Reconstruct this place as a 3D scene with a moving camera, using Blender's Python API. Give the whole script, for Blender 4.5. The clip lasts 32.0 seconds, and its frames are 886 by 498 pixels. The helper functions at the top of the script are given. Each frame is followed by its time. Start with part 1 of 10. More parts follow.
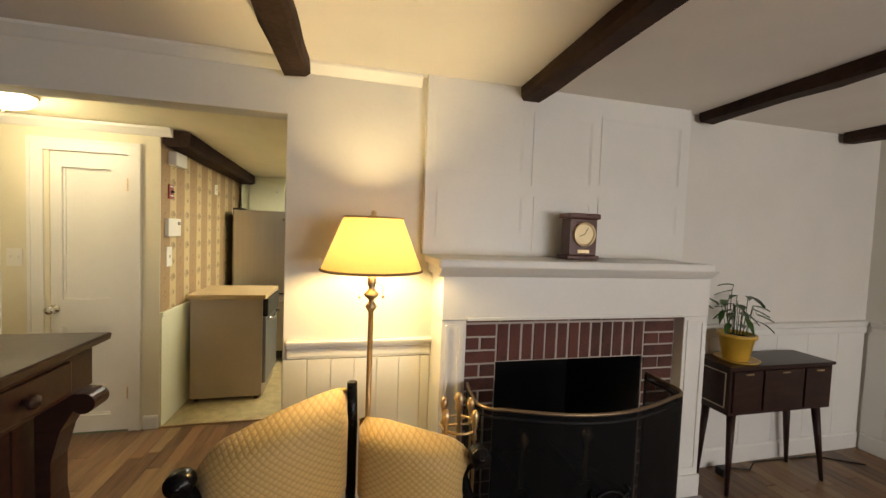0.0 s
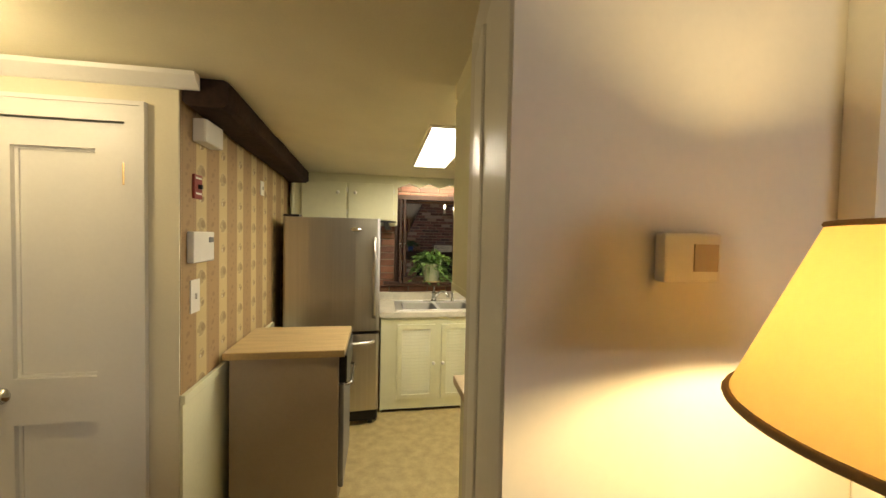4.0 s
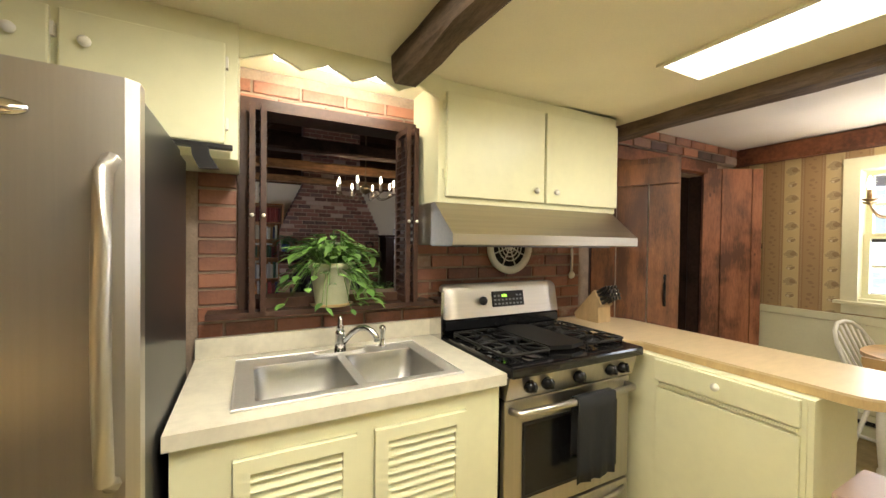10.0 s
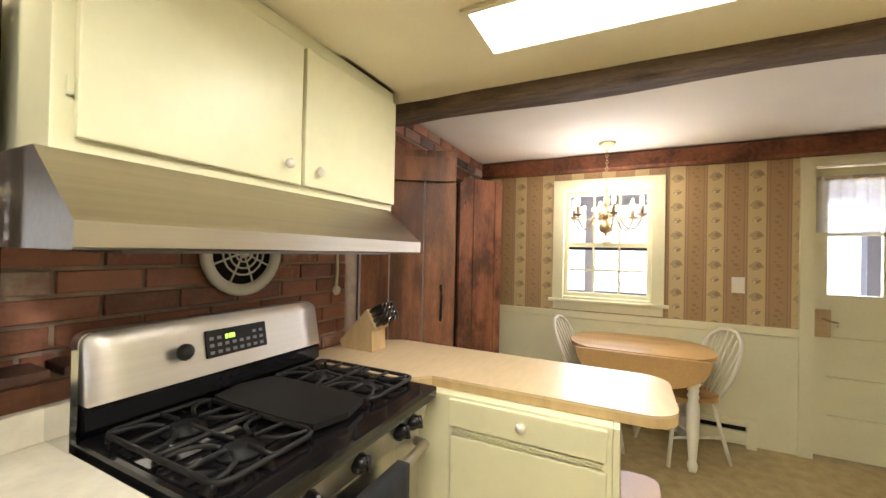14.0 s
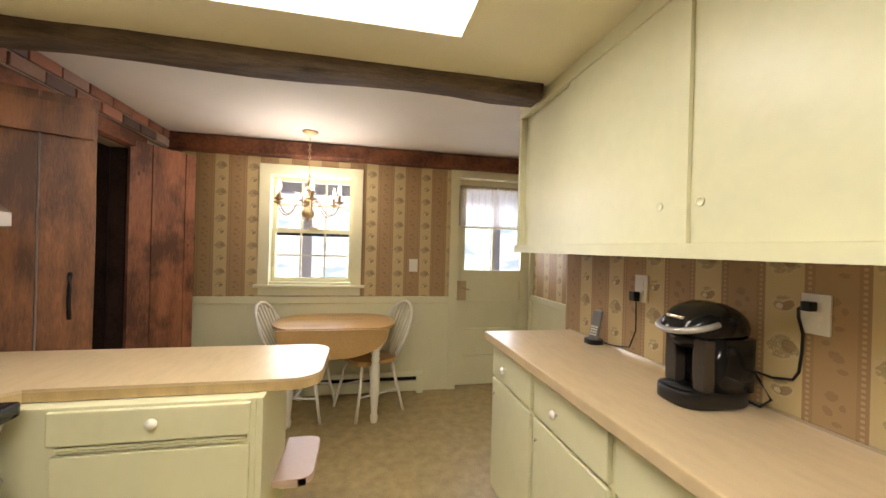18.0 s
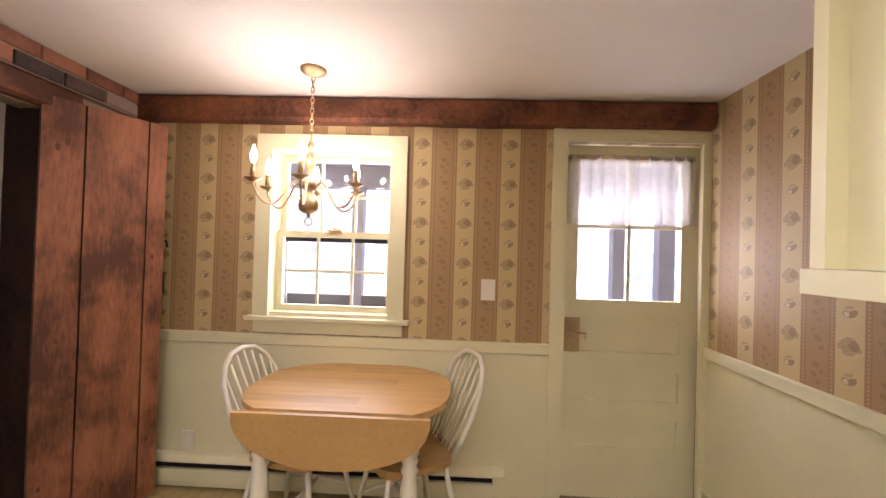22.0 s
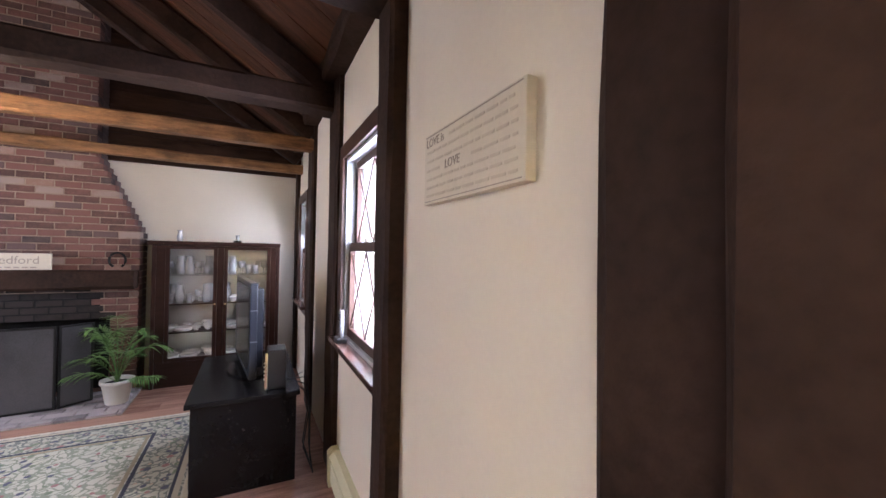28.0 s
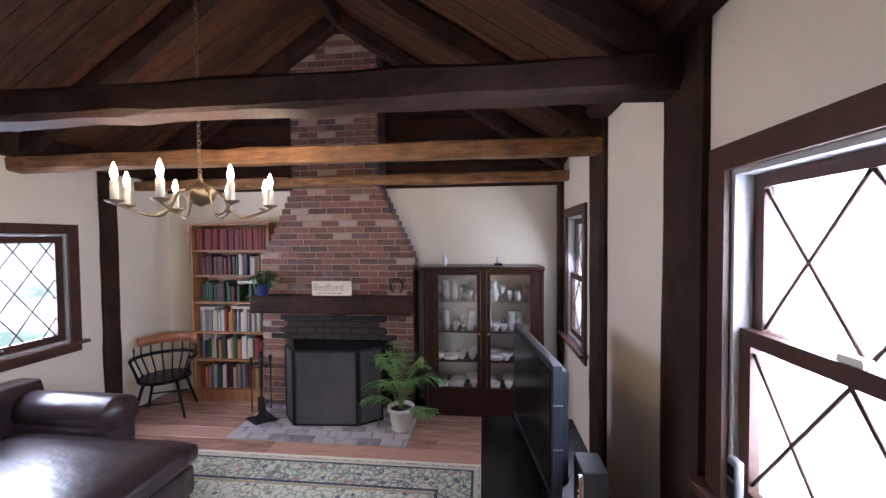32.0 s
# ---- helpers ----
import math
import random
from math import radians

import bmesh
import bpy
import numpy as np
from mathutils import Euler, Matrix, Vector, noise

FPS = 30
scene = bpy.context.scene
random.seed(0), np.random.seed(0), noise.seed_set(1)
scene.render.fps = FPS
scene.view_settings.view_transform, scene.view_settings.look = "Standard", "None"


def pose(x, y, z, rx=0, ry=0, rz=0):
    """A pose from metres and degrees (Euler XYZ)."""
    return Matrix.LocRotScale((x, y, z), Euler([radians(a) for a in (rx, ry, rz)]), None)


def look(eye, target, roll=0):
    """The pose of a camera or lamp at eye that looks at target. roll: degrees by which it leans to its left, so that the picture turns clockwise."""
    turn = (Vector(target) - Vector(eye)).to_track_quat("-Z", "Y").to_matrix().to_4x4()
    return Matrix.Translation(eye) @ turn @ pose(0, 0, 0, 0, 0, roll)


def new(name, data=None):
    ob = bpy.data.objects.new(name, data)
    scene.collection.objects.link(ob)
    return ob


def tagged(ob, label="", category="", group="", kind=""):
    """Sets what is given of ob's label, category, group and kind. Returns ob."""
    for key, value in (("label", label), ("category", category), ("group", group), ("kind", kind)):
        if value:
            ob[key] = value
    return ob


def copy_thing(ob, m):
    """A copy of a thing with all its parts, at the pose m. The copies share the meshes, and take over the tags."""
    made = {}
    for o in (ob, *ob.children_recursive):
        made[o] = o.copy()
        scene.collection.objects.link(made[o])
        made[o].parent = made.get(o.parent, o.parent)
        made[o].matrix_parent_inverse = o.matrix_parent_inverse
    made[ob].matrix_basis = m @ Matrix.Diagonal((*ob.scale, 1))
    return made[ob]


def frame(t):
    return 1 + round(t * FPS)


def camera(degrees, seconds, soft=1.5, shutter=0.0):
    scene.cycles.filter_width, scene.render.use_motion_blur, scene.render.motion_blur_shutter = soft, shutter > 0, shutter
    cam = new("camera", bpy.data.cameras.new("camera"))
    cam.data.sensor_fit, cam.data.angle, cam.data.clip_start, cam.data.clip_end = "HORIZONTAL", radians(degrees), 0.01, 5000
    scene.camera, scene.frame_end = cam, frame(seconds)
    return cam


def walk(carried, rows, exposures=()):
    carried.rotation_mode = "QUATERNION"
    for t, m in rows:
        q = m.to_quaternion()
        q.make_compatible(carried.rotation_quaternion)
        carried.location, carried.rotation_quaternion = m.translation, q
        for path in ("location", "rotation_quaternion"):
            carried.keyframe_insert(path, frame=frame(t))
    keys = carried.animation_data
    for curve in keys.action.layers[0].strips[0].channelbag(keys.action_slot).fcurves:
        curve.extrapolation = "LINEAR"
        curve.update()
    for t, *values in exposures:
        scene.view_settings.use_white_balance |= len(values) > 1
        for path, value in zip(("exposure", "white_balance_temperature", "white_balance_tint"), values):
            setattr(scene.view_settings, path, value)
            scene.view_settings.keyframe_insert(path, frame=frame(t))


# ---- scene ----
cam = camera(99.2, 32.0)
PATH = [
    (0, (0.939, 1.598, 1.551), (1.402, 3.542, 1.464), 2.2),
    (0.5, (0.825, 1.669, 1.58), (1.244, 3.622, 1.476), 2.2),
    (1, (0.712, 1.773, 1.586), (1.101, 3.732, 1.478), 2.2),
    (1.5, (0.668, 1.916, 1.6), (1.001, 3.884, 1.474), 2.0),
    (2, (0.605, 2.084, 1.598), (0.909, 4.057, 1.474), 1.7),
    (2.5, (0.519, 2.308, 1.605), (0.843, 4.277, 1.487), 1.2),
    (3, (0.464, 2.572, 1.615), (0.813, 4.538, 1.507), 1.0),
    (3.5, (0.41, 2.812, 1.607), (0.753, 4.781, 1.522), 1.4),
    (5.5, (0.323, 3.613, 1.493), (0.656, 5.585, 1.457), 0.2),
    (6, (0.298, 3.792, 1.504), (0.636, 5.763, 1.45), 0.5),
    (6.5, (0.305, 3.983, 1.491), (0.637, 5.955, 1.44), 0.4),
    (7, (0.327, 4.15, 1.467), (0.658, 6.122, 1.435), 0.1),
    (7.5, (0.328, 4.314, 1.446), (0.71, 6.278, 1.429), 0.0),
    (8, (0.334, 4.477, 1.432), (0.799, 6.423, 1.427), 0.1),
    (8.5, (0.384, 4.655, 1.422), (0.929, 6.579, 1.413), 0.1),
    (9, (0.424, 4.839, 1.418), (1.086, 6.726, 1.398), 0.2),
    (9.5, (0.472, 5.021, 1.412), (1.275, 6.852, 1.381), -0.0),
    (10, (0.592, 5.208, 1.396), (1.511, 6.983, 1.363), 0.7),
    (10.5, (0.702, 5.373, 1.38), (1.747, 7.079, 1.35), 0.8),
    (11, (0.773, 5.517, 1.36), (1.974, 7.117, 1.353), 1.0),
    (11.5, (0.869, 5.626, 1.352), (2.195, 7.123, 1.365), 0.7),
    (12, (0.968, 5.718, 1.363), (2.406, 7.108, 1.382), 1.0),
    (12.5, (1.003, 5.768, 1.372), (2.554, 7.03, 1.412), 1.6),
    (13, (1.022, 5.784, 1.376), (2.66, 6.93, 1.421), 1.1),
    (13.5, (1.044, 5.771, 1.384), (2.763, 6.793, 1.416), 0.9),
    (14, (1.051, 5.743, 1.394), (2.847, 6.623, 1.41), 1.2),
    (14.5, (1.032, 5.714, 1.395), (2.9, 6.427, 1.404), 1.4),
    (16.5, (1.002, 5.584, 1.368), (3.001, 5.566, 1.378), 1.5),
    (17, (1.004, 5.545, 1.357), (2.994, 5.341, 1.367), 1.5),
    (17.5, (1.007, 5.491, 1.357), (2.978, 5.156, 1.358), 1.2),
    (18, (1.036, 5.459, 1.354), (2.993, 5.045, 1.353), 1.5),
    (18.5, (1.118, 5.423, 1.34), (3.066, 4.969, 1.346), 1.7),
    (19, (1.228, 5.388, 1.325), (3.176, 4.932, 1.339), 1.6),
    (19.5, (1.414, 5.307, 1.329), (3.371, 4.894, 1.342), 1.1),
    (20, (1.597, 5.257, 1.349), (3.564, 4.894, 1.358), 1.0),
    (20.5, (1.793, 5.231, 1.367), (3.769, 4.927, 1.379), 1.0),
    (21, (2.007, 5.176, 1.36), (3.998, 4.988, 1.394), 1.4),
    (21.5, (2.223, 5.2, 1.403), (4.221, 5.103, 1.413), 1.6),
    (22, (2.423, 5.176, 1.393), (4.421, 5.249, 1.415), 1.7),
    (22.5, (2.599, 5.197, 1.399), (4.584, 5.443, 1.418), 1.7),
    (23, (2.77, 5.269, 1.409), (4.728, 5.676, 1.42), 1.5),
    (23.5, (2.943, 5.329, 1.387), (4.843, 5.95, 1.429), 1.3),
    (24, (3.11, 5.389, 1.435), (4.911, 6.257, 1.428), 1.5),
    (24.5, (3.25, 5.517, 1.426), (4.939, 6.588, 1.433), 2.1),
    (25, (3.35, 5.695, 1.428), (4.932, 6.92, 1.433), 2.8),
    (25.5, (3.469, 5.879, 1.418), (4.924, 7.251, 1.426), 2.9),
    (26, (3.55, 6.081, 1.411), (4.906, 7.551, 1.429), 2.5),
    (26.5, (3.63, 6.246, 1.396), (4.932, 7.763, 1.412), 1.5),
    (28.5, (3.776, 7.32, 1.523), (4.523, 9.175, 1.541), 1.6),
    (29, (3.781, 7.555, 1.591), (4.407, 9.455, 1.607), 1.9),
    (29.5, (3.748, 7.757, 1.638), (4.246, 9.694, 1.644), 1.6),
    (30, (3.653, 7.897, 1.693), (4.034, 9.861, 1.697), 1.4),
    (30.5, (3.576, 7.979, 1.739), (3.831, 9.962, 1.741), 1.2),
    (31, (3.532, 8.014, 1.772), (3.634, 10.012, 1.761), 0.7),
    (31.5, (3.502, 8.044, 1.798), (3.43, 10.042, 1.762), -0.1),
    (32, (3.449, 8.048, 1.814), (3.237, 10.035, 1.756), -0.5),
]
EXPOSURES = [(0.0, 0.0, 6500, 10), (1.5, -0.12, 6500, 11), (2.0, -0.28, 6550, 12), (3.0, -0.6, 6650, 13), (3.5, -0.55, 6850, 12), (5.5, 0.12, 7400, 7), (6.0, 0.2, 7400, 4), (7.0, 0.3, 7700, 3), (8.0, 0.2, 7100, 6), (9.0, 0.05, 6600, 10), (12.0, 0.2, 6000, 15), (14.0, 0.18, 6050, 16), (16.0, 0.05, 6200, 17), (18.0, -0.18, 6230, 18), (20.0, -0.12, 6250, 22), (22.0, 0.05, 6250, 31), (24.0, 0.2, 6150, 33), (25.0, -0.12, 6080, 29), (26.0, 0.05, 5980, 28), (27.3, 0.6, 5850, 26), (27.9, 1.7, 5650, 23), (28.5, 2.45, 5550, 22), (29.5, 2.35, 5500, 22), (31.0, 1.9, 5500, 22), (32.0, 1.6, 5520, 22)]
walk(cam, [(t, look(eye, target, roll)) for t, eye, target, roll in PATH], EXPOSURES)

# ---- world, sun, daylight ----
world = bpy.data.worlds.new("sky")
scene.world = world
world.use_nodes = True
wn, wl = world.node_tree.nodes, world.node_tree.links
sky = wn.new("ShaderNodeTexSky")
sky.sky_type, sky.sun_disc = "NISHITA", False
sky.sun_elevation, sky.sun_rotation = radians(40), radians(110)
sky.air_density, sky.dust_density = 1.0, 3.0
wl.new(sky.outputs[0], wn["Background"].inputs[0])
wn["Background"].inputs[1].default_value = 0.15
sun = bpy.data.lights.new("sun", "SUN")
sun.energy, sun.angle, sun.color = 3.0, radians(8), (1.0, 0.96, 0.9)
sun_ob = new("sun", sun)
sun_ob.matrix_basis = look((12, 4, 12), (4, 8, 0))


def area_lamp(name, eye, target, sx, sy, watts, colour):
    d = bpy.data.lights.new(name, "AREA")
    d.shape, d.size, d.size_y, d.energy, d.color = "RECTANGLE", sx, sy, watts, colour
    o = new(name, d)
    o.matrix_basis = look(eye, target)
    return o


def point_lamp(name, p, watts, colour, radius=0.02):
    d = bpy.data.lights.new(name, "POINT")
    d.energy, d.color, d.shadow_soft_size = watts, colour, radius
    o = new(name, d)
    o.location = p
    return o


DAY = (0.92, 0.95, 1.0)
WARM = (1.0, 0.72, 0.42)
area_lamp("window_daylight", (4.9, 5.91, 1.55), (0, 5.91, 1.2), 0.75, 0.95, 18, DAY)
area_lamp("window_daylight", (4.9, 4.18, 1.5), (0, 4.3, 1.2), 0.55, 0.7, 12, DAY)
area_lamp("window_daylight", (4.42, 9.0, 1.5), (1, 9.0, 1.0), 0.66, 1.05, 23, DAY)
area_lamp("window_daylight", (4.42, 11.5, 1.5), (2.6, 11.3, 0.3), 0.5, 1.0, 6, DAY)
area_lamp("window_daylight", (-0.5, 10.6, 1.4), (3, 10.4, 0.8), 0.95, 0.95, 26, DAY)
for lx, ly, lw in ((0.78, 5.65, 34), (2.285, 5.66, 14)):
    area_lamp("ceiling_panel_light", (lx, ly, 2.14), (lx, ly, 0), 0.2, 1.0, lw, (1.0, 0.94, 0.76))
for k in range(6):
    a = radians(13.5 + 60 * k)
    point_lamp("chandelier_bulb_light", (4.224 + 0.254 * math.cos(a), 5.898 + 0.254 * math.sin(a), 1.89), 2.25, (1.0, 0.85, 0.68))
for k in range(8):
    a = radians(14 + 45 * k)
    point_lamp("chandelier_bulb_light", (1.925 + 0.36 * math.cos(a), 9.95 + 0.36 * math.sin(a), 2.22), 1.35, (1.0, 0.74, 0.42))
point_lamp("floor_lamp_light", (1.025, 3.325, 1.45), 30, (1.0, 0.76, 0.37), 0.05)
point_lamp("hall_light", (-1.02, 4.3, 2.09), 12, (1.0, 0.82, 0.5), 0.05)
area_lamp("valance_tube_light", (0.96, 6.845, 2.1), (0.96, 7.1, 1.98), 0.56, 0.03, 4.5, (1.0, 0.9, 0.68))
# added fill light from the unseen south side of the living room
area_lamp("living_window_daylight", (3.4, -1.54, 1.4), (2.2, 3.4, 1.35), 2.1, 1.15, 84, (1.0, 0.95, 0.93))


# ---- materials ----
def mat(name, colour, rough=0.6, metal=0.0, var=0.12, scale=3.0, fine=60.0, bump=0.05, hue=None, rand=0.0, stretch=(1, 1, 1), spec=0.5, coat=0.0, knots=0.0, stain=0.0):
    """A surface with variation at two scales and fine relief; rand varies alike pieces."""
    m = bpy.data.materials.new(name)
    m.use_nodes = True
    n, l = m.node_tree.nodes, m.node_tree.links
    b = n["Principled BSDF"]
    b.inputs["Roughness"].default_value, b.inputs["Metallic"].default_value = rough, metal
    b.inputs["Specular IOR Level"].default_value = spec
    b.inputs["Coat Weight"].default_value = coat
    tc, mp = n.new("ShaderNodeTexCoord"), n.new("ShaderNodeMapping")
    mp.inputs["Scale"].default_value = stretch
    l.new(tc.outputs["Object"], mp.inputs[0])
    big, small = n.new("ShaderNodeTexNoise"), n.new("ShaderNodeTexNoise")
    big.inputs["Scale"].default_value, big.inputs["Detail"].default_value = scale, 6
    small.inputs["Scale"].default_value, small.inputs["Detail"].default_value = fine, 3
    l.new(mp.outputs[0], big.inputs["Vector"]), l.new(mp.outputs[0], small.inputs["Vector"])
    ramp = n.new("ShaderNodeValToRGB")
    c2 = hue or tuple(max(0.0, c * (1 - 2.2 * var)) for c in colour)
    ramp.color_ramp.elements[0].color, ramp.color_ramp.elements[0].position = (*c2, 1), 0.3
    ramp.color_ramp.elements[1].color, ramp.color_ramp.elements[1].position = (*colour, 1), 0.62
    mixv = n.new("ShaderNodeMath")
    mixv.operation = "MULTIPLY_ADD"
    mixv.inputs[1].default_value = 0.3
    l.new(small.outputs[0], mixv.inputs[0])
    scaled = n.new("ShaderNodeMath")
    scaled.operation, scaled.inputs[1].default_value = "MULTIPLY", 0.7
    l.new(big.outputs[0], scaled.inputs[0]), l.new(scaled.outputs[0], mixv.inputs[2])
    last = mixv.outputs[0]
    if rand:
        info, ad = n.new("ShaderNodeObjectInfo"), n.new("ShaderNodeMath")
        geo, sm = n.new("ShaderNodeNewGeometry"), n.new("ShaderNodeMath")
        sm.operation = "ADD"
        l.new(info.outputs["Random"], sm.inputs[0]), l.new(geo.outputs["Random Per Island"], sm.inputs[1])
        fr = n.new("ShaderNodeMath")
        fr.operation = "FRACT"
        l.new(sm.outputs[0], fr.inputs[0])
        ad.operation = "MULTIPLY_ADD"
        ad.inputs[1].default_value = rand
        l.new(fr.outputs[0], ad.inputs[0]), l.new(last, ad.inputs[2])
        sb = n.new("ShaderNodeMath")
        sb.operation, sb.inputs[1].default_value = "SUBTRACT", rand * 0.5
        l.new(ad.outputs[0], sb.inputs[0])
        last = sb.outputs[0]
    if knots:
        vo, kt, kl, km = n.new("ShaderNodeTexVoronoi"), n.new("ShaderNodeMath"), n.new("ShaderNodeMath"), n.new("ShaderNodeMath")
        vo.inputs["Scale"].default_value = knots
        kmap = n.new("ShaderNodeMapping")
        kmap.inputs["Scale"].default_value = (1.0, 1.0, 0.55)
        l.new(tc.outputs["Object"], kmap.inputs[0]), l.new(kmap.outputs[0], vo.inputs["Vector"])
        kt.operation, kt.inputs[1].default_value = "LESS_THAN", 0.075
        kl.operation, kl.inputs[1].default_value = "MULTIPLY", 0.5
        km.operation = "SUBTRACT"
        l.new(vo.outputs["Distance"], kt.inputs[0]), l.new(kt.outputs[0], kl.inputs[0])
        l.new(last, km.inputs[0]), l.new(kl.outputs[0], km.inputs[1])
        last = km.outputs[0]
    if stain:
        sn, sr, ss = n.new("ShaderNodeTexNoise"), n.new("ShaderNodeMapRange"), n.new("ShaderNodeMath")
        sn.inputs["Scale"].default_value, sn.inputs["Detail"].default_value = 4.5, 5
        sr.inputs["From Min"].default_value, sr.inputs["From Max"].default_value = 0.45, 0.85
        sr.inputs["To Max"].default_value = stain
        ss.operation = "SUBTRACT"
        l.new(tc.outputs["Object"], sn.inputs["Vector"]), l.new(sn.outputs[0], sr.inputs["Value"])
        l.new(last, ss.inputs[0]), l.new(sr.outputs[0], ss.inputs[1])
        last = ss.outputs[0]
    l.new(last, ramp.inputs[0])
    l.new(ramp.outputs[0], b.inputs["Base Color"])
    if bump:
        bp = n.new("ShaderNodeBump")
        bp.inputs["Strength"].default_value, bp.inputs["Distance"].default_value = bump, 0.01
        l.new(last, bp.inputs["Height"]), l.new(bp.outputs[0], b.inputs["Normal"])
    return m


def glow(name, colour, strength):
    m = bpy.data.materials.new(name)
    m.use_nodes = True
    n, l = m.node_tree.nodes, m.node_tree.links
    b = n["Principled BSDF"]
    b.inputs["Base Color"].default_value = (*colour, 1)
    b.inputs["Emission Color"].default_value = (*colour, 1)
    b.inputs["Emission Strength"].default_value = strength
    return m


def glass(name, tint=(1, 1, 1), rough=0.0):
    """Thin pane: mostly clear, with a sheen that grows at grazing angles."""
    m = bpy.data.materials.new(name)
    m.use_nodes = True
    n, l = m.node_tree.nodes, m.node_tree.links
    n.remove(n["Principled BSDF"])
    t, g, mx, fr = n.new("ShaderNodeBsdfTransparent"), n.new("ShaderNodeBsdfGlossy"), n.new("ShaderNodeMixShader"), n.new("ShaderNodeLayerWeight")
    t.inputs[0].default_value, g.inputs["Roughness"].default_value = (*tint, 1), rough
    pw, sc_ = n.new("ShaderNodeMath"), n.new("ShaderNodeMath")
    pw.operation, pw.inputs[1].default_value = "POWER", 4.0
    sc_.operation, sc_.inputs[1].default_value, sc_.inputs[2].default_value = "MULTIPLY_ADD", 0.8, 0.03
    fr.inputs[0].default_value = 0.5
    l.new(fr.outputs["Facing"], pw.inputs[0]), l.new(pw.outputs[0], sc_.inputs[0])
    l.new(sc_.outputs[0], mx.inputs[0]), l.new(t.outputs[0], mx.inputs[1]), l.new(g.outputs[0], mx.inputs[2])
    l.new(mx.outputs[0], n["Material Output"].inputs[0])
    return m


def wallpaper(name, axis, shift, vper=0.1145, vshift=0.806, uper=0.2545, side=-1.0):
    """Fruit-and-stripe paper: pale bands with alternating posies and pears, tan bands with sprigs, beaded edges."""
    m = bpy.data.materials.new(name)
    m.use_nodes = True
    n, l = m.node_tree.nodes, m.node_tree.links
    b = n["Principled BSDF"]
    b.inputs["Roughness"].default_value = 0.6
    tc, sep = n.new("ShaderNodeTexCoord"), n.new("ShaderNodeSeparateXYZ")
    l.new(tc.outputs["Object"], sep.inputs[0])

    def op(kind, a, c=0.0, d=None):
        o = n.new("ShaderNodeMath")
        o.operation = kind
        for i, v in enumerate((a, c) if d is None else (a, c, d)):
            if isinstance(v, (int, float)):
                o.inputs[i].default_value = v
            else:
                l.new(v, o.inputs[i])
        return o.outputs[0]

    noise_t = n.new("ShaderNodeTexNoise")
    noise_t.inputs["Scale"].default_value, noise_t.inputs["Detail"].default_value = 170, 3
    l.new(tc.outputs["Object"], noise_t.inputs["Vector"])
    nz = op("SUBTRACT", noise_t.outputs[0], 0.5)
    u = op("FRACT", op("ADD", op("DIVIDE", sep.outputs[axis], uper), shift))
    v0 = op("ADD", op("DIVIDE", sep.outputs["Z"], vper), vshift)
    v = op("FRACT", v0)
    which = op("MODULO", op("FLOOR", v0), 2.0)
    du = op("ABSOLUTE", op("SUBTRACT", u, 0.5))
    pale = op("LESS_THAN", du, 0.21)
    bead = op("MULTIPLY", op("COMPARE", du, 0.262, 0.017), op("GREATER_THAN", op("FRACT", op("DIVIDE", sep.outputs["Z"], 0.0145)), 0.5))
    strip = op("COMPARE", du, 0.262, 0.052)
    pu, pv = op("MULTIPLY", op("SUBTRACT", u, 0.5), 0.2545 * side), op("MULTIPLY", op("SUBTRACT", v, 0.5), vper)
    first = op("SUBTRACT", 1.0, which)

    def blob(items, ragged, cu_=pu):
        """Union of ragged ellipses (u, v, half width, half height, turn)."""
        total = None
        for bu, bv, ru, rv, turn in items:
            x, y = op("SUBTRACT", cu_, bu), op("SUBTRACT", pv, bv)
            c_, s_ = math.cos(radians(turn)), math.sin(radians(turn))
            xr = op("ADD", op("MULTIPLY", x, c_ / ru), op("MULTIPLY", y, s_ / ru))
            yr = op("ADD", op("MULTIPLY", y, c_ / rv), op("MULTIPLY", x, -s_ / rv))
            r_ = op("ADD", op("ADD", op("MULTIPLY", xr, xr), op("MULTIPLY", yr, yr)), op("MULTIPLY", nz, ragged))
            hit = op("LESS_THAN", r_, 1.0)
            total = hit if total is None else op("MAXIMUM", total, hit)
        return total

    halo = op("MULTIPLY", op("MAXIMUM", op("MULTIPLY", blob([(0, 0, 0.046, 0.04, 0)], 2.6), first), op("MULTIPLY", blob([(0, 0, 0.033, 0.024, 0)], 1.6), which)), pale)
    grey = op("MAXIMUM", op("MULTIPLY", blob([(-0.017, 0.005, 0.02, 0.019, 0), (0.0, 0.024, 0.022, 0.009, 0), (0.0, -0.012, 0.035, 0.012, 0), (-0.004, -0.026, 0.026, 0.008, 5), (-0.038, -0.004, 0.008, 0.012, 0), (0.038, -0.006, 0.007, 0.012, 0)], 1.5), first), op("MULTIPLY", blob([(-0.003, 0.018, 0.02, 0.006, 10), (-0.012, -0.005, 0.018, 0.013, -15)], 1.2), which))
    deep = op("MAXIMUM", op("MULTIPLY", blob([(0.016, 0.004, 0.02, 0.019, 0)], 1.4), first), op("MULTIPLY", blob([(0.010, -0.003, 0.021, 0.012, 32)], 1.0), which))
    gleam = op("MULTIPLY", blob([(-0.011, -0.007, 0.010, 0.008, -15)], 1.5), which)
    # sprigs in the tan band
    ut = op("MULTIPLY", op("SUBTRACT", op("FRACT", op("ADD", u, 0.5)), 0.5), 0.2545)
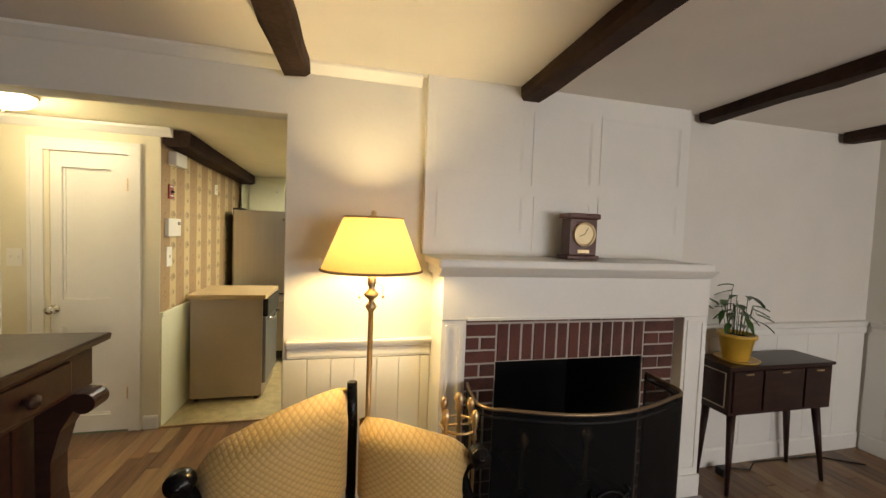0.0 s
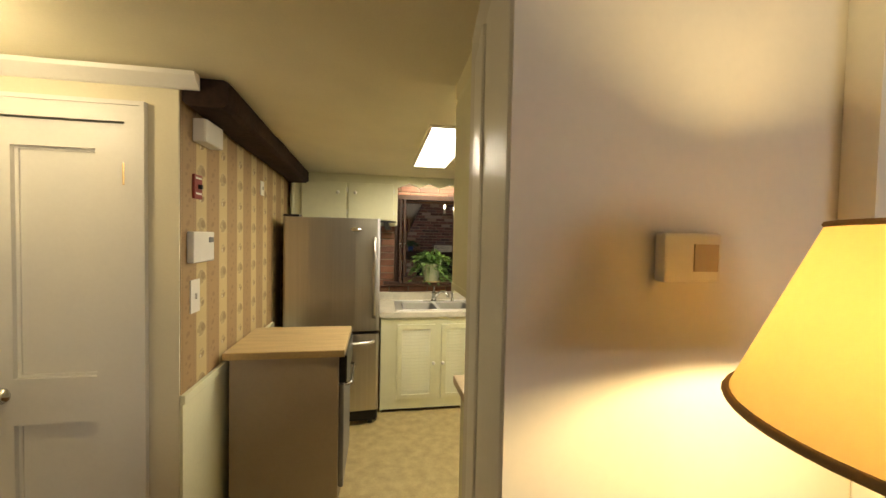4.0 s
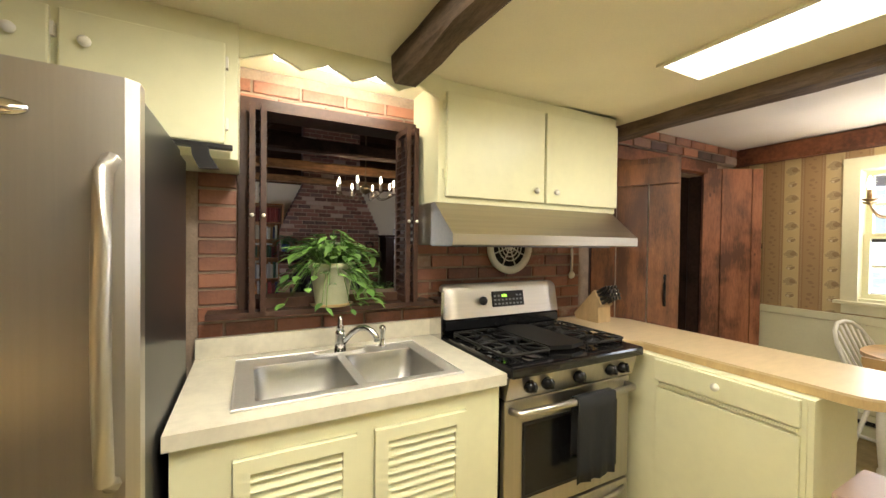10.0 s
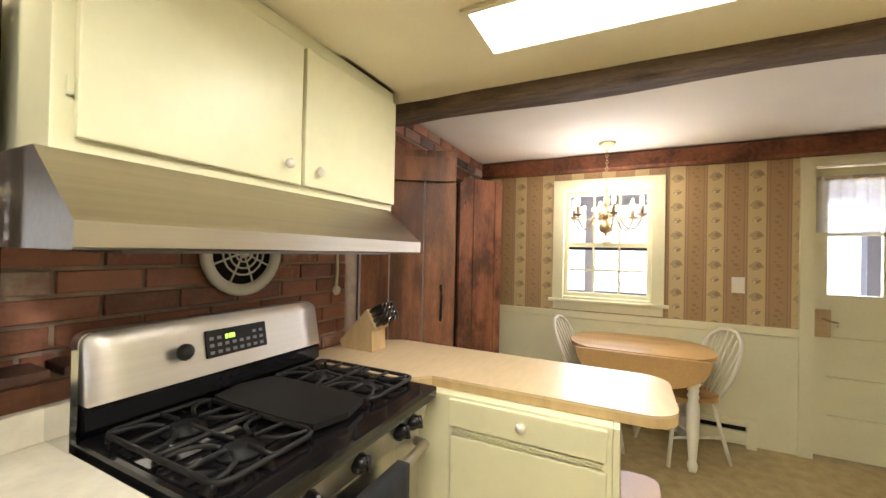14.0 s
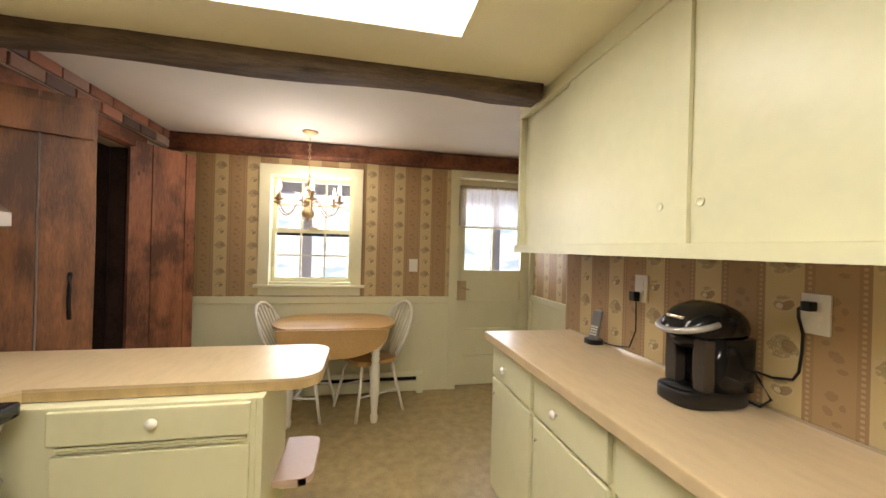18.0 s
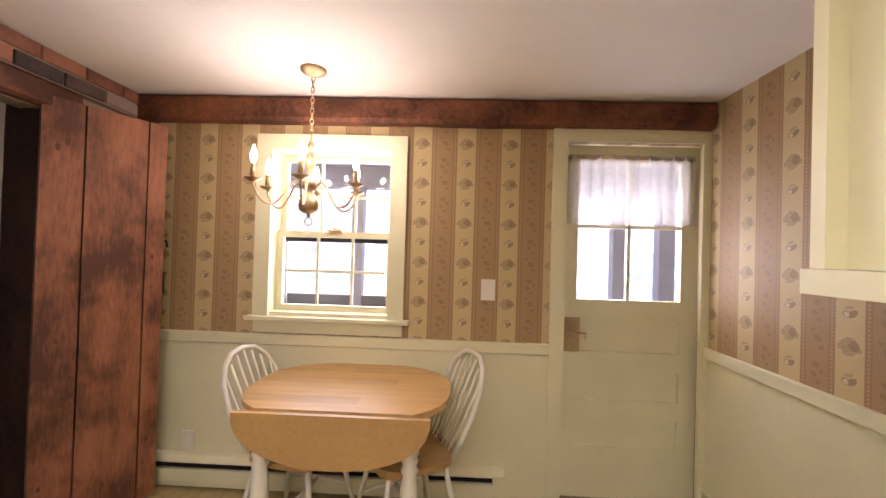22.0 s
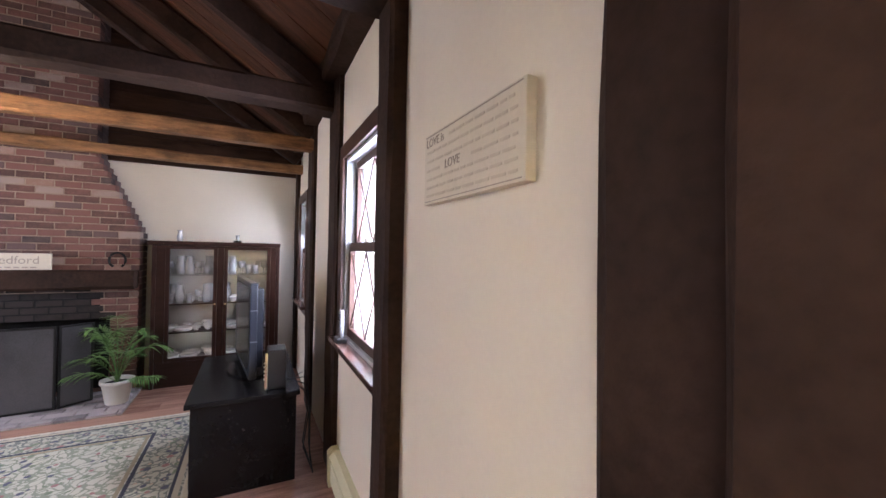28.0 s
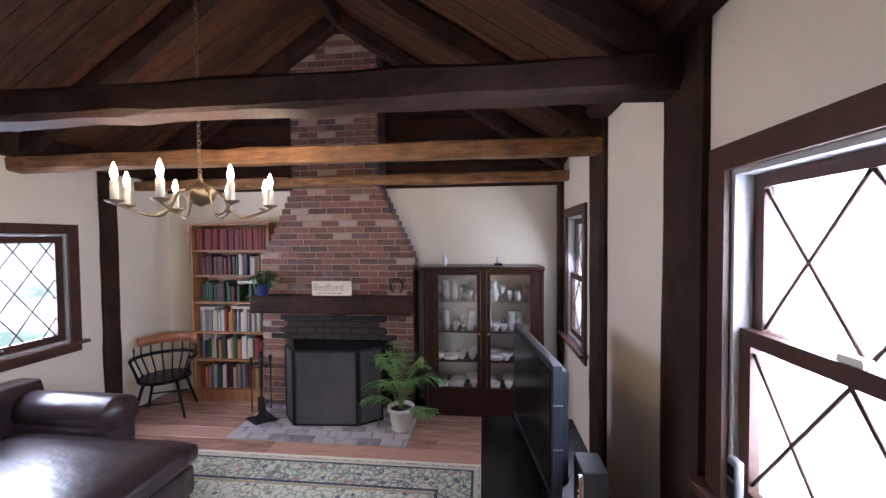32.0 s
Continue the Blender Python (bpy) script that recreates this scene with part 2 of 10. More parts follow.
    sprig = op("MAXIMUM", op("MULTIPLY", blob([(-0.003, 0.004, 0.019, 0.012, 25), (-0.018, -0.03, 0.012, 0.007, 0), (0.02, 0.035, 0.01, 0.007, 0)], 2.6, ut), first), op("MULTIPLY", blob([(0.004, 0.022, 0.016, 0.012, 0), (0.012, -0.018, 0.014, 0.010, 30), (-0.008, -0.045, 0.011, 0.007, 0), (-0.02, 0.0, 0.008, 0.009, 0)], 2.6, ut), which))
    sprig = op("MULTIPLY", sprig, op("GREATER_THAN", du, 0.32))

    def mix(fac, a, c):
        x = n.new("ShaderNodeMix")
        x.data_type = "RGBA"
        if isinstance(fac, float):
            x.inputs[0].default_value = fac
        else:
            l.new(fac, x.inputs[0])
        for i, w in ((6, a), (7, c)):
            if isinstance(w, tuple):
                x.inputs[i].default_value = (*w, 1)
            else:
                l.new(w, x.inputs[i])
        return x.outputs[2]

    c = mix(pale, (0.36, 0.23, 0.105), (0.54, 0.42, 0.205))
    c = mix(op("MULTIPLY", halo, 0.16), c, (0.68, 0.6, 0.4))
    worn = op("GREATER_THAN", nz, -0.1)
    c = mix(op("MULTIPLY", op("MULTIPLY", op("MULTIPLY", grey, worn), pale), 0.75), c, (0.3, 0.225, 0.115))
    c = mix(op("MULTIPLY", op("MULTIPLY", deep, pale), 0.85), c, (0.25, 0.165, 0.08))
    c = mix(op("MULTIPLY", op("MULTIPLY", gleam, pale), 0.7), c, (0.70, 0.60, 0.40))
    c = mix(op("MULTIPLY", sprig, 0.6), c, (0.23, 0.135, 0.065))
    c = mix(op("MULTIPLY", strip, 0.75), c, (0.29, 0.175, 0.08))
    c = mix(op("MULTIPLY", bead, 0.6), c, (0.55, 0.4, 0.23))
    stain = n.new("ShaderNodeTexNoise")
    stain.inputs["Scale"].default_value = 2.0
    l.new(tc.outputs["Object"], stain.inputs["Vector"])
    c = mix(op("MULTIPLY", stain.outputs[0], 0.15), c, (0.5, 0.38, 0.2))
    l.new(c, b.inputs["Base Color"])
    return m


M = {}
M["white"] = mat("white_wall_paint", (0.72, 0.69, 0.62), 0.75, var=0.03, bump=0.03)
M["white_trim"] = mat("white_gloss_trim", (0.78, 0.76, 0.7), 0.4, var=0.03, bump=0.02)
M["cream"] = mat("cream_wall_paint", (0.76, 0.695, 0.575), 0.7, var=0.03, bump=0.03)
M["ceil"] = mat("white_ceiling_paint", (0.78, 0.74, 0.68), 0.85, var=0.03, bump=0.05, fine=120)
M["kceil"] = mat("aged_cream_ceiling_paint", (0.84, 0.78, 0.57), 0.8, var=0.04, bump=0.05, fine=120)
M["yellow"] = mat("pale_yellow_gloss_paint", (0.75, 0.73, 0.49), 0.35, var=0.04, bump=0.03, fine=25)
M["yellow_wall"] = mat("pale_yellow_wall_paint", (0.78, 0.74, 0.50), 0.6, var=0.04)
M["wain"] = mat("cream_wainscot_paint", (0.74, 0.715, 0.48), 0.5, var=0.04)
M["beam"] = mat("dark_stained_beam", spec=0.15, colour=(0.045, 0.024, 0.016), rough=0.7, var=0.3, scale=5, fine=40, bump=0.5, stretch=(1, 1, 1))
M["beam_grey"] = mat("weathered_grey_brown_beam", spec=0.2, colour=(0.15, 0.105, 0.072), rough=0.75, var=0.33, scale=5, fine=35, bump=0.5, stretch=(6, 1, 6))
M["beam_warm"] = mat("brown_stained_beam", (0.24, 0.088, 0.043), 0.65, var=0.32, scale=5, fine=40, bump=0.4, stain=0.3, spec=0.3)
# golden beam copy: the chandelier's warm light is put into the colour
M["beam_gold"] = mat("golden_brown_beam", (0.3, 0.15, 0.062), 0.6, var=0.3, scale=5, fine=40, bump=0.4, stain=0.25, spec=0.3, stretch=(1, 6, 6))
M["plank"] = mat("red_brown_pine_planks", (0.36, 0.145, 0.076), 0.6, hue=(0.1, 0.042, 0.027), scale=1.6, fine=18, bump=0.3, stretch=(5, 5, 1), rand=0.14, knots=8, stain=0.42, spec=0.3)
M["pine"] = mat("aged_amber_pine_boards", (0.27, 0.11, 0.045), 0.5, hue=(0.075, 0.028, 0.014), scale=3, fine=30, bump=0.25, stretch=(6, 6, 1), rand=0.15, knots=5.5, stain=0.25)
M["roofplank"] = mat("stained_roof_boards", spec=0.2, colour=(0.1, 0.043, 0.023), rough=0.65, var=0.3, scale=4, fine=35, bump=0.3, rand=0.3, stretch=(1, 6, 1))
# darker copy of the roof boards, with the gable's shade in the colour
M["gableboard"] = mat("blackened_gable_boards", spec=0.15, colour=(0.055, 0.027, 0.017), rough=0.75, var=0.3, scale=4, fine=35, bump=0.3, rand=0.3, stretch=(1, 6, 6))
M["darkwood"] = mat("dark_mahogany", (0.035, 0.015, 0.011), 0.3, spec=0.25, var=0.25, scale=6, fine=60, bump=0.08, stretch=(1, 6, 6))
M["blackwood"] = mat("black_painted_wood", spec=0.2, colour=(0.007, 0.0065, 0.007), rough=0.25, var=0.2, bump=0.05)
M["trimdark"] = mat("dark_brown_window_trim", spec=0.3, colour=(0.075, 0.036, 0.024), rough=0.45, var=0.25, scale=6, fine=50, bump=0.15)
M["oak"] = mat("living_room_oak_floor", (0.2, 0.105, 0.045), 0.35, hue=(0.085, 0.042, 0.018), scale=4, fine=60, bump=0.08, stretch=(8, 1, 1), rand=0.35)
M["wideboard"] = mat("worn_red_brown_floorboards", (0.46, 0.27, 0.2), 0.24, hue=(0.22, 0.12, 0.09), scale=3, fine=50, bump=0.1, stretch=(1, 7, 1), rand=0.3)
M["lino"] = mat("tan_basketweave_linoleum", (0.46, 0.36, 0.17), 0.4, hue=(0.30, 0.23, 0.10), scale=14, fine=90, bump=0.06)
M["brick"] = mat("old_red_brick", (0.19, 0.088, 0.068), 0.9, hue=(0.085, 0.044, 0.036), scale=11, fine=80, bump=0.7, rand=0.5)
M["brick_k"] = mat("glazed_red_brick", (0.32, 0.132, 0.076), 0.45, hue=(0.145, 0.058, 0.036), scale=6, fine=60, bump=0.4, rand=0.35, stain=0.0)
M["brick_dark"] = mat("dark_red_brick", (0.12, 0.035, 0.022), 0.75, var=0.25, scale=8, fine=70, bump=0.4, rand=0.35)
M["brick_soot"] = mat("sooty_brick", (0.028, 0.02, 0.017), 0.9, var=0.3, scale=8, fine=70, bump=0.4, rand=0.3)
M["mortar"] = mat("sandy_mortar", (0.36, 0.27, 0.2), 0.95, var=0.2, scale=10, fine=90, bump=0.4)
M["mortar_l"] = mat("pale_mortar", (0.5, 0.44, 0.38), 0.95, var=0.15, bump=0.3)
M["steel"] = mat("brushed_stainless_steel", (0.55, 0.52, 0.47), 0.34, 1.0, var=0.05, scale=2, fine=120, bump=0.015, stretch=(30, 30, 0.5))
M["steel_h"] = mat("brushed_stainless_hood", (0.5, 0.45, 0.36), 0.35, 1.0, var=0.06, scale=3, fine=120, bump=0.02, stretch=(0.6, 20, 20))
M["sinksteel"] = mat("satin_sink_steel", (0.5, 0.49, 0.46), 0.34, 1.0, var=0.05, scale=3, fine=120, bump=0.02)
M["beech"] = mat("pale_beech_block", (0.58, 0.42, 0.22), 0.5, var=0.12, scale=6, fine=60, bump=0.05, stretch=(6, 6, 1))
M["chrome"] = mat("chrome", (0.75, 0.75, 0.74), 0.12, 1.0, var=0.02, bump=0)
M["brass"] = mat("aged_brass", (0.66, 0.5, 0.29), 0.4, 1.0, var=0.15, bump=0.03)
M["black"] = mat("black_gloss_enamel", spec=0.3, colour=(0.01, 0.01, 0.011), rough=0.15, var=0.1, bump=0)
M["blackmatte"] = mat("black_cast_iron", spec=0.25, colour=(0.012, 0.0115, 0.011), rough=0.5, var=0.2, bump=0.15, fine=120)
M["blackplastic"] = mat("black_plastic", spec=0.3, colour=(0.018, 0.017, 0.017), rough=0.3, var=0.1, bump=0.02)
M["blackcloth"] = mat("black_towelling", (0.015, 0.016, 0.018), 0.95, var=0.2, bump=0.5, fine=200)
M["whiteplastic"] = mat("white_plastic", (0.78, 0.75, 0.66), 0.35, var=0.03, bump=0.01)
M["whitepaint"] = mat("white_painted_wood", (0.8, 0.77, 0.66), 0.4, var=0.04, bump=0.03)
M["butcher"] = mat("butcher_block_laminate", (0.56, 0.4, 0.19), 0.35, var=0.12, scale=4, fine=60, bump=0.02, stretch=(1, 6, 1))
M["counter"] = mat("tan_laminate_counter", (0.62, 0.48, 0.29), 0.3, var=0.06, scale=5, fine=80, bump=0.01, stretch=(2, 8, 1))
M["marble"] = mat("white_marbled_laminate", (0.68, 0.63, 0.5), 0.3, var=0.1, scale=9, fine=40, bump=0)
M["beige"] = mat("beige_appliance_panel", (0.42, 0.34, 0.25), 0.45, var=0.05, bump=0.02)
M["tabletop"] = mat("honey_maple_tabletop", (0.6, 0.37, 0.14), 0.42, var=0.12, scale=3, fine=50, bump=0.02, stretch=(7, 1, 1), rand=0.24)
M["leaf"] = mat("pothos_leaves", (0.18, 0.34, 0.075), 0.4, hue=(0.07, 0.16, 0.03), scale=9, rand=0.4, bump=0.05)
M["leaf_dark"] = mat("dark_green_leaves", (0.06, 0.13, 0.03), 0.35, hue=(0.02, 0.05, 0.012), scale=9, rand=0.4, bump=0.05)
M["palm"] = mat("palm_fronds", (0.17, 0.3, 0.09), 0.45, hue=(0.06, 0.13, 0.04), scale=9, rand=0.3, bump=0.05)
M["pot"] = mat("pale_green_ceramic_pot", (0.5, 0.52, 0.34), 0.4, var=0.08)
M["pot_yellow"] = mat("yellow_glazed_pot", (0.62, 0.38, 0.05), 0.3, var=0.08)
M["pot_white"] = mat("white_ceramic_pot", (0.68, 0.66, 0.6), 0.4, var=0.06)
M["soil"] = mat("potting_soil", (0.03, 0.02, 0.014), 0.95, var=0.3, bump=0.6)
M["leather"] = mat("dark_plum_leather", (0.05, 0.032, 0.037), 0.3, var=0.3, scale=7, fine=26, bump=0.55, stretch=(1, 1.6, 1.3))
M["lampshade"] = mat("golden_fabric_lampshade", (0.8, 0.54, 0.17), 0.8, var=0.05, bump=0.05)
M["curtain"] = mat("sheer_white_lace_curtain", (0.75, 0.68, 0.62), 0.9, var=0.1, scale=30, fine=150, bump=0.1)
M["paper"] = mat("cream_painted_board", (0.66, 0.6, 0.48), 0.6, var=0.06)
M["ink"] = mat("grey_brown_lettering", (0.36, 0.31, 0.25), 0.7, var=0.1)
M["hallcream"] = mat("cream_hall_paint", (0.74, 0.68, 0.5), 0.7, var=0.04, scale=2, fine=90, bump=0.03)
M["grey"] = mat("grey_metal", (0.25, 0.25, 0.26), 0.4, 0.6, var=0.1)
M["dustmesh"] = mat("dusty_black_wire_mesh", (0.075, 0.072, 0.077), 0.6, 0.2, var=0.25, scale=3, fine=140, bump=0.15, stretch=(1, 1, 0.6), hue=(0.028, 0.027, 0.029))
# soot of the fireboxes; also the painted shade in heater slots and fan duct
M["soot"] = mat("sooty_firebox", (0.008, 0.007, 0.007), 0.95, var=0.3, bump=0.3)
M["slate"] = mat("blue_grey_hearth_brick", (0.42, 0.38, 0.39), 0.45, var=0.25, scale=7, bump=0.3, rand=0.5)
M["grass"] = mat("summer_foliage", (0.14, 0.2, 0.07), 0.8, hue=(0.03, 0.06, 0.02), scale=1.5, fine=9, bump=0.4)
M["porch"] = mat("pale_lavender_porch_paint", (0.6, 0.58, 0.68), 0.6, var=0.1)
M["porchrail"] = mat("weathered_grey_railing", (0.3, 0.29, 0.32), 0.7, var=0.15)
M["porchfloor"] = mat("grey_porch_boards", (0.25, 0.24, 0.25), 0.7, var=0.15, stretch=(1, 8, 1))
M["glass"] = glass("window_glass")
M["tube"] = glow("fluorescent_diffuser", (1.0, 0.96, 0.85), 6.0)
M["bulb"] = glow("candle_bulb_glass", (1.0, 0.86, 0.62), 14.0)
M["dome"] = glow("opal_glass_dome", (1.0, 0.9, 0.68), 5.0)
M["clocktext"] = glow("green_clock_digits", (0.5, 1.0, 0.1), 1.5)
M["paper_y"] = wallpaper("fruit_stripe_wallpaper_east", "Y", 0.323)
M["paper_w"] = wallpaper("fruit_stripe_wallpaper_west", "Y", 0.877, 0.1237, 1.46, side=1.0)
M["paper_x"] = wallpaper("fruit_stripe_wallpaper_south", "X", 0.727, 0.1205, 1.355, 0.2425)
# light passes through the shade cloth and the lace
for key, share in (("lampshade", 0.1), ("curtain", 0.35)):
    nt = M[key].node_tree
    tr, mx = nt.nodes.new("ShaderNodeBsdfTranslucent"), nt.nodes.new("ShaderNodeMixShader")
    tr.inputs[0].default_value = (1.0, 0.66, 0.24, 1) if key == "lampshade" else (0.85, 0.82, 0.8, 1)
    mx.inputs[0].default_value = share
    nt.links.new(nt.nodes["Principled BSDF"].outputs[0], mx.inputs[1])
    nt.links.new(tr.outputs[0], mx.inputs[2])
    nt.links.new(mx.outputs[0], nt.nodes["Material Output"].inputs[0])
    if key == "curtain":
        clear, lace = nt.nodes.new("ShaderNodeBsdfTransparent"), nt.nodes.new("ShaderNodeMixShader")
        lace.inputs[0].default_value = 0.4
        nt.links.new(mx.outputs[0], lace.inputs[1]), nt.links.new(clear.outputs[0], lace.inputs[2])
        nt.links.new(lace.outputs[0], nt.nodes["Material Output"].inputs[0])


# ---- builders ----
ORIGIN = {}


def thing(name, label, category, at=(0, 0, 0), group="", kind=""):
    ob = new(name)
    ob.empty_display_size = 0.1
    ob.location = at
    ORIGIN[ob] = Vector(at)
    return tagged(ob, label, category, group, kind)


def part(name, bm, material, parent=None, label="", smooth=False):
    """Links a bmesh as one mesh object; given in world metres, or in the thing's own frame if that stands at the origin."""
    me = bpy.data.meshes.new(name)
    if parent is not None:
        o = ORIGIN[parent]
        if o.length:
            bmesh.ops.translate(bm, verts=bm.verts, vec=-o)
    bmesh.ops.recalc_face_normals(bm, faces=bm.faces)
    bm.to_mesh(me)
    bm.free()
    me.materials.append(M[material] if isinstance(material, str) else material)
    if smooth:
        me.polygons.foreach_set("use_smooth", [True] * len(me.polygons))
    ob = new(name, me)
    if parent is not None:
        ob.parent = parent
        ORIGIN[ob] = ORIGIN[parent]
    if label:
        ob["label"] = label
    return ob


def add_box(bm, x0, x1, y0, y1, z0, z1, bevel=0.0):
    v = bmesh.ops.create_cube(bm, size=1.0)["verts"]
    for q in v:
        q.co = Vector(((x0 + x1) / 2 + q.co.x * (x1 - x0), (y0 + y1) / 2 + q.co.y * (y1 - y0), (z0 + z1) / 2 + q.co.z * (z1 - z0)))
    if bevel:
        es = list({e for q in v for e in q.link_edges})
        bmesh.ops.bevel(bm, geom=es, offset=bevel, segments=2, affect="EDGES", profile=0.6)
    return v


def box(name, x0, x1, y0, y1, z0, z1, material, parent=None, label="", bevel=0.0):
    bm = bmesh.new()
    add_box(bm, x0, x1, y0, y1, z0, z1, bevel)
    return part(name, bm, material, parent, label)


def structure(name, x0, x1, y0, y1, z0, z1, material, label="", category=""):
    return tagged(box(name, x0, x1, y0, y1, z0, z1, material), label, category, kind="structure")


def cut_wall(name, plane, a0, a1, lo, hi, z0, z1, holes, material, label):
    """A wall of real thickness along x (plane 'y') or y (plane 'x') with openings through it. holes: (from, to, bottom, top)."""
    bm = bmesh.new()
    cuts = sorted({lo, hi, *(h[0] for h in holes), *(h[1] for h in holes)})
    cuts = [c for c in cuts if lo <= c <= hi]
    for p, q in zip(cuts, cuts[1:]):
        mid, z = (p + q) / 2, z0
        for h in sorted((h for h in holes if h[0] < mid < h[1]), key=lambda h: h[2]):
            if h[2] > z + 1e-4:
                add_box(bm, *((p, q, a0, a1) if plane == "y" else (a0, a1, p, q)), z, h[2])
            z = h[3]
        if z < z1 - 1e-4:
            add_box(bm, *((p, q, a0, a1) if plane == "y" else (a0, a1, p, q)), z, z1)
    bmesh.ops.remove_doubles(bm, verts=bm.verts, dist=1e-5)
    return tagged(part(name, bm, material), label, "wall", kind="structure")


def add_lathe(bm, profile, cx=0.0, cy=0.0, n=24, close=True):
    rings = []
    for r, z in profile:
        rings.append([bm.verts.new((cx + r * math.cos(2 * math.pi * k / n), cy + r * math.sin(2 * math.pi * k / n), z)) for k in range(n)])
    for a, b in zip(rings, rings[1:]):
        for k in range(n):
            bm.faces.new((a[k], a[(k + 1) % n], b[(k + 1) % n], b[k]))
    if close:
        for ring in (rings[0], rings[-1]):
            bm.faces.new(ring)


def lathe(name, profile, cx, cy, material, parent=None, label="", n=24, close=True):
    bm = bmesh.new()
    add_lathe(bm, profile, cx, cy, n, close)
    return part(name, bm, material, parent, label, True)


def add_tube(bm, pts, r, n=8, taper=None):
    pts = [Vector(p) for p in pts]
    rings = []
    up = Vector((0, 0, 1))
    for i, p in enumerate(pts):
        d = (pts[min(i + 1, len(pts) - 1)] - pts[max(i - 1, 0)]).normalized()
        side = d.cross(up if abs(d.z) < 0.95 else Vector((1, 0, 0))).normalized()
        top = side.cross(d)
        rr = r if taper is None else r + (taper - r) * i / (len(pts) - 1)
        rings.append([bm.verts.new(p + rr * (math.cos(2 * math.pi * k / n) * side + math.sin(2 * math.pi * k / n) * top)) for k in range(n)])
    for a, b in zip(rings, rings[1:]):
        for k in range(n):
            bm.faces.new((a[k], a[(k + 1) % n], b[(k + 1) % n], b[k]))
    bm.faces.new(rings[0]), bm.faces.new(rings[-1])


def tube(name, pts, r, material, parent=None, label="", n=8, taper=None):
    bm = bmesh.new()
    add_tube(bm, pts, r, n, taper)
    return part(name, bm, material, parent, label, True)


def add_prism(bm, outline, h0, h1, f):
    """A flat outline of (u, v) drawn out from h0 to h1; f maps (u, v, h) to a place."""
    a = [bm.verts.new(f(u, v, h0)) for u, v in outline]
    b = [bm.verts.new(f(u, v, h1)) for u, v in outline]
    bm.faces.new(a), bm.faces.new(b)
    for k in range(len(a)):
        bm.faces.new((a[k], a[(k + 1) % len(a)], b[(k + 1) % len(a)], b[k]))


def prism(name, outline, h0, h1, f, material, parent=None, label=""):
    bm = bmesh.new()
    add_prism(bm, outline, h0, h1, f)
    return part(name, bm, material, parent, label)


def beam(name, p, q, w, h, material, label, wob=0.012, kind="structure", category="beam", parent=None):
    """A hand-hewn timber from p to q (centres), with uneven faces."""
    bm = bmesh.new()
    p, q = Vector(p), Vector(q)
    d = (q - p)
    n = max(4, int(d.length / 0.22))
    side = d.normalized().cross(Vector((0, 0, 1)) if abs(d.normalized().z) < 0.9 else Vector((1, 0, 0))).normalized()
    up = side.cross(d.normalized())
    rings = []
    rnd = random.Random(int(abs(p.x * 37 + p.y * 91 + p.z * 17 + q.x * 11) * 100))
    for i in range(n + 1):
        c = p + d * (i / n)
        ring = []
        for su, sv in ((-1, -0.7), (-0.75, -1), (0.75, -1), (1, -0.7), (1, 0.75), (0.8, 1), (-0.8, 1), (-1, 0.75)):
            ring.append(bm.verts.new(c + side * (su * w / 2 + rnd.uniform(-wob, wob) * 0.6) + up * (sv * h / 2 + rnd.uniform(-wob, wob) * 0.6)))
        rings.append(ring)
    for a, b in zip(rings, rings[1:]):
        for k in range(8):
            bm.faces.new((a[k], a[(k + 1) % 8], b[(k + 1) % 8], b[k]))
    bm.faces.new(rings[0]), bm.faces.new(rings[-1])
    ob = part(name, bm, material, parent)
    return tagged(ob, label, category, kind=kind) if parent is None else ob

# ---- the large structure ----
XW, XE, YB, YK = -0.45, 4.60, 7.08, 4.28          # kitchen: west wall, east wall, brick wall, south wall
FX0, FX1, FY1 = -0.3, 4.27, 12.2                  # family room: west wall, east wall, back wall
structure("floor_living", -3.2, 4.9, -1.5, 4.78, -0.1, -0.004, "oak", "varnished oak strip floor with a brown sheen", "floor")
structure("floor_kitchen", -0.6, 4.75, 4.78, 7.16, -0.1, 0.0, "lino", "tan basketweave linoleum floor with wear", "floor")
structure("floor_dining_alcove", 3.06, 4.75, 3.7, 4.779, -0.1, 0.0, "lino", "tan basketweave linoleum floor by the back door", "floor")
structure("floor_counter", 0.675, 3.059, 4.27, 4.779, -0.1, 0.0, "lino", "tan basketweave linoleum under the counter", "floor")
structure("floor_family", -0.6, 4.6, 7.16, 12.5, -0.1, -0.004, "wideboard", "worn red-brown wide board floor", "floor")
structure("threshold", -0.45, 0.67, 4.775, 4.8, 0.0, 0.012, "brass", "metal strip between oak floor and linoleum", "threshold")
structure("threshold", 2.75, 4.08, 7.09, 7.2, 0.0, 0.014, "beam", "dark wooden sill under the wide opening", "threshold")
structure("ceiling_living", -3.3, 5.0, -1.6, 3.66, 2.385, 2.5, "ceil", "white plaster ceiling between dark beams", "ceiling")
def kitchen_ceiling(x, y):
    """Height of the sagging old ceiling: sloping along the west wall, level over the range."""
    k = min(1.0, max(0.0, (x - XW) / 2.65))
    return (2.279 - 0.0402 * (y - 3.79)) * (1 - k) + (2.162 if y > 4.6 else 2.162 + 0.117 * (4.6 - y) / 0.81) * k


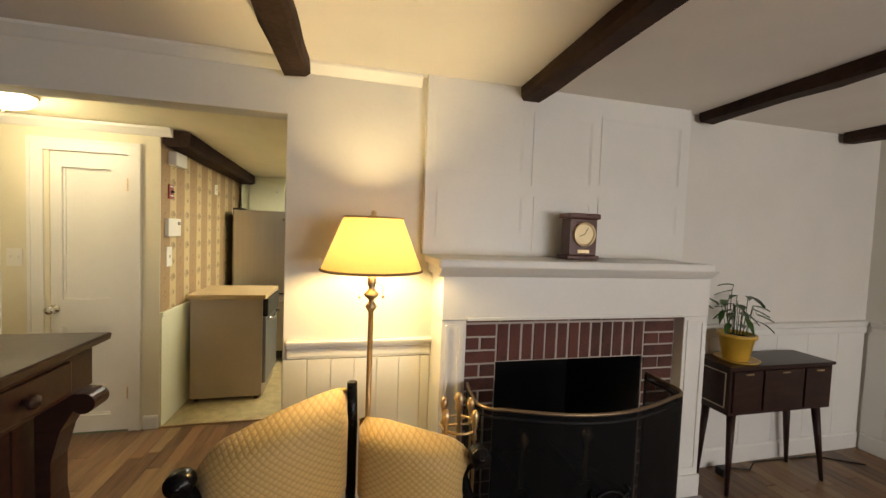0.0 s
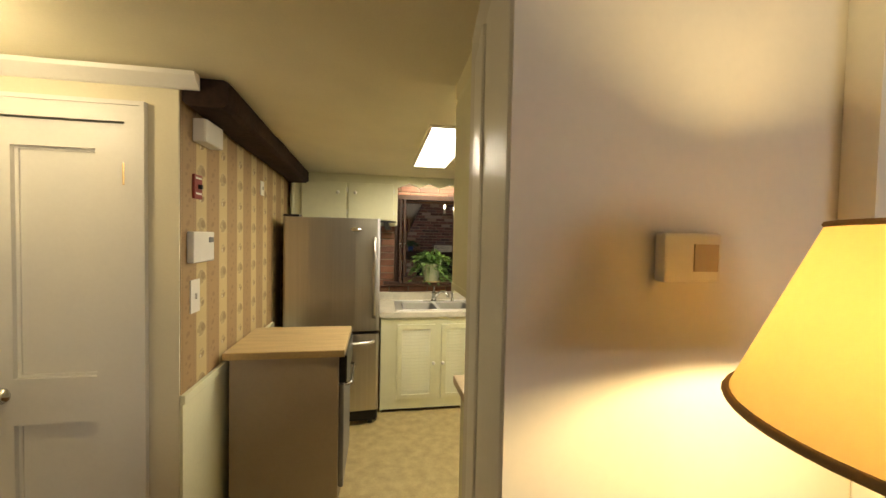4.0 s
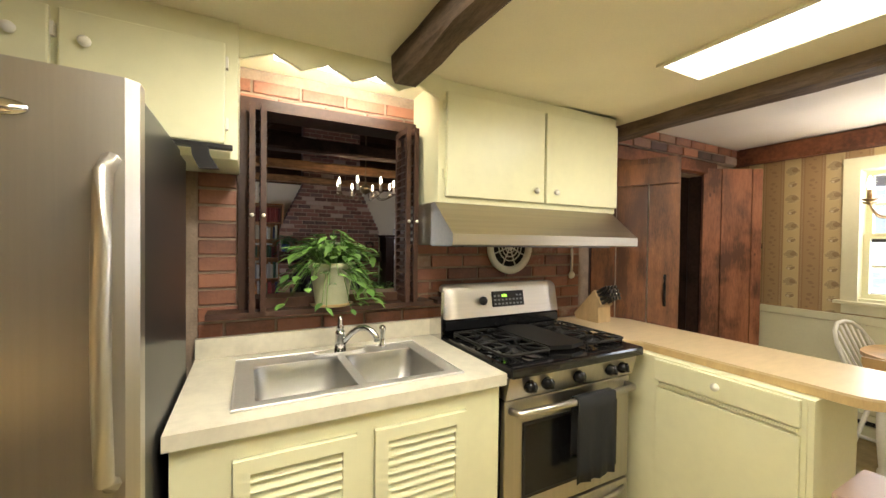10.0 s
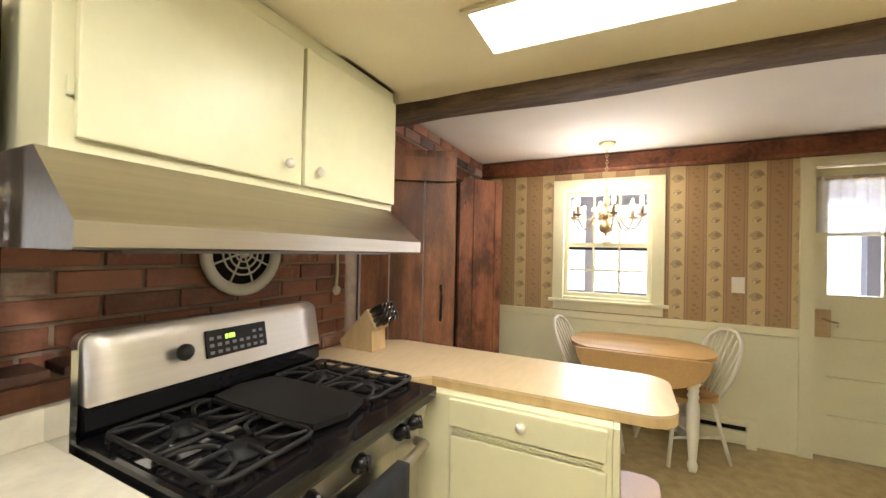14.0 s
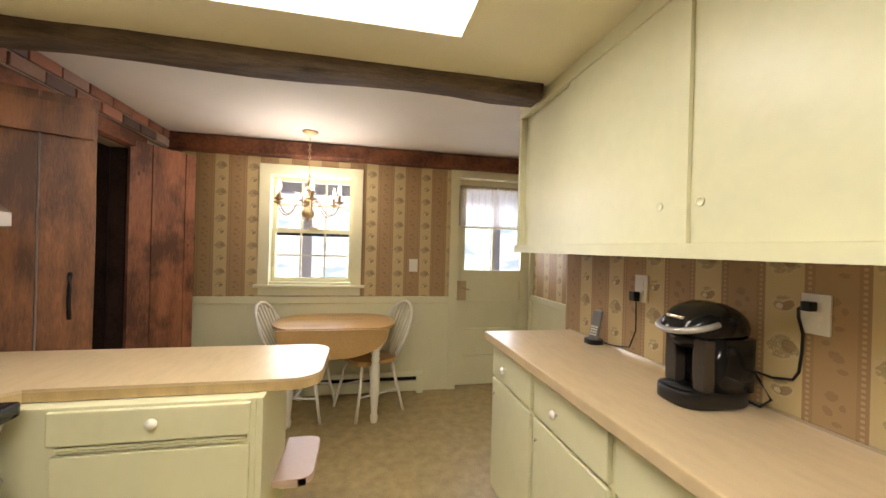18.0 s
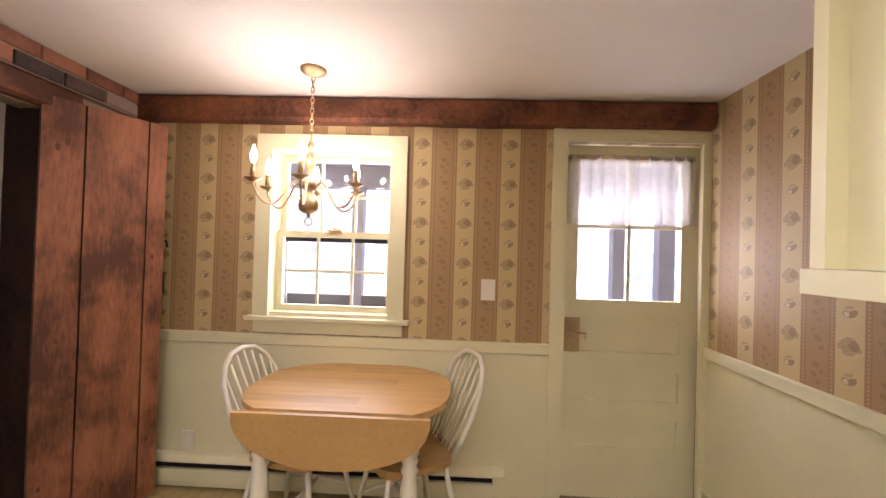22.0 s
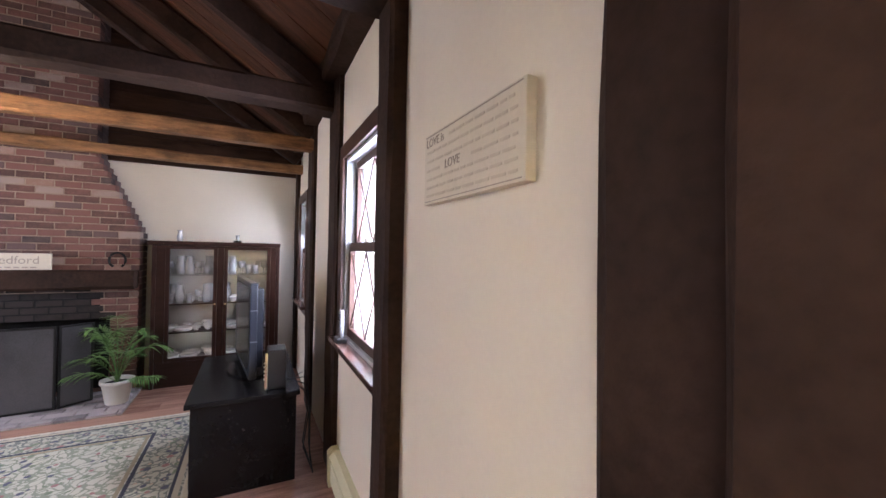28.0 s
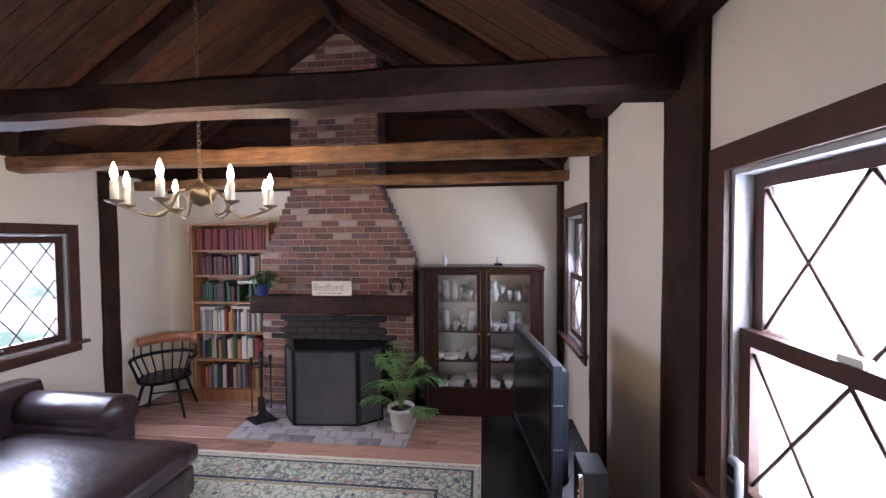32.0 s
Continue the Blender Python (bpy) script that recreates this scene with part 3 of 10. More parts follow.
bm = bmesh.new()
xs, ys = (-3.3, XW, 0.1, 0.655, 0.905, 1.5, 2.2, 2.744), (3.79, 4.2, 4.6, 5.1, 5.65, 6.2, 6.7, 7.2)
rows = [[bm.verts.new((x, y, kitchen_ceiling(x, y))) for y in ys] for x in xs]
tops = [[bm.verts.new((x, y, 2.42)) for y in ys] for x in xs]
for i in range(len(xs) - 1):
    for j in range(len(ys) - 1):
        for g in (rows, tops):
            bm.faces.new((g[i][j], g[i + 1][j], g[i + 1][j + 1], g[i][j + 1]))
for a, b in ((rows[0], tops[0]), (rows[-1], tops[-1]), ([r[0] for r in rows], [r[0] for r in tops]), ([r[-1] for r in rows], [r[-1] for r in tops])):
    for k in range(len(a) - 1):
        bm.faces.new((a[k], a[k + 1], b[k + 1], b[k]))
tagged(part("ceiling_kitchen", bm, "kceil"), "aged cream ceiling of hall and kitchen", "ceiling", kind="structure")
structure("ceiling_dining", 2.826, 4.75, 3.7, 7.2, 2.268, 2.4, "ceil", "white plaster dining ceiling", "ceiling")
# living room
cut_wall("wall_living_north", "y", 3.66, 3.79, -3.2, 0.6, 0, 2.385, [(-0.675, 0.6, -1, 2.12)], "white", "cream white wall with a wide cased opening")
bm = bmesh.new()
add_prism(bm, [(0.6, 3.66), (1.695, 3.66), (1.765, 4.05), (2.5, 4.05), (2.62, 3.66), (3.06, 3.66), (3.06, YK), (0.676, YK)], 0, 0.87, lambda u, v, h: (u, v, h))
add_prism(bm, [(0.6, 3.66), (3.06, 3.66), (3.06, YK), (0.676, YK)], 0.87, 2.5, lambda u, v, h: (u, v, h))
tagged(part("wall_chimney_mass", bm, "white"), "cream white plaster wall round the fireplace", "wall", kind="structure")
structure("wall_alcove_south", 3.06, 4.9, 3.66, 3.76, 0, 2.5, "white", "white plaster partition wall", "wall")
structure("wall_living_east", 4.82, 4.95, -1.5, 3.66, 0, 2.5, "white", "white plaster wall", "wall")
structure("wall_living_west", -3.3, -3.2, -1.5, 4.95, 0, 2.5, "white", "white plaster wall", "wall")
# the opening is added to let the fill light in
cut_wall("wall_living_south", "y", -1.6, -1.5, -3.3, 4.95, 0, 2.5, [(2.3, 4.5, 0.8, 2.0)], "white", "white plaster wall with a wide window")
# hall and kitchen
cut_wall("wall_closet", "y", 4.79, 4.88, -3.2, XW - 0.002, 0, 2.5, [(-1.125, -0.61, -1, 2.04)], "hallcream", "cream wall with a closet door")
structure("closet_back", -1.5, -0.6, 5.2, 5.3, 0, 2.4, "white", "closet interior", "wall")
structure("wall_kitchen_west", -0.6, XW, 4.80, 7.2, 0, 2.3, "paper_w", "fruit striped wallpaper wall", "wall")
structure("wall_kitchen_south_paper", 0.78, 3.058, YK, YK + 0.004, 0.9, 1.4, "paper_x", "fruit striped wallpaper above the counter", "wallpaper")
structure("wall_alcove_paper", 3.06, 4.6, 3.76, 3.765, 0.9, 2.285, "paper_x", "fruit striped wallpaper above wainscot", "wallpaper")
structure("wall_alcove_wainscot", 3.06, 4.6, 3.76, 3.772, 0.0, 0.88, "wain", "cream painted wainscot", "wainscot")
structure("wall_chimney_end_paper", 3.058, 3.064, 3.77, YK, 0.9, 2.285, "paper_y", "fruit striped wallpaper on the wall end", "wallpaper")
cut_wall("wall_dining_east", "x", XE, 4.82, 3.765, 7.2, 0, 2.4, [(5.535, 6.31, 1.0, 2.0), (3.77, 4.565, -1, 2.06)], "paper_y", "fruit striped wallpaper wall with window and back door")
cut_wall("wall_brick_north", "y", YB + 0.009, 7.2, -0.6, 4.6, 0, 2.5, [(0.6, 1.34, 1.12, 1.98), (2.72, 4.09, -1, 2.0)], "mortar", "mortar bed of the brick wall between kitchen and family room")
# family room
W1, W2, WL = (8.625, 9.4, 0.92, 2.03), (11.22, 11.82, 0.88, 2.0), (10.1, 11.08, 0.9, 1.88)
cut_wall("wall_family_east", "x", FX1, 4.5, 7.2, 12.3, 0, 2.9, [W1, W2], "cream", "cream plaster wall between dark posts")
cut_wall("wall_family_west", "x", -0.45, FX0, 7.2, 12.3, 0, 2.75, [WL], "cream", "cream plaster wall with a diamond pane window")
RX, RZ, EZ = 1.98, 4.15, 2.62
bm = bmesh.new()
add_prism(bm, [(-0.45, 0), (4.5, 0), (4.5, 2.37), (-0.45, 2.37)], FY1, FY1 + 0.12, lambda u, v, h: (u, h, v))
tagged(part("wall_family_back", bm, "cream"), "cream plaster wall behind the chimney", "wall", kind="structure")
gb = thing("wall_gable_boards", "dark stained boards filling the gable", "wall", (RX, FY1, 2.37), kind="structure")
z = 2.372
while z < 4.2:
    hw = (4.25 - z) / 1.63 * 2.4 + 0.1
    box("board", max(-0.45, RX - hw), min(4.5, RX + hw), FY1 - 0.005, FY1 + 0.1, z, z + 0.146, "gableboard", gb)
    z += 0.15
bm = bmesh.new()
add_prism(bm, [(-0.45, 2.5), (4.5, 2.5), (4.5, 2.62), (RX, 4.3), (-0.45, 2.62)], 7.08, 7.2, lambda u, v, h: (u, h, v))
tagged(part("wall_family_gable_south", bm, "cream"), "cream plaster gable over the wide opening", "wall", kind="structure")

# roof boards of the vaulted room, both slopes
slope_e = math.atan2(RZ - EZ, FX1 - RX)
for side, xe in (("east", FX1 + 0.15), ("west", FX0 - 0.15)):
    bm = bmesh.new()
    dz = (RZ - EZ) / (FX1 - RX)
    ze = EZ - 0.15 * dz if side == "east" else EZ - 0.15 * (RZ - EZ) / (RX - FX0)
    k, y = 0, 7.2
    rnd = random.Random(5)
    while y < FY1:
        w = rnd.uniform(0.13, 0.19)
        off = rnd.uniform(0, 0.006)
        a, b = Vector((xe, y, ze + off)), Vector((RX, y, RZ + off))
        y2 = min(y + w - 0.006, FY1)
        vs = [bm.verts.new(p) for p in ((xe, y, ze + off), (RX, y, RZ + off), (RX, y2, RZ + off), (xe, y2, ze + off))]
        ws = [bm.verts.new(v.co + Vector((0, 0, 0.03))) for v in vs]
        bm.faces.new(vs), bm.faces.new(ws)
        for i in range(4):
            bm.faces.new((vs[i], vs[(i + 1) % 4], ws[(i + 1) % 4], ws[i]))
        y += w
    o = [(xe, ze + 0.04), (RX, RZ + 0.04), (RX, RZ + 0.09), (xe, ze + 0.09)]
    add_prism(bm, o, 7.1, FY1 + 0.1, lambda u, v, h: (u, h, v))
    tagged(part("ceiling_roof_" + side, bm, "roofplank"), "sloping ceiling of dark stained roof boards", "ceiling", kind="structure")

# timbers of the family room
DARK = "dark hand-hewn timber"
# the two far beams carry painted lamplight in their golden colour
for y, z, h, m in ((7.32, 2.5, 0.16, "beam"), (8.48, 2.5, 0.16, "beam"), (9.72, 2.472, 0.151, "beam"), (10.72, 2.43, 0.116, "beam_gold"), (11.82, 2.405, 0.1, "beam_gold")):
    beam("tie_beam", (FX0, y, z), (FX1, y, z), 0.17 if h > 0.15 else 0.12, h, m, DARK + " tie beam across the vaulted room")
    for xe in (FX1 - 0.04, FX0 + 0.04):
        beam("rafter", (xe, y, EZ - 0.1), (RX, y, RZ - 0.1), 0.11, 0.15, "beam", DARK + " rafter under the roof boards")
for y0, y1, w in ((7.21, 7.41, 0.12), (8.38, 8.54, 0.09), (9.52, 9.82, 0.06), (10.65, 10.97, 0.06), (12.0, 12.19, 0.06)):
    beam("post", (FX1 - w / 2 + 0.03, (y0 + y1) / 2, 0), (FX1 - w / 2 + 0.03, (y0 + y1) / 2, 2.6), y1 - y0, w + 0.02, "beam", DARK + " wall post", wob=0.008, category="post")
for y in (8.6, 11.45):
    beam("post", (FX0 + 0.022, y, 0), (FX0 + 0.022, y, 2.6), 0.16, 0.05, "beam", DARK + " wall post", wob=0.008, category="post")
beam("wall_plate", (FX1 - 0.05, 7.2, 2.68), (FX1 - 0.05, 12.2, 2.68), 0.16, 0.16, "beam", DARK + " wall plate under the rafters")
beam("wall_plate", (FX0 + 0.05, 7.2, 2.58), (FX0 + 0.05, 12.2, 2.58), 0.16, 0.18, "beam", DARK + " wall plate under the rafters")
beam("ridge_beam", (RX, 7.2, RZ - 0.08), (RX, 12.2, RZ - 0.08), 0.08, 0.2, "beam", DARK + " ridge board")
# timbers of the living room
for x, zb in ((0.62, 2.385), (1.88, 2.39), (3.13, 2.41), (4.42, 2.39)):
    beam("ceiling_beam", (x - 0.02, -1.5, zb), (x + 0.02, 3.63, zb), 0.13, 0.17, "beam", "dark rough-hewn ceiling beam in white plaster")
# timbers of the kitchen
beam("ceiling_beam", (-0.355, 4.80, 2.17), (-0.355, 6.70, 2.11), 0.18, 0.12, "beam", "dark beam along the wallpapered wall", wob=0.005)
beam("ceiling_beam", (1.235, 4.6, 2.18), (1.175, 6.70, 2.115), 0.11, 0.12, "beam_grey", "weathered brown ceiling beam")
beam("ceiling_beam", (2.79, 4.63, 2.155), (2.785, 7.06, 2.152), 0.15, 0.115, "beam_grey", "weathered beam between kitchen and dining area")
structure("beam_upstand", 2.745, 2.825, YK, 7.08, 2.2, 2.3, "ceil", "plaster step above the beam", "ceiling")
beam("wall_beam", (4.565, 3.78, 2.19), (4.565, 7.06, 2.19), 0.09, 0.14, "beam_warm", "brown stained beam along the top of the wallpaper", wob=0.006)
beam("lintel", (2.66, 7.12, 2.06), (4.2, 7.12, 2.06), 0.18, 0.12, "beam_warm", "brown wooden lintel over the wide opening", wob=0.006)
beam("jamb_post", (4.14, 7.14, 0), (4.14, 7.14, 2.0), 0.13, 0.14, "beam", "dark jamb post of the wide opening", wob=0.004, category="post")
beam("jamb_post", (2.68, 7.14, 0), (2.68, 7.14, 2.0), 0.1, 0.14, "beam", "dark jamb post of the wide opening", wob=0.004, category="post")

# ---- kitchen ----
def knob(name, x, y, z, d, material, parent, r=0.016):
    """A turned cabinet knob; d is the direction it stands out in."""
    bm = bmesh.new()
    add_lathe(bm, [(0.4 * r, 0), (0.4 * r, 0.6 * r), (r, 0.9 * r), (r, 1.4 * r), (0.6 * r, 1.8 * r), (0.1 * r, 1.9 * r)], n=12)
    q = Vector((0, 0, 1)).rotation_difference(Vector(d)).to_matrix().to_4x4()
    bmesh.ops.transform(bm, matrix=Matrix.Translation((x, y, z)) @ q, verts=bm.verts)
    return part(name, bm, material, parent, "small white china knob", True)


def panel_frame(bm, a0, a1, z0, z1, w, f, h0, h1):
    """A flat frame of width w round an opening; f maps (a, z, h)."""
    for p in (((a0, z0), (a1, z0), (a1, z0 + w), (a0, z0 + w)), ((a0, z1 - w), (a1, z1 - w), (a1, z1), (a0, z1)),
              ((a0, z0 + w), (a0 + w, z0 + w), (a0 + w, z1 - w), (a0, z1 - w)), ((a1 - w, z0 + w), (a1, z0 + w), (a1, z1 - w), (a1 - w, z1 - w))):
        add_prism(bm, p, h0, h1, f)


# refrigerator
fr = thing("refrigerator", "stainless steel refrigerator with bottom freezer drawer", "refrigerator", (0.02, 6.5, 0))
box("body", -0.37, 0.39, 6.23, 6.88, 0.03, 1.70, "blackplastic", fr, "dark grey cabinet sides", 0.008)
for nm, z0, z1 in (("door", 0.795, 1.715), ("freezer_drawer", 0.135, 0.77)):
    bm = bmesh.new()
    add_prism(bm, [(-0.36, 6.225), (-0.36, 6.185), (-0.34, 6.165), (-0.16, 6.15), (0.02, 6.146), (0.2, 6.15), (0.375, 6.165), (0.395, 6.185), (0.395, 6.225)], z0, z1, lambda u, v, h: (u, v, h))
    d = part(nm, bm, "steel", fr)
    if nm == "door":
        tube("handle", [(0.355, 6.16, 0.91), (0.355, 6.115, 0.94), (0.355, 6.1, 1.1), (0.355, 6.098, 1.24), (0.355, 6.1, 1.38), (0.355, 6.115, 1.52), (0.355, 6.16, 1.55)], 0.016, "steel", d, "bowed steel bar handle")
        bm = bmesh.new()
        add_lathe(bm, [(0.0, 0), (0.045, 0.0), (0.045, 0.004), (0.0, 0.006)], n=20, close=False)
        bmesh.ops.transform(bm, matrix=Matrix.Translation((0.2, 6.149, 1.625)) @ Matrix.Rotation(radians(90), 4, "X") @ Matrix.Diagonal((1, 0.35, 1, 1)), verts=bm.verts)
        part("badge", bm, "chrome", d, "oval chrome badge", True)
    else:
        tube("handle", [(-0.2, 6.15, 0.69), (-0.18, 6.1, 0.695), (0.0, 6.085, 0.7), (0.2, 6.09, 0.705), (0.33, 6.105, 0.71), (0.35, 6.155, 0.71)], 0.015, "steel", d, "bowed steel bar handle")
box("kick_grille", -0.34, 0.38, 6.2, 6.26, 0.03, 0.12, "blackplastic", fr, "black kick grille", 0.004)
box("hinge_cover", -0.36, -0.24, 6.17, 6.3, 1.715, 1.735, "blackplastic", fr, "black top hinge cover", 0.008)
for sx in (-0.3, 0.33):
    box("foot", sx - 0.02, sx + 0.02, 6.22, 6.26, 0.0, 0.03, "blackplastic", fr)

# portable dishwasher
dw = thing("portable_dishwasher", "beige portable dishwasher with a butcher-block laminate top", "dishwasher", (-0.1, 5.45, 0))
box("cabinet", -0.40, 0.17, 5.19, 5.70, 0.03, 0.905, "beige", dw, "", 0.006)
box("worktop", -0.42, 0.205, 5.15, 5.72, 0.905, 0.945, "butcher", dw, "butcher-block laminate top", 0.006)
box("control_panel", 0.17, 0.215, 5.2, 5.69, 0.74, 0.9, "blackplastic", dw, "black control panel", 0.01)
dd = box("door", 0.17, 0.2, 5.2, 5.69, 0.14, 0.735, "grey", dw, "grey metal front", 0.008)
tube("handle", [(0.2, 5.25, 0.715), (0.235, 5.28, 0.715), (0.235, 5.6, 0.715), (0.2, 5.63, 0.715)], 0.01, "chrome", dd)
box("kick_plate", 0.12, 0.15, 5.2, 5.69, 0.03, 0.13, "blackplastic", dw)
for cx, cy in ((-0.36, 5.23), (-0.36, 5.66), (0.12, 5.23), (0.12, 5.66)):
    lathe("castor", [(0.02, 0), (0.022, 0.015), (0.015, 0.03)], cx, cy, "blackplastic", dw, n=10)

# sink base with louvred doors
sb = thing("sink_cabinet", "pale yellow sink cabinet with two louvred doors", "cabinet", (0.93, 6.7, 0))
bm = bmesh.new()
add_box(bm, 0.413, 0.43, 6.4, 7.08, 0.0, 0.87)
add_box(bm, 1.43, 1.447, 6.4, 7.08, 0.0, 0.87)
add_box(bm, 0.43, 1.43, 7.05, 7.08, 0.05, 0.87)
add_box(bm, 0.43, 1.43, 6.42, 7.05, 0.07, 0.085)
part("carcass", bm, "yellow", sb)
bm = bmesh.new()
FY = lambda a, z, h: (a, h, z)
for a0, a1, z0, z1 in ((0.413, 0.555, 0.03, 0.87), (0.90, 0.955, 0.03, 0.87), (1.30, 1.447, 0.03, 0.87), (0.555, 0.90, 0.805, 0.87), (0.955, 1.30, 0.805, 0.87), (0.555, 0.90, 0.03, 0.115), (0.955, 1.30, 0.03, 0.115)):
    add_box(bm, a0, a1, 6.38, 6.4, z0, z1)
part("face_frame", bm, "yellow", sb)
# black colour puts in the shadow line under the cabinet front
box("toe_board", 0.43, 1.43, 6.43, 6.45, 0.0, 0.05, "blackmatte", sb, "dark toe board")
for a0, a1, kx in ((0.558, 0.897, 0.885), (0.958, 1.297, 0.97)):
    bm = bmesh.new()
    panel_frame(bm, a0, a1, 0.118, 0.802, 0.042, FY, 6.365, 6.385)
    d = part("louvred_door", bm, "yellow", sb)
    n = 20
    bm = bmesh.new()
    add_prism(bm, [(6.369, -0.012), (6.372, -0.014), (6.388, 0.012), (6.385, 0.014)], a0 + 0.04, a1 - 0.04, lambda u, v, h: (h, u, v))
    me = None
    for k in range(n):
        z = 0.175 + (0.745 - 0.175) * k / (n - 1)
        if me is None:
            s = part("slat", bm, "yellow", d)
            me = s.data
            base = s.location.copy()
        else:
            s = new("slat", me)
            s.parent = d
        s.location = (base.x, base.y, base.z + z)
    box("mid_rail", a0 + 0.04, a1 - 0.04, 6.387, 6.391, 0.15, 0.77, "yellow", d)
    knob("knob", kx, 6.365, 0.45, (0, -1, 0), "whiteplastic", d)

# sink counter with openings for the two bowls
ct = thing("sink_countertop", "white marbled laminate countertop with splashback", "countertop", (0.93, 6.7, 0.87))
bm = bmesh.new()
add_box(bm, 0.40, 0.598, 6.36, 7.05, 0.872, 0.915)
add_box(bm, 1.276, 1.47, 6.36, 7.05, 0.872, 0.915)
add_box(bm, 0.598, 1.276, 6.36, 6.462, 0.872, 0.915)
add_box(bm, 0.598, 1.276, 6.845, 7.05, 0.872, 0.915)
bmesh.ops.remove_doubles(bm, verts=bm.verts, dist=1e-5)
part("top", bm, "marble", ct)
box("divider", 0.942, 0.95, 6.463, 6.844, 0.873, 0.914, "marble", ct)
box("splashback", 0.40, 1.47, 7.035, 7.065, 0.915, 1.0, "marble", ct, "", 0.004)
box("metal_strip", 1.462, 1.475, 6.9, 7.06, 0.92, 1.16, "chrome", ct, "metal edge strip beside the stove")
sk = thing("double_sink", "stainless steel double bowl sink set in the counter", "sink", (0.945, 6.71, 0.8))
bm = bmesh.new()
z = 0.9175
for a0, a1, b0, b1 in ((0.548, 0.612, 6.43, 6.94), (1.264, 1.322, 6.43, 6.94), (0.612, 1.264, 6.43, 6.477), (0.612, 1.264, 6.83, 6.94), (0.93, 0.962, 6.477, 6.83)):
    add_box(bm, a0, a1, b0, b1, z - 0.001, z + 0.004)
add_tube(bm, [(0.551, 6.433, z + 0.004), (1.319, 6.433, z + 0.004), (1.319, 6.937, z + 0.004), (0.551, 6.937, z + 0.004), (0.551, 6.433, z + 0.004)], 0.004, 6)
# brighter, rougher steel than the bowls: light on the rim put into the colour
part("rim", bm, mat("scuffed_sink_rim_steel", (0.8, 0.78, 0.74), 0.55, 1.0, var=0.06, scale=5, fine=90, bump=0.05), sk, "scuffed steel rim")
for a0, a1 in ((0.61, 0.932), (0.96, 1.266)):
    bm = bmesh.new()
    rings = []
    for inset, zz in ((0, 0.9175), (0.008, 0.89), (0.018, 0.79), (0.04, 0.765)):
        r = 0.05
        x0, x1, y0, y1 = a0 + inset, a1 - inset, 6.475 + inset, 6.832 - inset
        pts = []
        for cx, cy, s in ((x1 - r, y1 - r, 0), (x0 + r, y1 - r, 90), (x0 + r, y0 + r, 180), (x1 - r, y0 + r, 270)):
            pts += [(cx + r * math.cos(radians(s + q)), cy + r * math.sin(radians(s + q)), zz) for q in (0, 30, 60, 90)]
        rings.append([bm.verts.new(p) for p in pts])
    for ra, rb in zip(rings, rings[1:]):
        for k in range(16):
            bm.faces.new((ra[k], ra[(k + 1) % 16], rb[(k + 1) % 16], rb[k]))
    bm.faces.new(rings[-1])
    bowl = part("bowl", bm, "sinksteel", sk, "", True)
    lathe("drain", [(0.0, 0.767), (0.045, 0.769), (0.05, 0.767)], (a0 + a1) / 2, 6.65, "chrome", bowl, "", 16, False)
fc = thing("faucet", "chrome gooseneck faucet with side lever", "faucet", (0.95, 6.95, 0.922))
bm = bmesh.new()
ol = [(0.95 + 0.115 * math.cos(radians(q)), 6.885 + 0.03 * math.sin(radians(q))) for q in range(0, 360, 15)]
add_prism(bm, ol, 0.922, 0.931, lambda u, v, h: (u, v, h))
part("base_plate", bm, "chrome", fc)
lathe("body", [(0.026, 0.9315), (0.023, 0.97), (0.021, 1.0), (0.023, 1.008), (0.016, 1.02)], 0.95, 6.885, "chrome", fc, "", 16)
lathe("lever", [(0.015, 1.0205), (0.018, 1.03), (0.012, 1.05), (0.009, 1.08), (0.0, 1.086)], 0.95, 6.885, "chrome", fc, "", 14, False)
tube("spout", [(0.955, 6.88, 0.955), (0.972, 6.862, 0.985), (0.992, 6.842, 1.015), (1.015, 6.82, 1.035), (1.04, 6.795, 1.04), (1.062, 6.773, 1.028), (1.075, 6.76, 1.005), (1.077, 6.758, 0.985)], 0.0125, "chrome", fc)
lathe("side_spray", [(0.02, 0.922), (0.019, 0.93), (0.011, 0.945), (0.011, 0.98), (0.016, 1.0), (0.015, 1.015), (0.006, 1.022)], 1.147, 6.895, "chrome", fc, "", 14)

# gas range
st = thing("gas_range", "stainless steel gas range with black cooktop", "stove", (1.87, 6.7, 0))
box("body", 1.495, 2.245, 6.44, 7.0, 0.03, 0.875, "black", st, "black enamel sides", 0.006)
box("cooktop", 1.485, 2.26, 6.345, 6.96, 0.875, 0.918, mat("glossy_cooktop_enamel", (0.008, 0.0075, 0.008), 0.07, spec=0.6, var=0.1, bump=0), st, "glossy black enamel cooktop", 0.012)
bm = bmesh.new()
add_prism(bm, [(6.44, 0.775), (6.40, 0.775), (6.375, 0.87), (6.44, 0.872)], 1.495, 2.25, lambda u, v, h: (h, u, v))
cpn = part("control_strip", bm, "steel", st)
for kx in (1.60, 1.69, 1.87, 2.07, 2.15):
    bm = bmesh.new()
    add_lathe(bm, [(0.027, 0), (0.027, 0.012), (0.022, 0.02), (0.019, 0.034), (0.0, 0.036)], n=16)
    add_box(bm, -0.005, 0.005, -0.02, 0.02, 0.03, 0.042)
    bmesh.ops.transform(bm, matrix=Matrix.Translation((kx, 6.388, 0.822)) @ Matrix.Rotation(radians(78), 4, "X"), verts=bm.verts)
    part("knob", bm, "black", cpn, "black burner knob", True)
od = box("oven_door", 1.50, 2.245, 6.41, 6.44, 0.275, 0.765, "steel", st, "", 0.006)
box("window", 1.60, 2.145, 6.4075, 6.412, 0.36, 0.655, "black", od, "dark oven window")
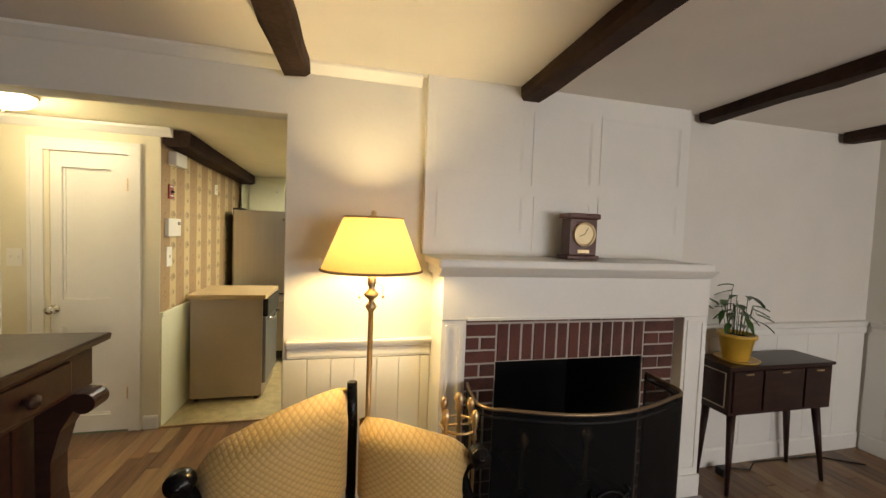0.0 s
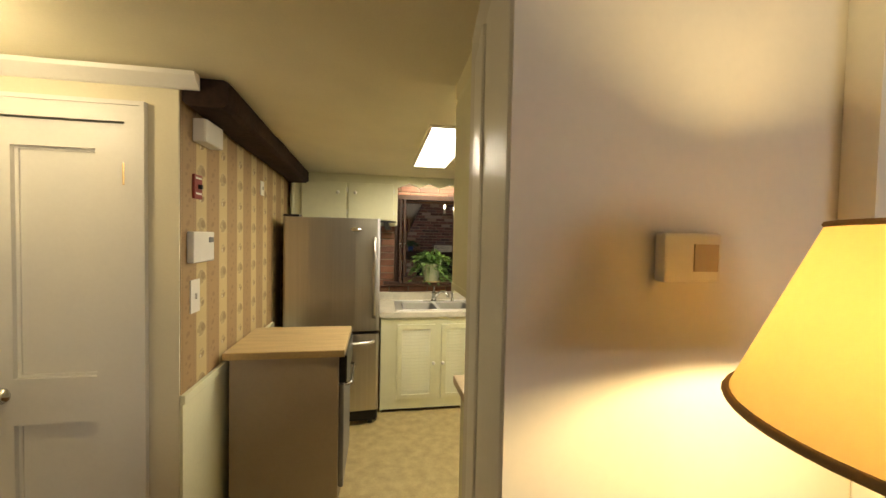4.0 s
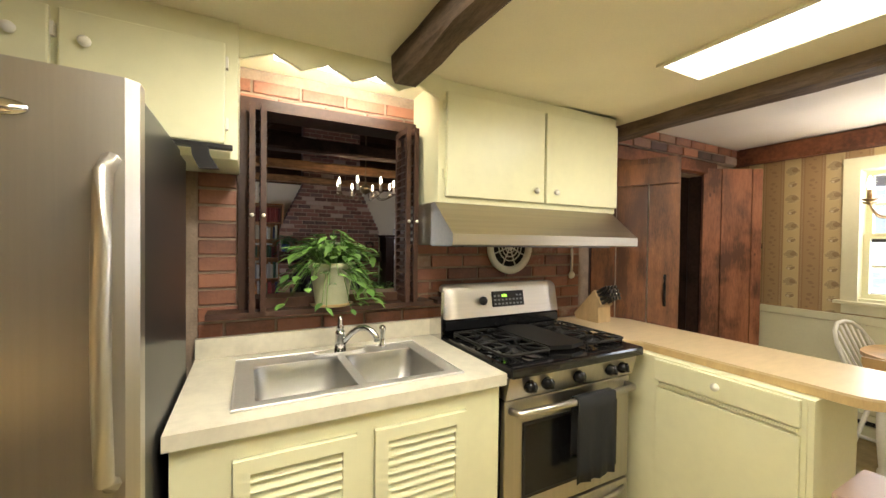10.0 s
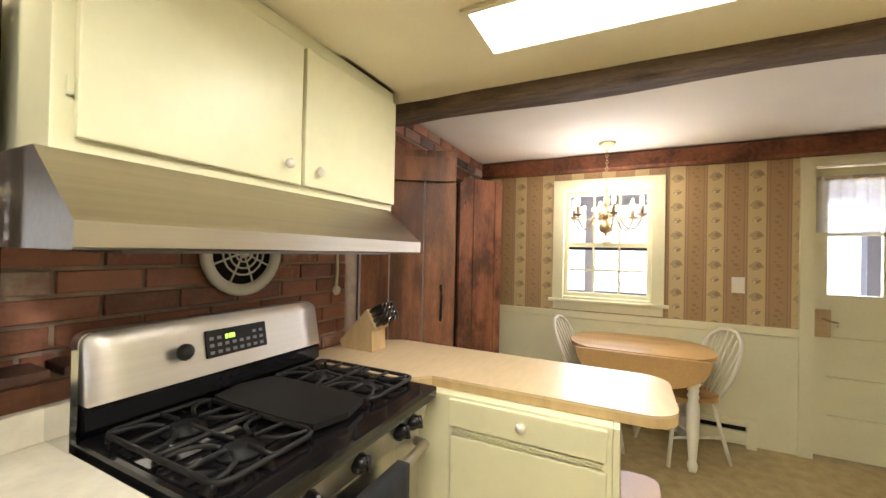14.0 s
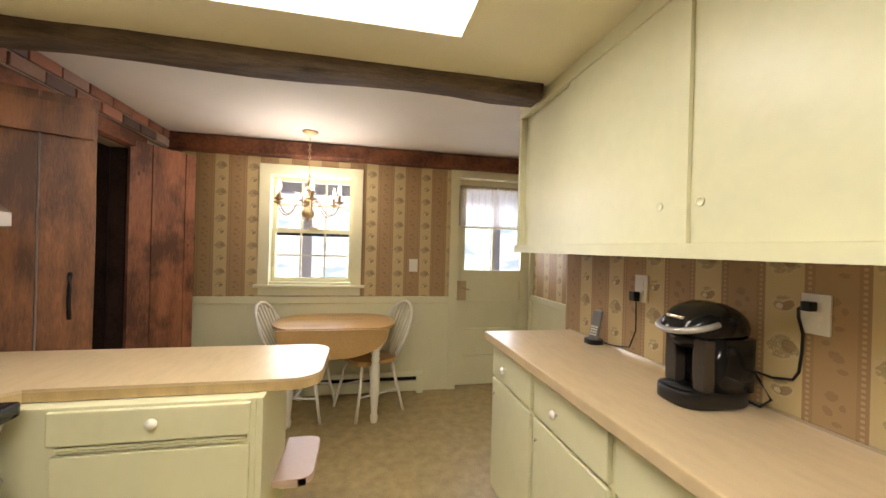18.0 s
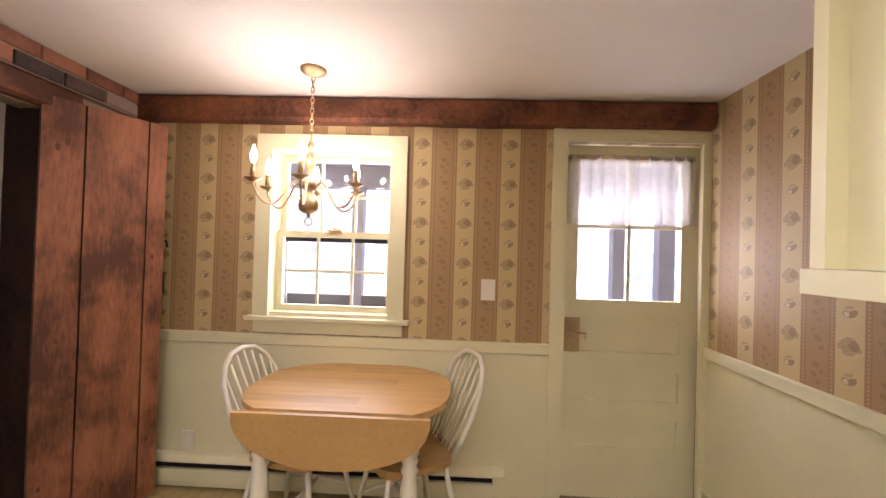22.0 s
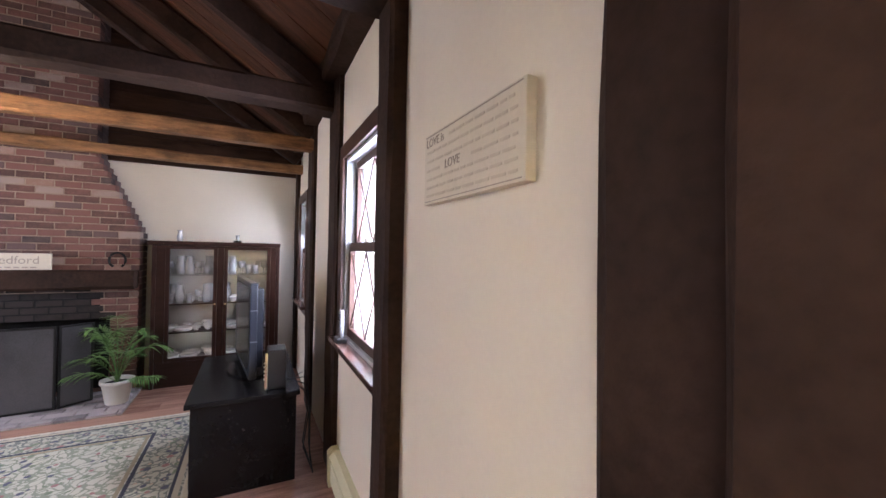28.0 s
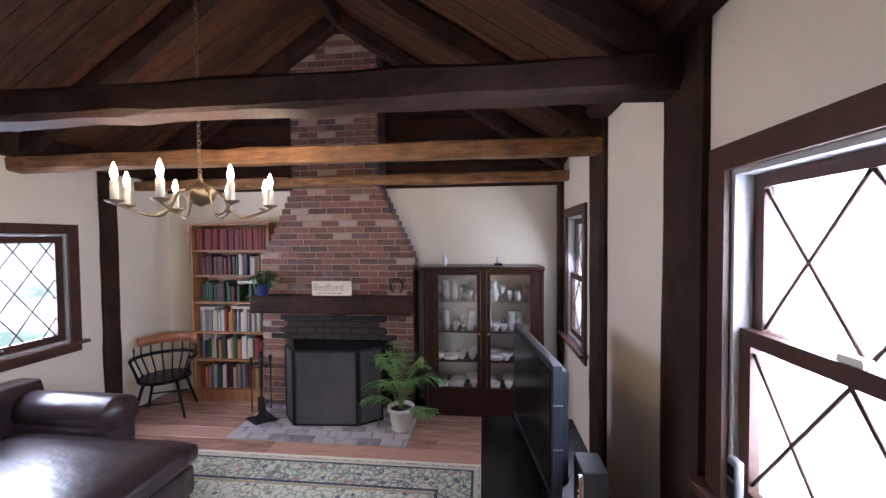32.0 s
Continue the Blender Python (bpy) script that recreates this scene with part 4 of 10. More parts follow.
bm = bmesh.new()
panel_frame(bm, 1.59, 2.155, 0.35, 0.665, 0.012, FY, 6.405, 6.411)
part("window_frame", bm, "blackplastic", od)
tube("handle", [(1.53, 6.41, 0.725), (1.54, 6.365, 0.728), (1.7, 6.352, 0.73), (1.87, 6.35, 0.73), (2.04, 6.352, 0.73), (2.21, 6.365, 0.728), (2.22, 6.41, 0.725)], 0.016, "steel", od, "steel bar handle")
dr = box("storage_drawer", 1.50, 2.245, 6.41, 6.44, 0.06, 0.262, "steel", st, "", 0.006)
tube("handle", [(1.53, 6.412, 0.225), (1.6, 6.395, 0.215), (1.87, 6.388, 0.2), (2.15, 6.395, 0.215), (2.215, 6.412, 0.225)], 0.012, "steel", dr)
bm = bmesh.new()
add_prism(bm, [(6.93, 0.92), (6.9, 0.945), (6.9, 0.99), (6.915, 1.0), (6.985, 1.0), (6.985, 0.92)], 1.49, 2.25, lambda u, v, h: (h, u, v))
part("vent_riser", bm, "black", st)
bm = bmesh.new()
ol = [(1.49, 1.0), (2.25, 1.0)] + [(2.222 + 0.028 * math.cos(radians(q)), 1.147 + 0.028 * math.sin(radians(q))) for q in range(0, 91, 15)] + [(1.518 - 0.028 * math.sin(radians(q)), 1.147 + 0.028 * math.cos(radians(q))) for q in range(0, 91, 15)]
add_prism(bm, ol, 6.948, 6.985, lambda u, v, h: (u, h, v))
bg = part("back_panel", bm, "steel", st)
bm = bmesh.new()
rows = []
for k in range(13):
    zz = 1.002 + 0.172 * k / 12
    inset = 0.0 if zz < 1.147 else 0.028 - math.sqrt(max(0.0, 0.028 ** 2 - (zz - 1.147) ** 2))
    yy = 6.896 + 0.034 * k / 12 + (0.0 if k < 11 else 0.003 * (k - 10) ** 1.5)
    rows.append([bm.verts.new((1.493 + inset + (0.754 - 2 * inset) * i / 8, yy, zz)) for i in range(9)])
    rows[-1].append(bm.verts.new((2.247 - inset, 6.9475, zz))), rows[-1].insert(0, bm.verts.new((1.493 + inset, 6.9475, zz)))
for p, q in zip(rows, rows[1:]):
    for i in range(10):
        bm.faces.new((p[i], p[i + 1], q[i + 1], q[i]))
# brighter copy of the range steel; its colour stands in for a reflected highlight
part("panel_skin", bm, mat("bright_brushed_steel", (0.78, 0.74, 0.67), 0.4, 1.0, var=0.04, scale=2, fine=140, bump=0.012, stretch=(0.6, 20, 30)), bg, "bright brushed steel skin", True)
disp = box("control_display", 1.78, 1.995, 6.893, 6.93, 1.05, 1.135, "blackplastic", bg, "black oven control display", 0.004)
for k in range(3):
    box("digit", 1.842 + 0.0105 * k + (0.003 if k else 0), 1.850 + 0.0105 * k + (0.003 if k else 0), 6.8905, 6.8935, 1.102, 1.116, "clocktext", disp, "green clock digit")
for r in range(3):
    for c in range(8):
        if 2 < c < 6 and r == 2:
            continue
        box("button", 1.79 + c * 0.025, 1.803 + c * 0.025, 6.891, 6.8935, 1.06 + r * 0.022, 1.07 + r * 0.022, "grey", disp)
dm = Matrix.Translation((0, 6.91, 1.09)) @ Matrix.Rotation(radians(-11.5), 4, "X") @ Matrix.Translation((0, -6.897, -1.0925))
for piece in [disp] + list(disp.children):
    piece.data.transform(Matrix.Translation(-ORIGIN[st]) @ dm @ Matrix.Translation(ORIGIN[st]))
knob("oven_dial", 1.705, 6.91, 1.09, (0, -1, 0), "blackplastic", bg, 0.024)["label"] = "black oven dial"
for cx, gx0, gx1 in ((1.64, 1.505, 1.755), (2.12, 2.0, 2.245)):
    bm = bmesh.new()
    zc = 0.938
    hw = (gx1 - gx0) / 2
    corner = lambda su, sv: [(cx + su * (hw - 0.03 + 0.03 * math.cos(radians(q))), 6.655 + sv * (0.19 + 0.03 * math.sin(radians(q))), zc) for q in ((0, 45, 90) if su * sv > 0 else (90, 45, 0))]
    loop = corner(1, 1) + corner(-1, 1) + corner(-1, -1) + corner(1, -1)
    add_tube(bm, loop + loop[:1], 0.0068, 6)
    add_tube(bm, [(cx - hw, 6.655, zc), (cx + hw, 6.655, zc)], 0.0068, 6)
    for su in (-1, 1):
        for sv in (-1, 0, 1):
            add_tube(bm, [(cx + su * hw * 0.98, 6.655 + 0.2 * sv, zc), (cx + su * hw * 0.98, 6.655 + 0.2 * sv, 0.918)], 0.006, 6)
    for cy, far in ((6.545, -1), (6.765, 1)):
        add_tube(bm, [(cx, 6.655 + 0.22 * far, zc), (cx, cy + 0.028 * far, zc + 0.004)], 0.0056, 6)
        add_tube(bm, [(cx, 6.655, zc), (cx, cy - 0.028 * far, zc + 0.004)], 0.0056, 6)
        for su in (-1, 1):
            for sv in (-1, 1):
                add_tube(bm, [(cx + su * hw, cy + 0.085 * sv, zc), (cx + su * hw * 0.72, cy + 0.083 * sv, zc + 0.003), (cx + su * hw * 0.48, cy + 0.066 * sv, zc + 0.004), (cx + su * hw * 0.36, cy + 0.04 * sv, zc + 0.004), (cx + su * hw * 0.3, cy + 0.02 * sv, zc + 0.003)], 0.0056, 6)
            add_tube(bm, [(cx + su * hw, cy, zc), (cx + su * hw * 0.3, cy, zc + 0.004)], 0.0056, 6)
    g = part("burner_grate", bm, "blackmatte", st, "black cast-iron grate", True)
    for cy in (6.545, 6.765):
        lathe("burner_cap", [(0.0, 0.919), (0.05, 0.919), (0.05, 0.926), (0.036, 0.928), (0.036, 0.936), (0.0, 0.938)], cx, cy, "blackmatte", g, "", 18, False)
bm = bmesh.new()
ol = [(1.877 + 0.112 * su * (1 - 0.1 * (abs(v) / 0.2) ** 3), 6.655 + v) for su, vs in ((1, range(-4, 5)), (-1, range(4, -5, -1))) for v in [0.05 * k for k in vs]]
ol = ol[:9] + [(1.877, 6.882)] + ol[9:] + [(1.877, 6.428)]
add_prism(bm, ol, 0.93, 0.948, lambda u, v, h: (u, v, h))
part("griddle", bm, "blackmatte", st, "flat black griddle plate")
# towel on the oven handle
tw = thing("hand_towel", "black hand towel folded over the oven handle", "towel", (1.94, 6.36, 0.4))
bm = bmesh.new()
cols = 14
front, back = [], []
for i in range(cols + 1):
    u = 1.82 + 0.23 * i / cols
    wv = 0.006 * math.sin(i * 1.3) + 0.003 * math.sin(i * 2.9)
    front.append([bm.verts.new((u + 0.012 * math.sin(i * 0.7) * k / 6, 6.33 + wv * k / 5, 0.748 - 0.36 * k / 6)) for k in range(7)])
    back.append([bm.verts.new((u, 6.372 + wv * k / 6, 0.748 - 0.26 * k / 6)) for k in range(7)])
for i in range(cols):
    for k in range(6):
        bm.faces.new((front[i][k], front[i + 1][k], front[i + 1][k + 1], front[i][k + 1]))
        bm.faces.new((back[i][k], back[i + 1][k], back[i + 1][k + 1], back[i][k + 1]))
    bm.faces.new((front[i][0], front[i + 1][0], back[i + 1][0], back[i][0]))
o = part("cloth", bm, "blackcloth", tw, "", True)
md = o.modifiers.new("thickness", "SOLIDIFY")
md.thickness = 0.004

# cabinets and hood over the range
hc = thing("range_wall_cabinet", "pale yellow wall cabinet with two plain doors", "cabinet", (1.98, 6.9, 1.6))
box("body", 1.375, 2.585, 6.78, 7.08, 1.585, 2.16, "yellow", hc, "", 0.003)
for a0, a1, kx in ((1.41, 2.0, 1.935), (2.015, 2.575, 2.075)):
    d = box("door", a0, a1, 6.757, 6.778, 1.615, 2.1, "yellow", hc, "", 0.005)
    knob("knob", kx, 6.757, 1.675, (0, -1, 0), "whiteplastic", d)
    for hz in (1.7, 2.02):
        box("hinge", a0 - 0.012 if a0 < 1.9 else a1 + 0.001, a0 - 0.002 if a0 < 1.9 else a1 + 0.009, 6.768, 6.78, hz, hz + 0.04, "yellow", d)
hd = thing("range_hood", "brushed stainless steel range hood", "range hood", (1.93, 6.8, 1.4))
bm = bmesh.new()
add_prism(bm, [(7.07, 1.385), (6.585, 1.385), (6.575, 1.39), (6.575, 1.435), (6.585, 1.442), (6.75, 1.582), (7.07, 1.584)], 1.345, 2.52, lambda u, v, h: (h, u, v))
part("shell", bm, "steel_h", hd)
box("filter", 1.45, 2.4, 6.66, 7.0, 1.378, 1.384, "grey", hd, "dark grease filter")
# cabinets over the refrigerator
fcab = thing("refrigerator_wall_cabinet", "pale yellow wall cabinet with two doors", "cabinet", (0.1, 6.9, 1.7))
box("body", -0.40, 0.56, 6.74, 7.08, 1.68, 2.165, "yellow", fcab, "", 0.003)
for a0, a1, kx in ((-0.33, 0.075, 0.0), (0.095, 0.52, 0.16)):
    d = box("door", a0, a1, 6.717, 6.738, 1.73, 2.075, "yellow", fcab, "", 0.005)
    knob("knob", kx, 6.717, 1.98, (0, -1, 0), "whiteplastic", d)
    for hz in (1.78, 1.99):
        box("hinge", a1 + 0.002, a1 + 0.01, 6.72, 6.74, hz, hz + 0.04, "whiteplastic", d)
tube("pipe", [(-0.41, 6.725, 1.68), (-0.41, 6.725, 2.15)], 0.018, "yellow", fcab, "painted pipe in the corner")
br = thing("paper_towel_holder", "black paper towel bracket on the cabinet front", "bracket", (0.45, 6.71, 1.7))
box("bar", 0.358, 0.545, 6.685, 6.7165, 1.704, 1.72, "blackplastic", br, "", 0.003)
bm = bmesh.new()
add_prism(bm, [(0.425, 1.704), (0.475, 1.704), (0.478, 1.68), (0.505, 1.635), (0.448, 1.632), (0.43, 1.67)], 6.68, 6.705, lambda u, v, h: (u, h, v))
part("arm", bm, "blackplastic", br)
tagged(box("soffit_kitchen", -0.44, 0.56, 6.74, 7.08, 2.166, 2.24, "yellow_wall"), "pale yellow soffit", "soffit", kind="structure")
tagged(box("soffit_range", 1.375, 2.585, 6.76, 7.08, 2.162, 2.24, "yellow_wall"), "pale yellow soffit", "soffit", kind="structure")
# scalloped valance over the window
bm = bmesh.new()
ol = [(0.56, 2.2), (0.56, 2.055)]
for k in range(4):
    a = 0.575 + k * 0.2
    ol += [(a + 0.2 * q / 8, 2.053 + (0.0 if q in (0, 8) else 0.035 * math.sin(math.pi * q / 8) + (0.012 if q == 4 else 0))) for q in range(0, 9)]
ol += [(1.375, 2.055), (1.375, 2.2)]
add_prism(bm, ol, 6.762, 6.78, lambda u, v, h: (u, h, v))
tagged(part("valance_board", bm, "yellow"), "pale yellow scalloped valance above the window", "valance", kind="structure")
tb = thing("valance_light", "fluorescent tube behind the valance", "light", (0.96, 6.95, 2.1))
tube("lamp_tube", [(0.68, 6.83, 2.115), (1.24, 6.83, 2.115)], 0.013, "tube", tb)
box("fixture", 0.64, 1.28, 6.80, 6.86, 2.135, 2.165, "whiteplastic", tb)

# window between kitchen and family room, with folded shutters
kw = tagged(new("window_1"), "dark brown window frame with folded louvred shutters", "window", kind="structure")
ORIGIN[kw] = Vector((0, 0, 0))
bm = bmesh.new()
panel_frame(bm, 0.555, 1.385, 1.09, 2.015, 0.05, FY, 7.045, 7.21)
part("window_frame", bm, "trimdark", kw)
box("window_sill", 0.44, 1.45, 6.965, 7.21, 1.072, 1.096, "trimdark", kw, "dark brown sill", 0.004)
for x0, sgn in ((0.607, 1), (1.333, -1)):
    for k in range(2):
        xs = x0 + sgn * 0.042 * k
        bm = bmesh.new()
        for p in (((6.93, 1.1), (6.95, 1.1), (6.95, 1.96), (6.93, 1.96)), ((7.07, 1.1), (7.09, 1.1), (7.09, 1.96), (7.07, 1.96)), ((6.95, 1.1), (7.07, 1.1), (7.07, 1.13), (6.95, 1.13)), ((6.95, 1.93), (7.07, 1.93), (7.07, 1.96), (6.95, 1.96))):
            add_prism(bm, p, xs - 0.011, xs + 0.011, lambda u, v, h: (h, u, v))
        sh = part("shutter_leaf", bm, "trimdark", kw)
        bm = bmesh.new()
        for j in range(22):
            z = 1.145 + j * 0.0355
            add_prism(bm, [(xs - 0.014, z - 0.008), (xs - 0.011, z - 0.01), (xs + 0.014, z + 0.008), (xs + 0.011, z + 0.01)], 6.95, 7.07, lambda u, v, h: (u, h, v))
        part("louvres", bm, "trimdark", sh)
        knob("knob", xs, 6.93, 1.5, (0, -1, 0), "whiteplastic", sh, 0.008)


# plants
def leaf_mesh(bm, base, d, length, width, droop=0.25, up=Vector((0, 0, 1))):
    d = Vector(d).normalized()
    side = d.cross(up)
    side = side.normalized() if side.length > 1e-3 else Vector((1, 0, 0))
    nrm = side.cross(d)
    rows = []
    for t, w in ((0, 0.1), (0.2, 0.8), (0.45, 1.0), (0.75, 0.55), (1.0, 0.02)):
        c = Vector(base) + d * length * t - up * droop * length * t * t
        rows.append([bm.verts.new(c - side * w * width / 2 + nrm * 0.12 * width), bm.verts.new(c), bm.verts.new(c + side * w * width / 2 + nrm * 0.12 * width)])
    for a, b in zip(rows, rows[1:]):
        for k in range(2):
            bm.faces.new((a[k], a[k + 1], b[k + 1], b[k]))


def potted(name, label, cx, cy, z0, r0, r1, h, potmat, leafmat, n, spread, length, width, seed, trail=0.0, lift=0.25):
    p = thing(name, label, "plant", (cx, cy, z0))
    lathe("pot", [(r0, z0), (r1 * 0.97, z0 + h * 0.86), (r1 * 1.08, z0 + h * 0.87), (r1 * 1.08, z0 + h), (r1 * 0.94, z0 + h), (r1 * 0.9, z0 + h * 0.85)], cx, cy, potmat, p, "", 24, False)
    lathe("soil", [(0.0, z0 + h * 0.88), (r1 * 0.93, z0 + h * 0.86)], cx, cy, "soil", p, "", 20, False)
    rnd = random.Random(seed)
    stems, lv = bmesh.new(), bmesh.new()
    for k in range(n):
        a, e = rnd.uniform(0, 2 * math.pi), rnd.uniform(0.15, 1.0)
        tip = Vector((cx + spread * e * math.cos(a), cy + spread * e * math.sin(a), z0 + h + lift * rnd.uniform(0.2, 1.0) * (1.15 - e * 0.7)))
        if trail and rnd.random() < 0.3:
            tip = Vector((cx + spread * 1.05 * math.cos(a), cy + spread * 1.05 * math.sin(a), z0 + h - trail * rnd.uniform(0.1, 1)))
        base = Vector((cx + r1 * 0.5 * math.cos(a), cy + r1 * 0.5 * math.sin(a), z0 + h * 0.9))
        mid = (base + tip) / 2 + Vector((0, 0, lift * 0.35))
        add_tube(stems, [base, mid, tip], 0.0028, 5, 0.0016)
        for j in range(rnd.choice((1, 2, 2))):
            q = tip if j == 0 else mid
            dd = Vector((math.cos(a + rnd.uniform(-1.1, 1.1)), math.sin(a + rnd.uniform(-1.1, 1.1)), rnd.uniform(-0.5, 0.4)))
            leaf_mesh(lv, q, dd, length * rnd.uniform(0.7, 1.2), width * rnd.uniform(0.7, 1.2), rnd.uniform(0.1, 0.5))
    part("stem", stems, leafmat, p, "", True)
    part("foliage", lv, leafmat, p, "", True)
    return p


potted("pothos_plant", "trailing green pothos in a pale ceramic pot on the window sill", 0.945, 7.03, 1.108, 0.075, 0.1, 0.19, "pot", "leaf", 190, 0.2, 0.052, 0.034, 4, trail=0.22, lift=0.15)
lathe("pot_saucer", [(0.0, 1.097), (0.09, 1.097), (0.1, 1.106), (0.0, 1.107)], 0.945, 7.03, "butcher", None, "", 20, False)
tagged(bpy.data.objects["pot_saucer"], "round wooden saucer under the plant pot", "saucer")

# wall fan
vf = thing("wall_exhaust_fan", "round white exhaust fan grille in the brick wall", "fan", (2.008, 7.06, 1.376))
def face_y(bm, x, y, z):
    bmesh.ops.transform(bm, matrix=Matrix.Translation((x, y, z)) @ Matrix.Rotation(radians(90), 4, "X"), verts=bm.verts)
bm = bmesh.new()
add_lathe(bm, [(0.125, 0), (0.16, 0.0), (0.165, 0.02), (0.155, 0.03), (0.13, 0.028), (0.12, 0.01)], n=32, close=False)
face_y(bm, 2.008, 7.07, 1.376)
part("ring", bm, "whiteplastic", vf, "", True)
bm = bmesh.new()
for r in (0.035, 0.06, 0.085):
    add_tube(bm, [(r * math.cos(radians(q)), r * math.sin(radians(q)), 0.015) for q in range(0, 361, 20)], 0.004, 5)
for q in (20, 65, 110, 155, 200, 245, 290, 335):
    add_tube(bm, [(0.02 * math.cos(radians(q)), 0.02 * math.sin(radians(q)), 0.012), (0.13 * math.cos(radians(q)), 0.13 * math.sin(radians(q)), 0.012)], 0.004, 5)
add_lathe(bm, [(0.0, 0.02), (0.02, 0.02), (0.022, 0.01)], n=12, close=False)
face_y(bm, 2.008, 7.07, 1.376)
part("grille", bm, "whiteplastic", vf, "", True)
# flat black disc behind the grille: the duct's inner shade as colour
bm = bmesh.new()
add_lathe(bm, [(0.0, 0.002), (0.128, 0.002)], n=24, close=False)
face_y(bm, 2.008, 7.07, 1.376)
part("duct", bm, "soot", vf)

# peninsula
pn = thing("peninsula_cabinet", "pale yellow base cabinet with drawer and door", "cabinet", (2.5, 6.3, 0))
box("body", 2.315, 2.72, 5.775, 7.06, 0.07, 0.87, "yellow", pn, "", 0.003)
box("toe_board", 2.36, 2.70, 5.8, 7.06, 0.0, 0.07, "yellow", pn)
box("side_board", 2.312, 2.70, 5.755, 5.774, 0.0, 0.87, "wain", pn, "end board", 0.002)
d = box("drawer", 2.297, 2.314, 5.79, 6.32, 0.765, 0.862, "yellow", pn, "", 0.004)
knob("knob", 2.297, 6.05, 0.822, (-1, 0, 0), "whiteplastic", d)
d = box("door", 2.297, 2.314, 5.79, 6.31, 0.1, 0.735, "yellow", pn, "", 0.004)
bm = bmesh.new()
panel_frame(bm, 5.80, 6.30, 0.745, 0.757, 0.004, lambda a, z, h: (h, a, z), 2.3, 2.316)
part("drawer_bead", bm, "yellow", pn)
pc = thing("peninsula_countertop", "tan laminate peninsula countertop with rounded corners", "countertop", (2.58, 6.3, 0.87))
rr = 0.1
ol = [(2.36, 7.06), (2.36, 5.59 + rr)] + [(2.36 + rr - rr * math.cos(radians(q)), 5.59 + rr - rr * math.sin(radians(q))) for q in range(10, 91, 10)]
ol = [(2.265, 7.06), (2.275, 6.5), (2.36, 6.42)] + ol[1:] + [(2.81 - rr, 5.59)] + [(2.81 - rr + rr * math.sin(radians(q)), 5.59 + rr - rr * math.cos(radians(q))) for q in range(10, 91, 10)] + [(2.81, 7.06)]
prism("top", ol, 0.903, 0.912, lambda u, v, h: (u, v, h), "counter", pc)
prism("edge_band", ol, 0.873, 0.9025, lambda u, v, h: (u, v, h), "butcher", pc, "brown laminate edge")
shf = thing("peninsula_shelf", "small pinkish rounded shelf at the end of the peninsula", "shelf", (2.6, 5.7, 0.48))
ol = [(2.47, 5.755), (2.47, 5.64)] + [(2.52 - 0.05 * math.cos(radians(q)), 5.67 - 0.05 * math.sin(radians(q))) for q in range(0, 91, 15)] + [(2.79 - 0.05 + 0.05 * math.sin(radians(q)), 5.67 - 0.05 * math.cos(radians(q))) for q in range(0, 91, 15)] + [(2.79, 5.755)]
prism("board", ol, 0.485, 0.51, lambda u, v, h: (u, v, h), mat("pink_beige_laminate", (0.62, 0.45, 0.36), 0.4, var=0.05), shf)
box("bracket", 2.6, 2.62, 5.68, 5.756, 0.4, 0.485, "wain", shf)

# knife block and hanging tool
kb = thing("knife_block", "pale wooden knife block with black handled knives", "knife block", (2.56, 6.9, 0.912))
bm = bmesh.new()
add_prism(bm, [(6.985, 0.0), (6.828, 0.0), (6.832, 0.085), (6.815, 0.1), (6.862, 0.178), (7.005, 0.028)], 2.515, 2.612, lambda u, v, h: (h, u, 0.9125 + v))
part("block", bm, "beech", kb)
for r in range(4):
    for c in range(3 if r else 2):
        x = 2.537 + (0.027 if r else 0.045) * c
        q = 0.14 + 0.24 * r
        y, z = 6.815 + 0.047 * q, 1.0125 + 0.078 * q
        kn = tube("knife_handle", [(x, y + 0.006, z - 0.004), (x, y - 0.03, z + 0.02), (x + 0.004, y - 0.06, z + 0.034), (x + 0.004, y - 0.072, z + 0.034)], 0.0092, "blackplastic", kb, "", 8)
        tube("rivet_band", [(x + 0.004, y - 0.06, z + 0.0345), (x + 0.004, y - 0.066, z + 0.0345)], 0.0098, "chrome", kn, "", 8)
kb.scale = (1.12, 1.12, 1.12)
hg = thing("hanging_spoon_rest", "pale ceramic spoon hanging on the brick wall", "utensil", (2.52, 7.06, 1.2))
bm = bmesh.new()
add_lathe(bm, [(0.0, 0.012), (0.022, 0.01), (0.026, 0.0)], n=14, close=False)
bmesh.ops.transform(bm, matrix=Matrix.Translation((2.53, 7.065, 1.19)) @ Matrix.Rotation(radians(90), 4, "X"), verts=bm.verts)
add_tube(bm, [(2.53, 7.065, 1.21), (2.53, 7.06, 1.3), (2.53, 7.065, 1.37)], 0.008, 6)
part("spoon", bm, "whiteplastic", hg, "", True)

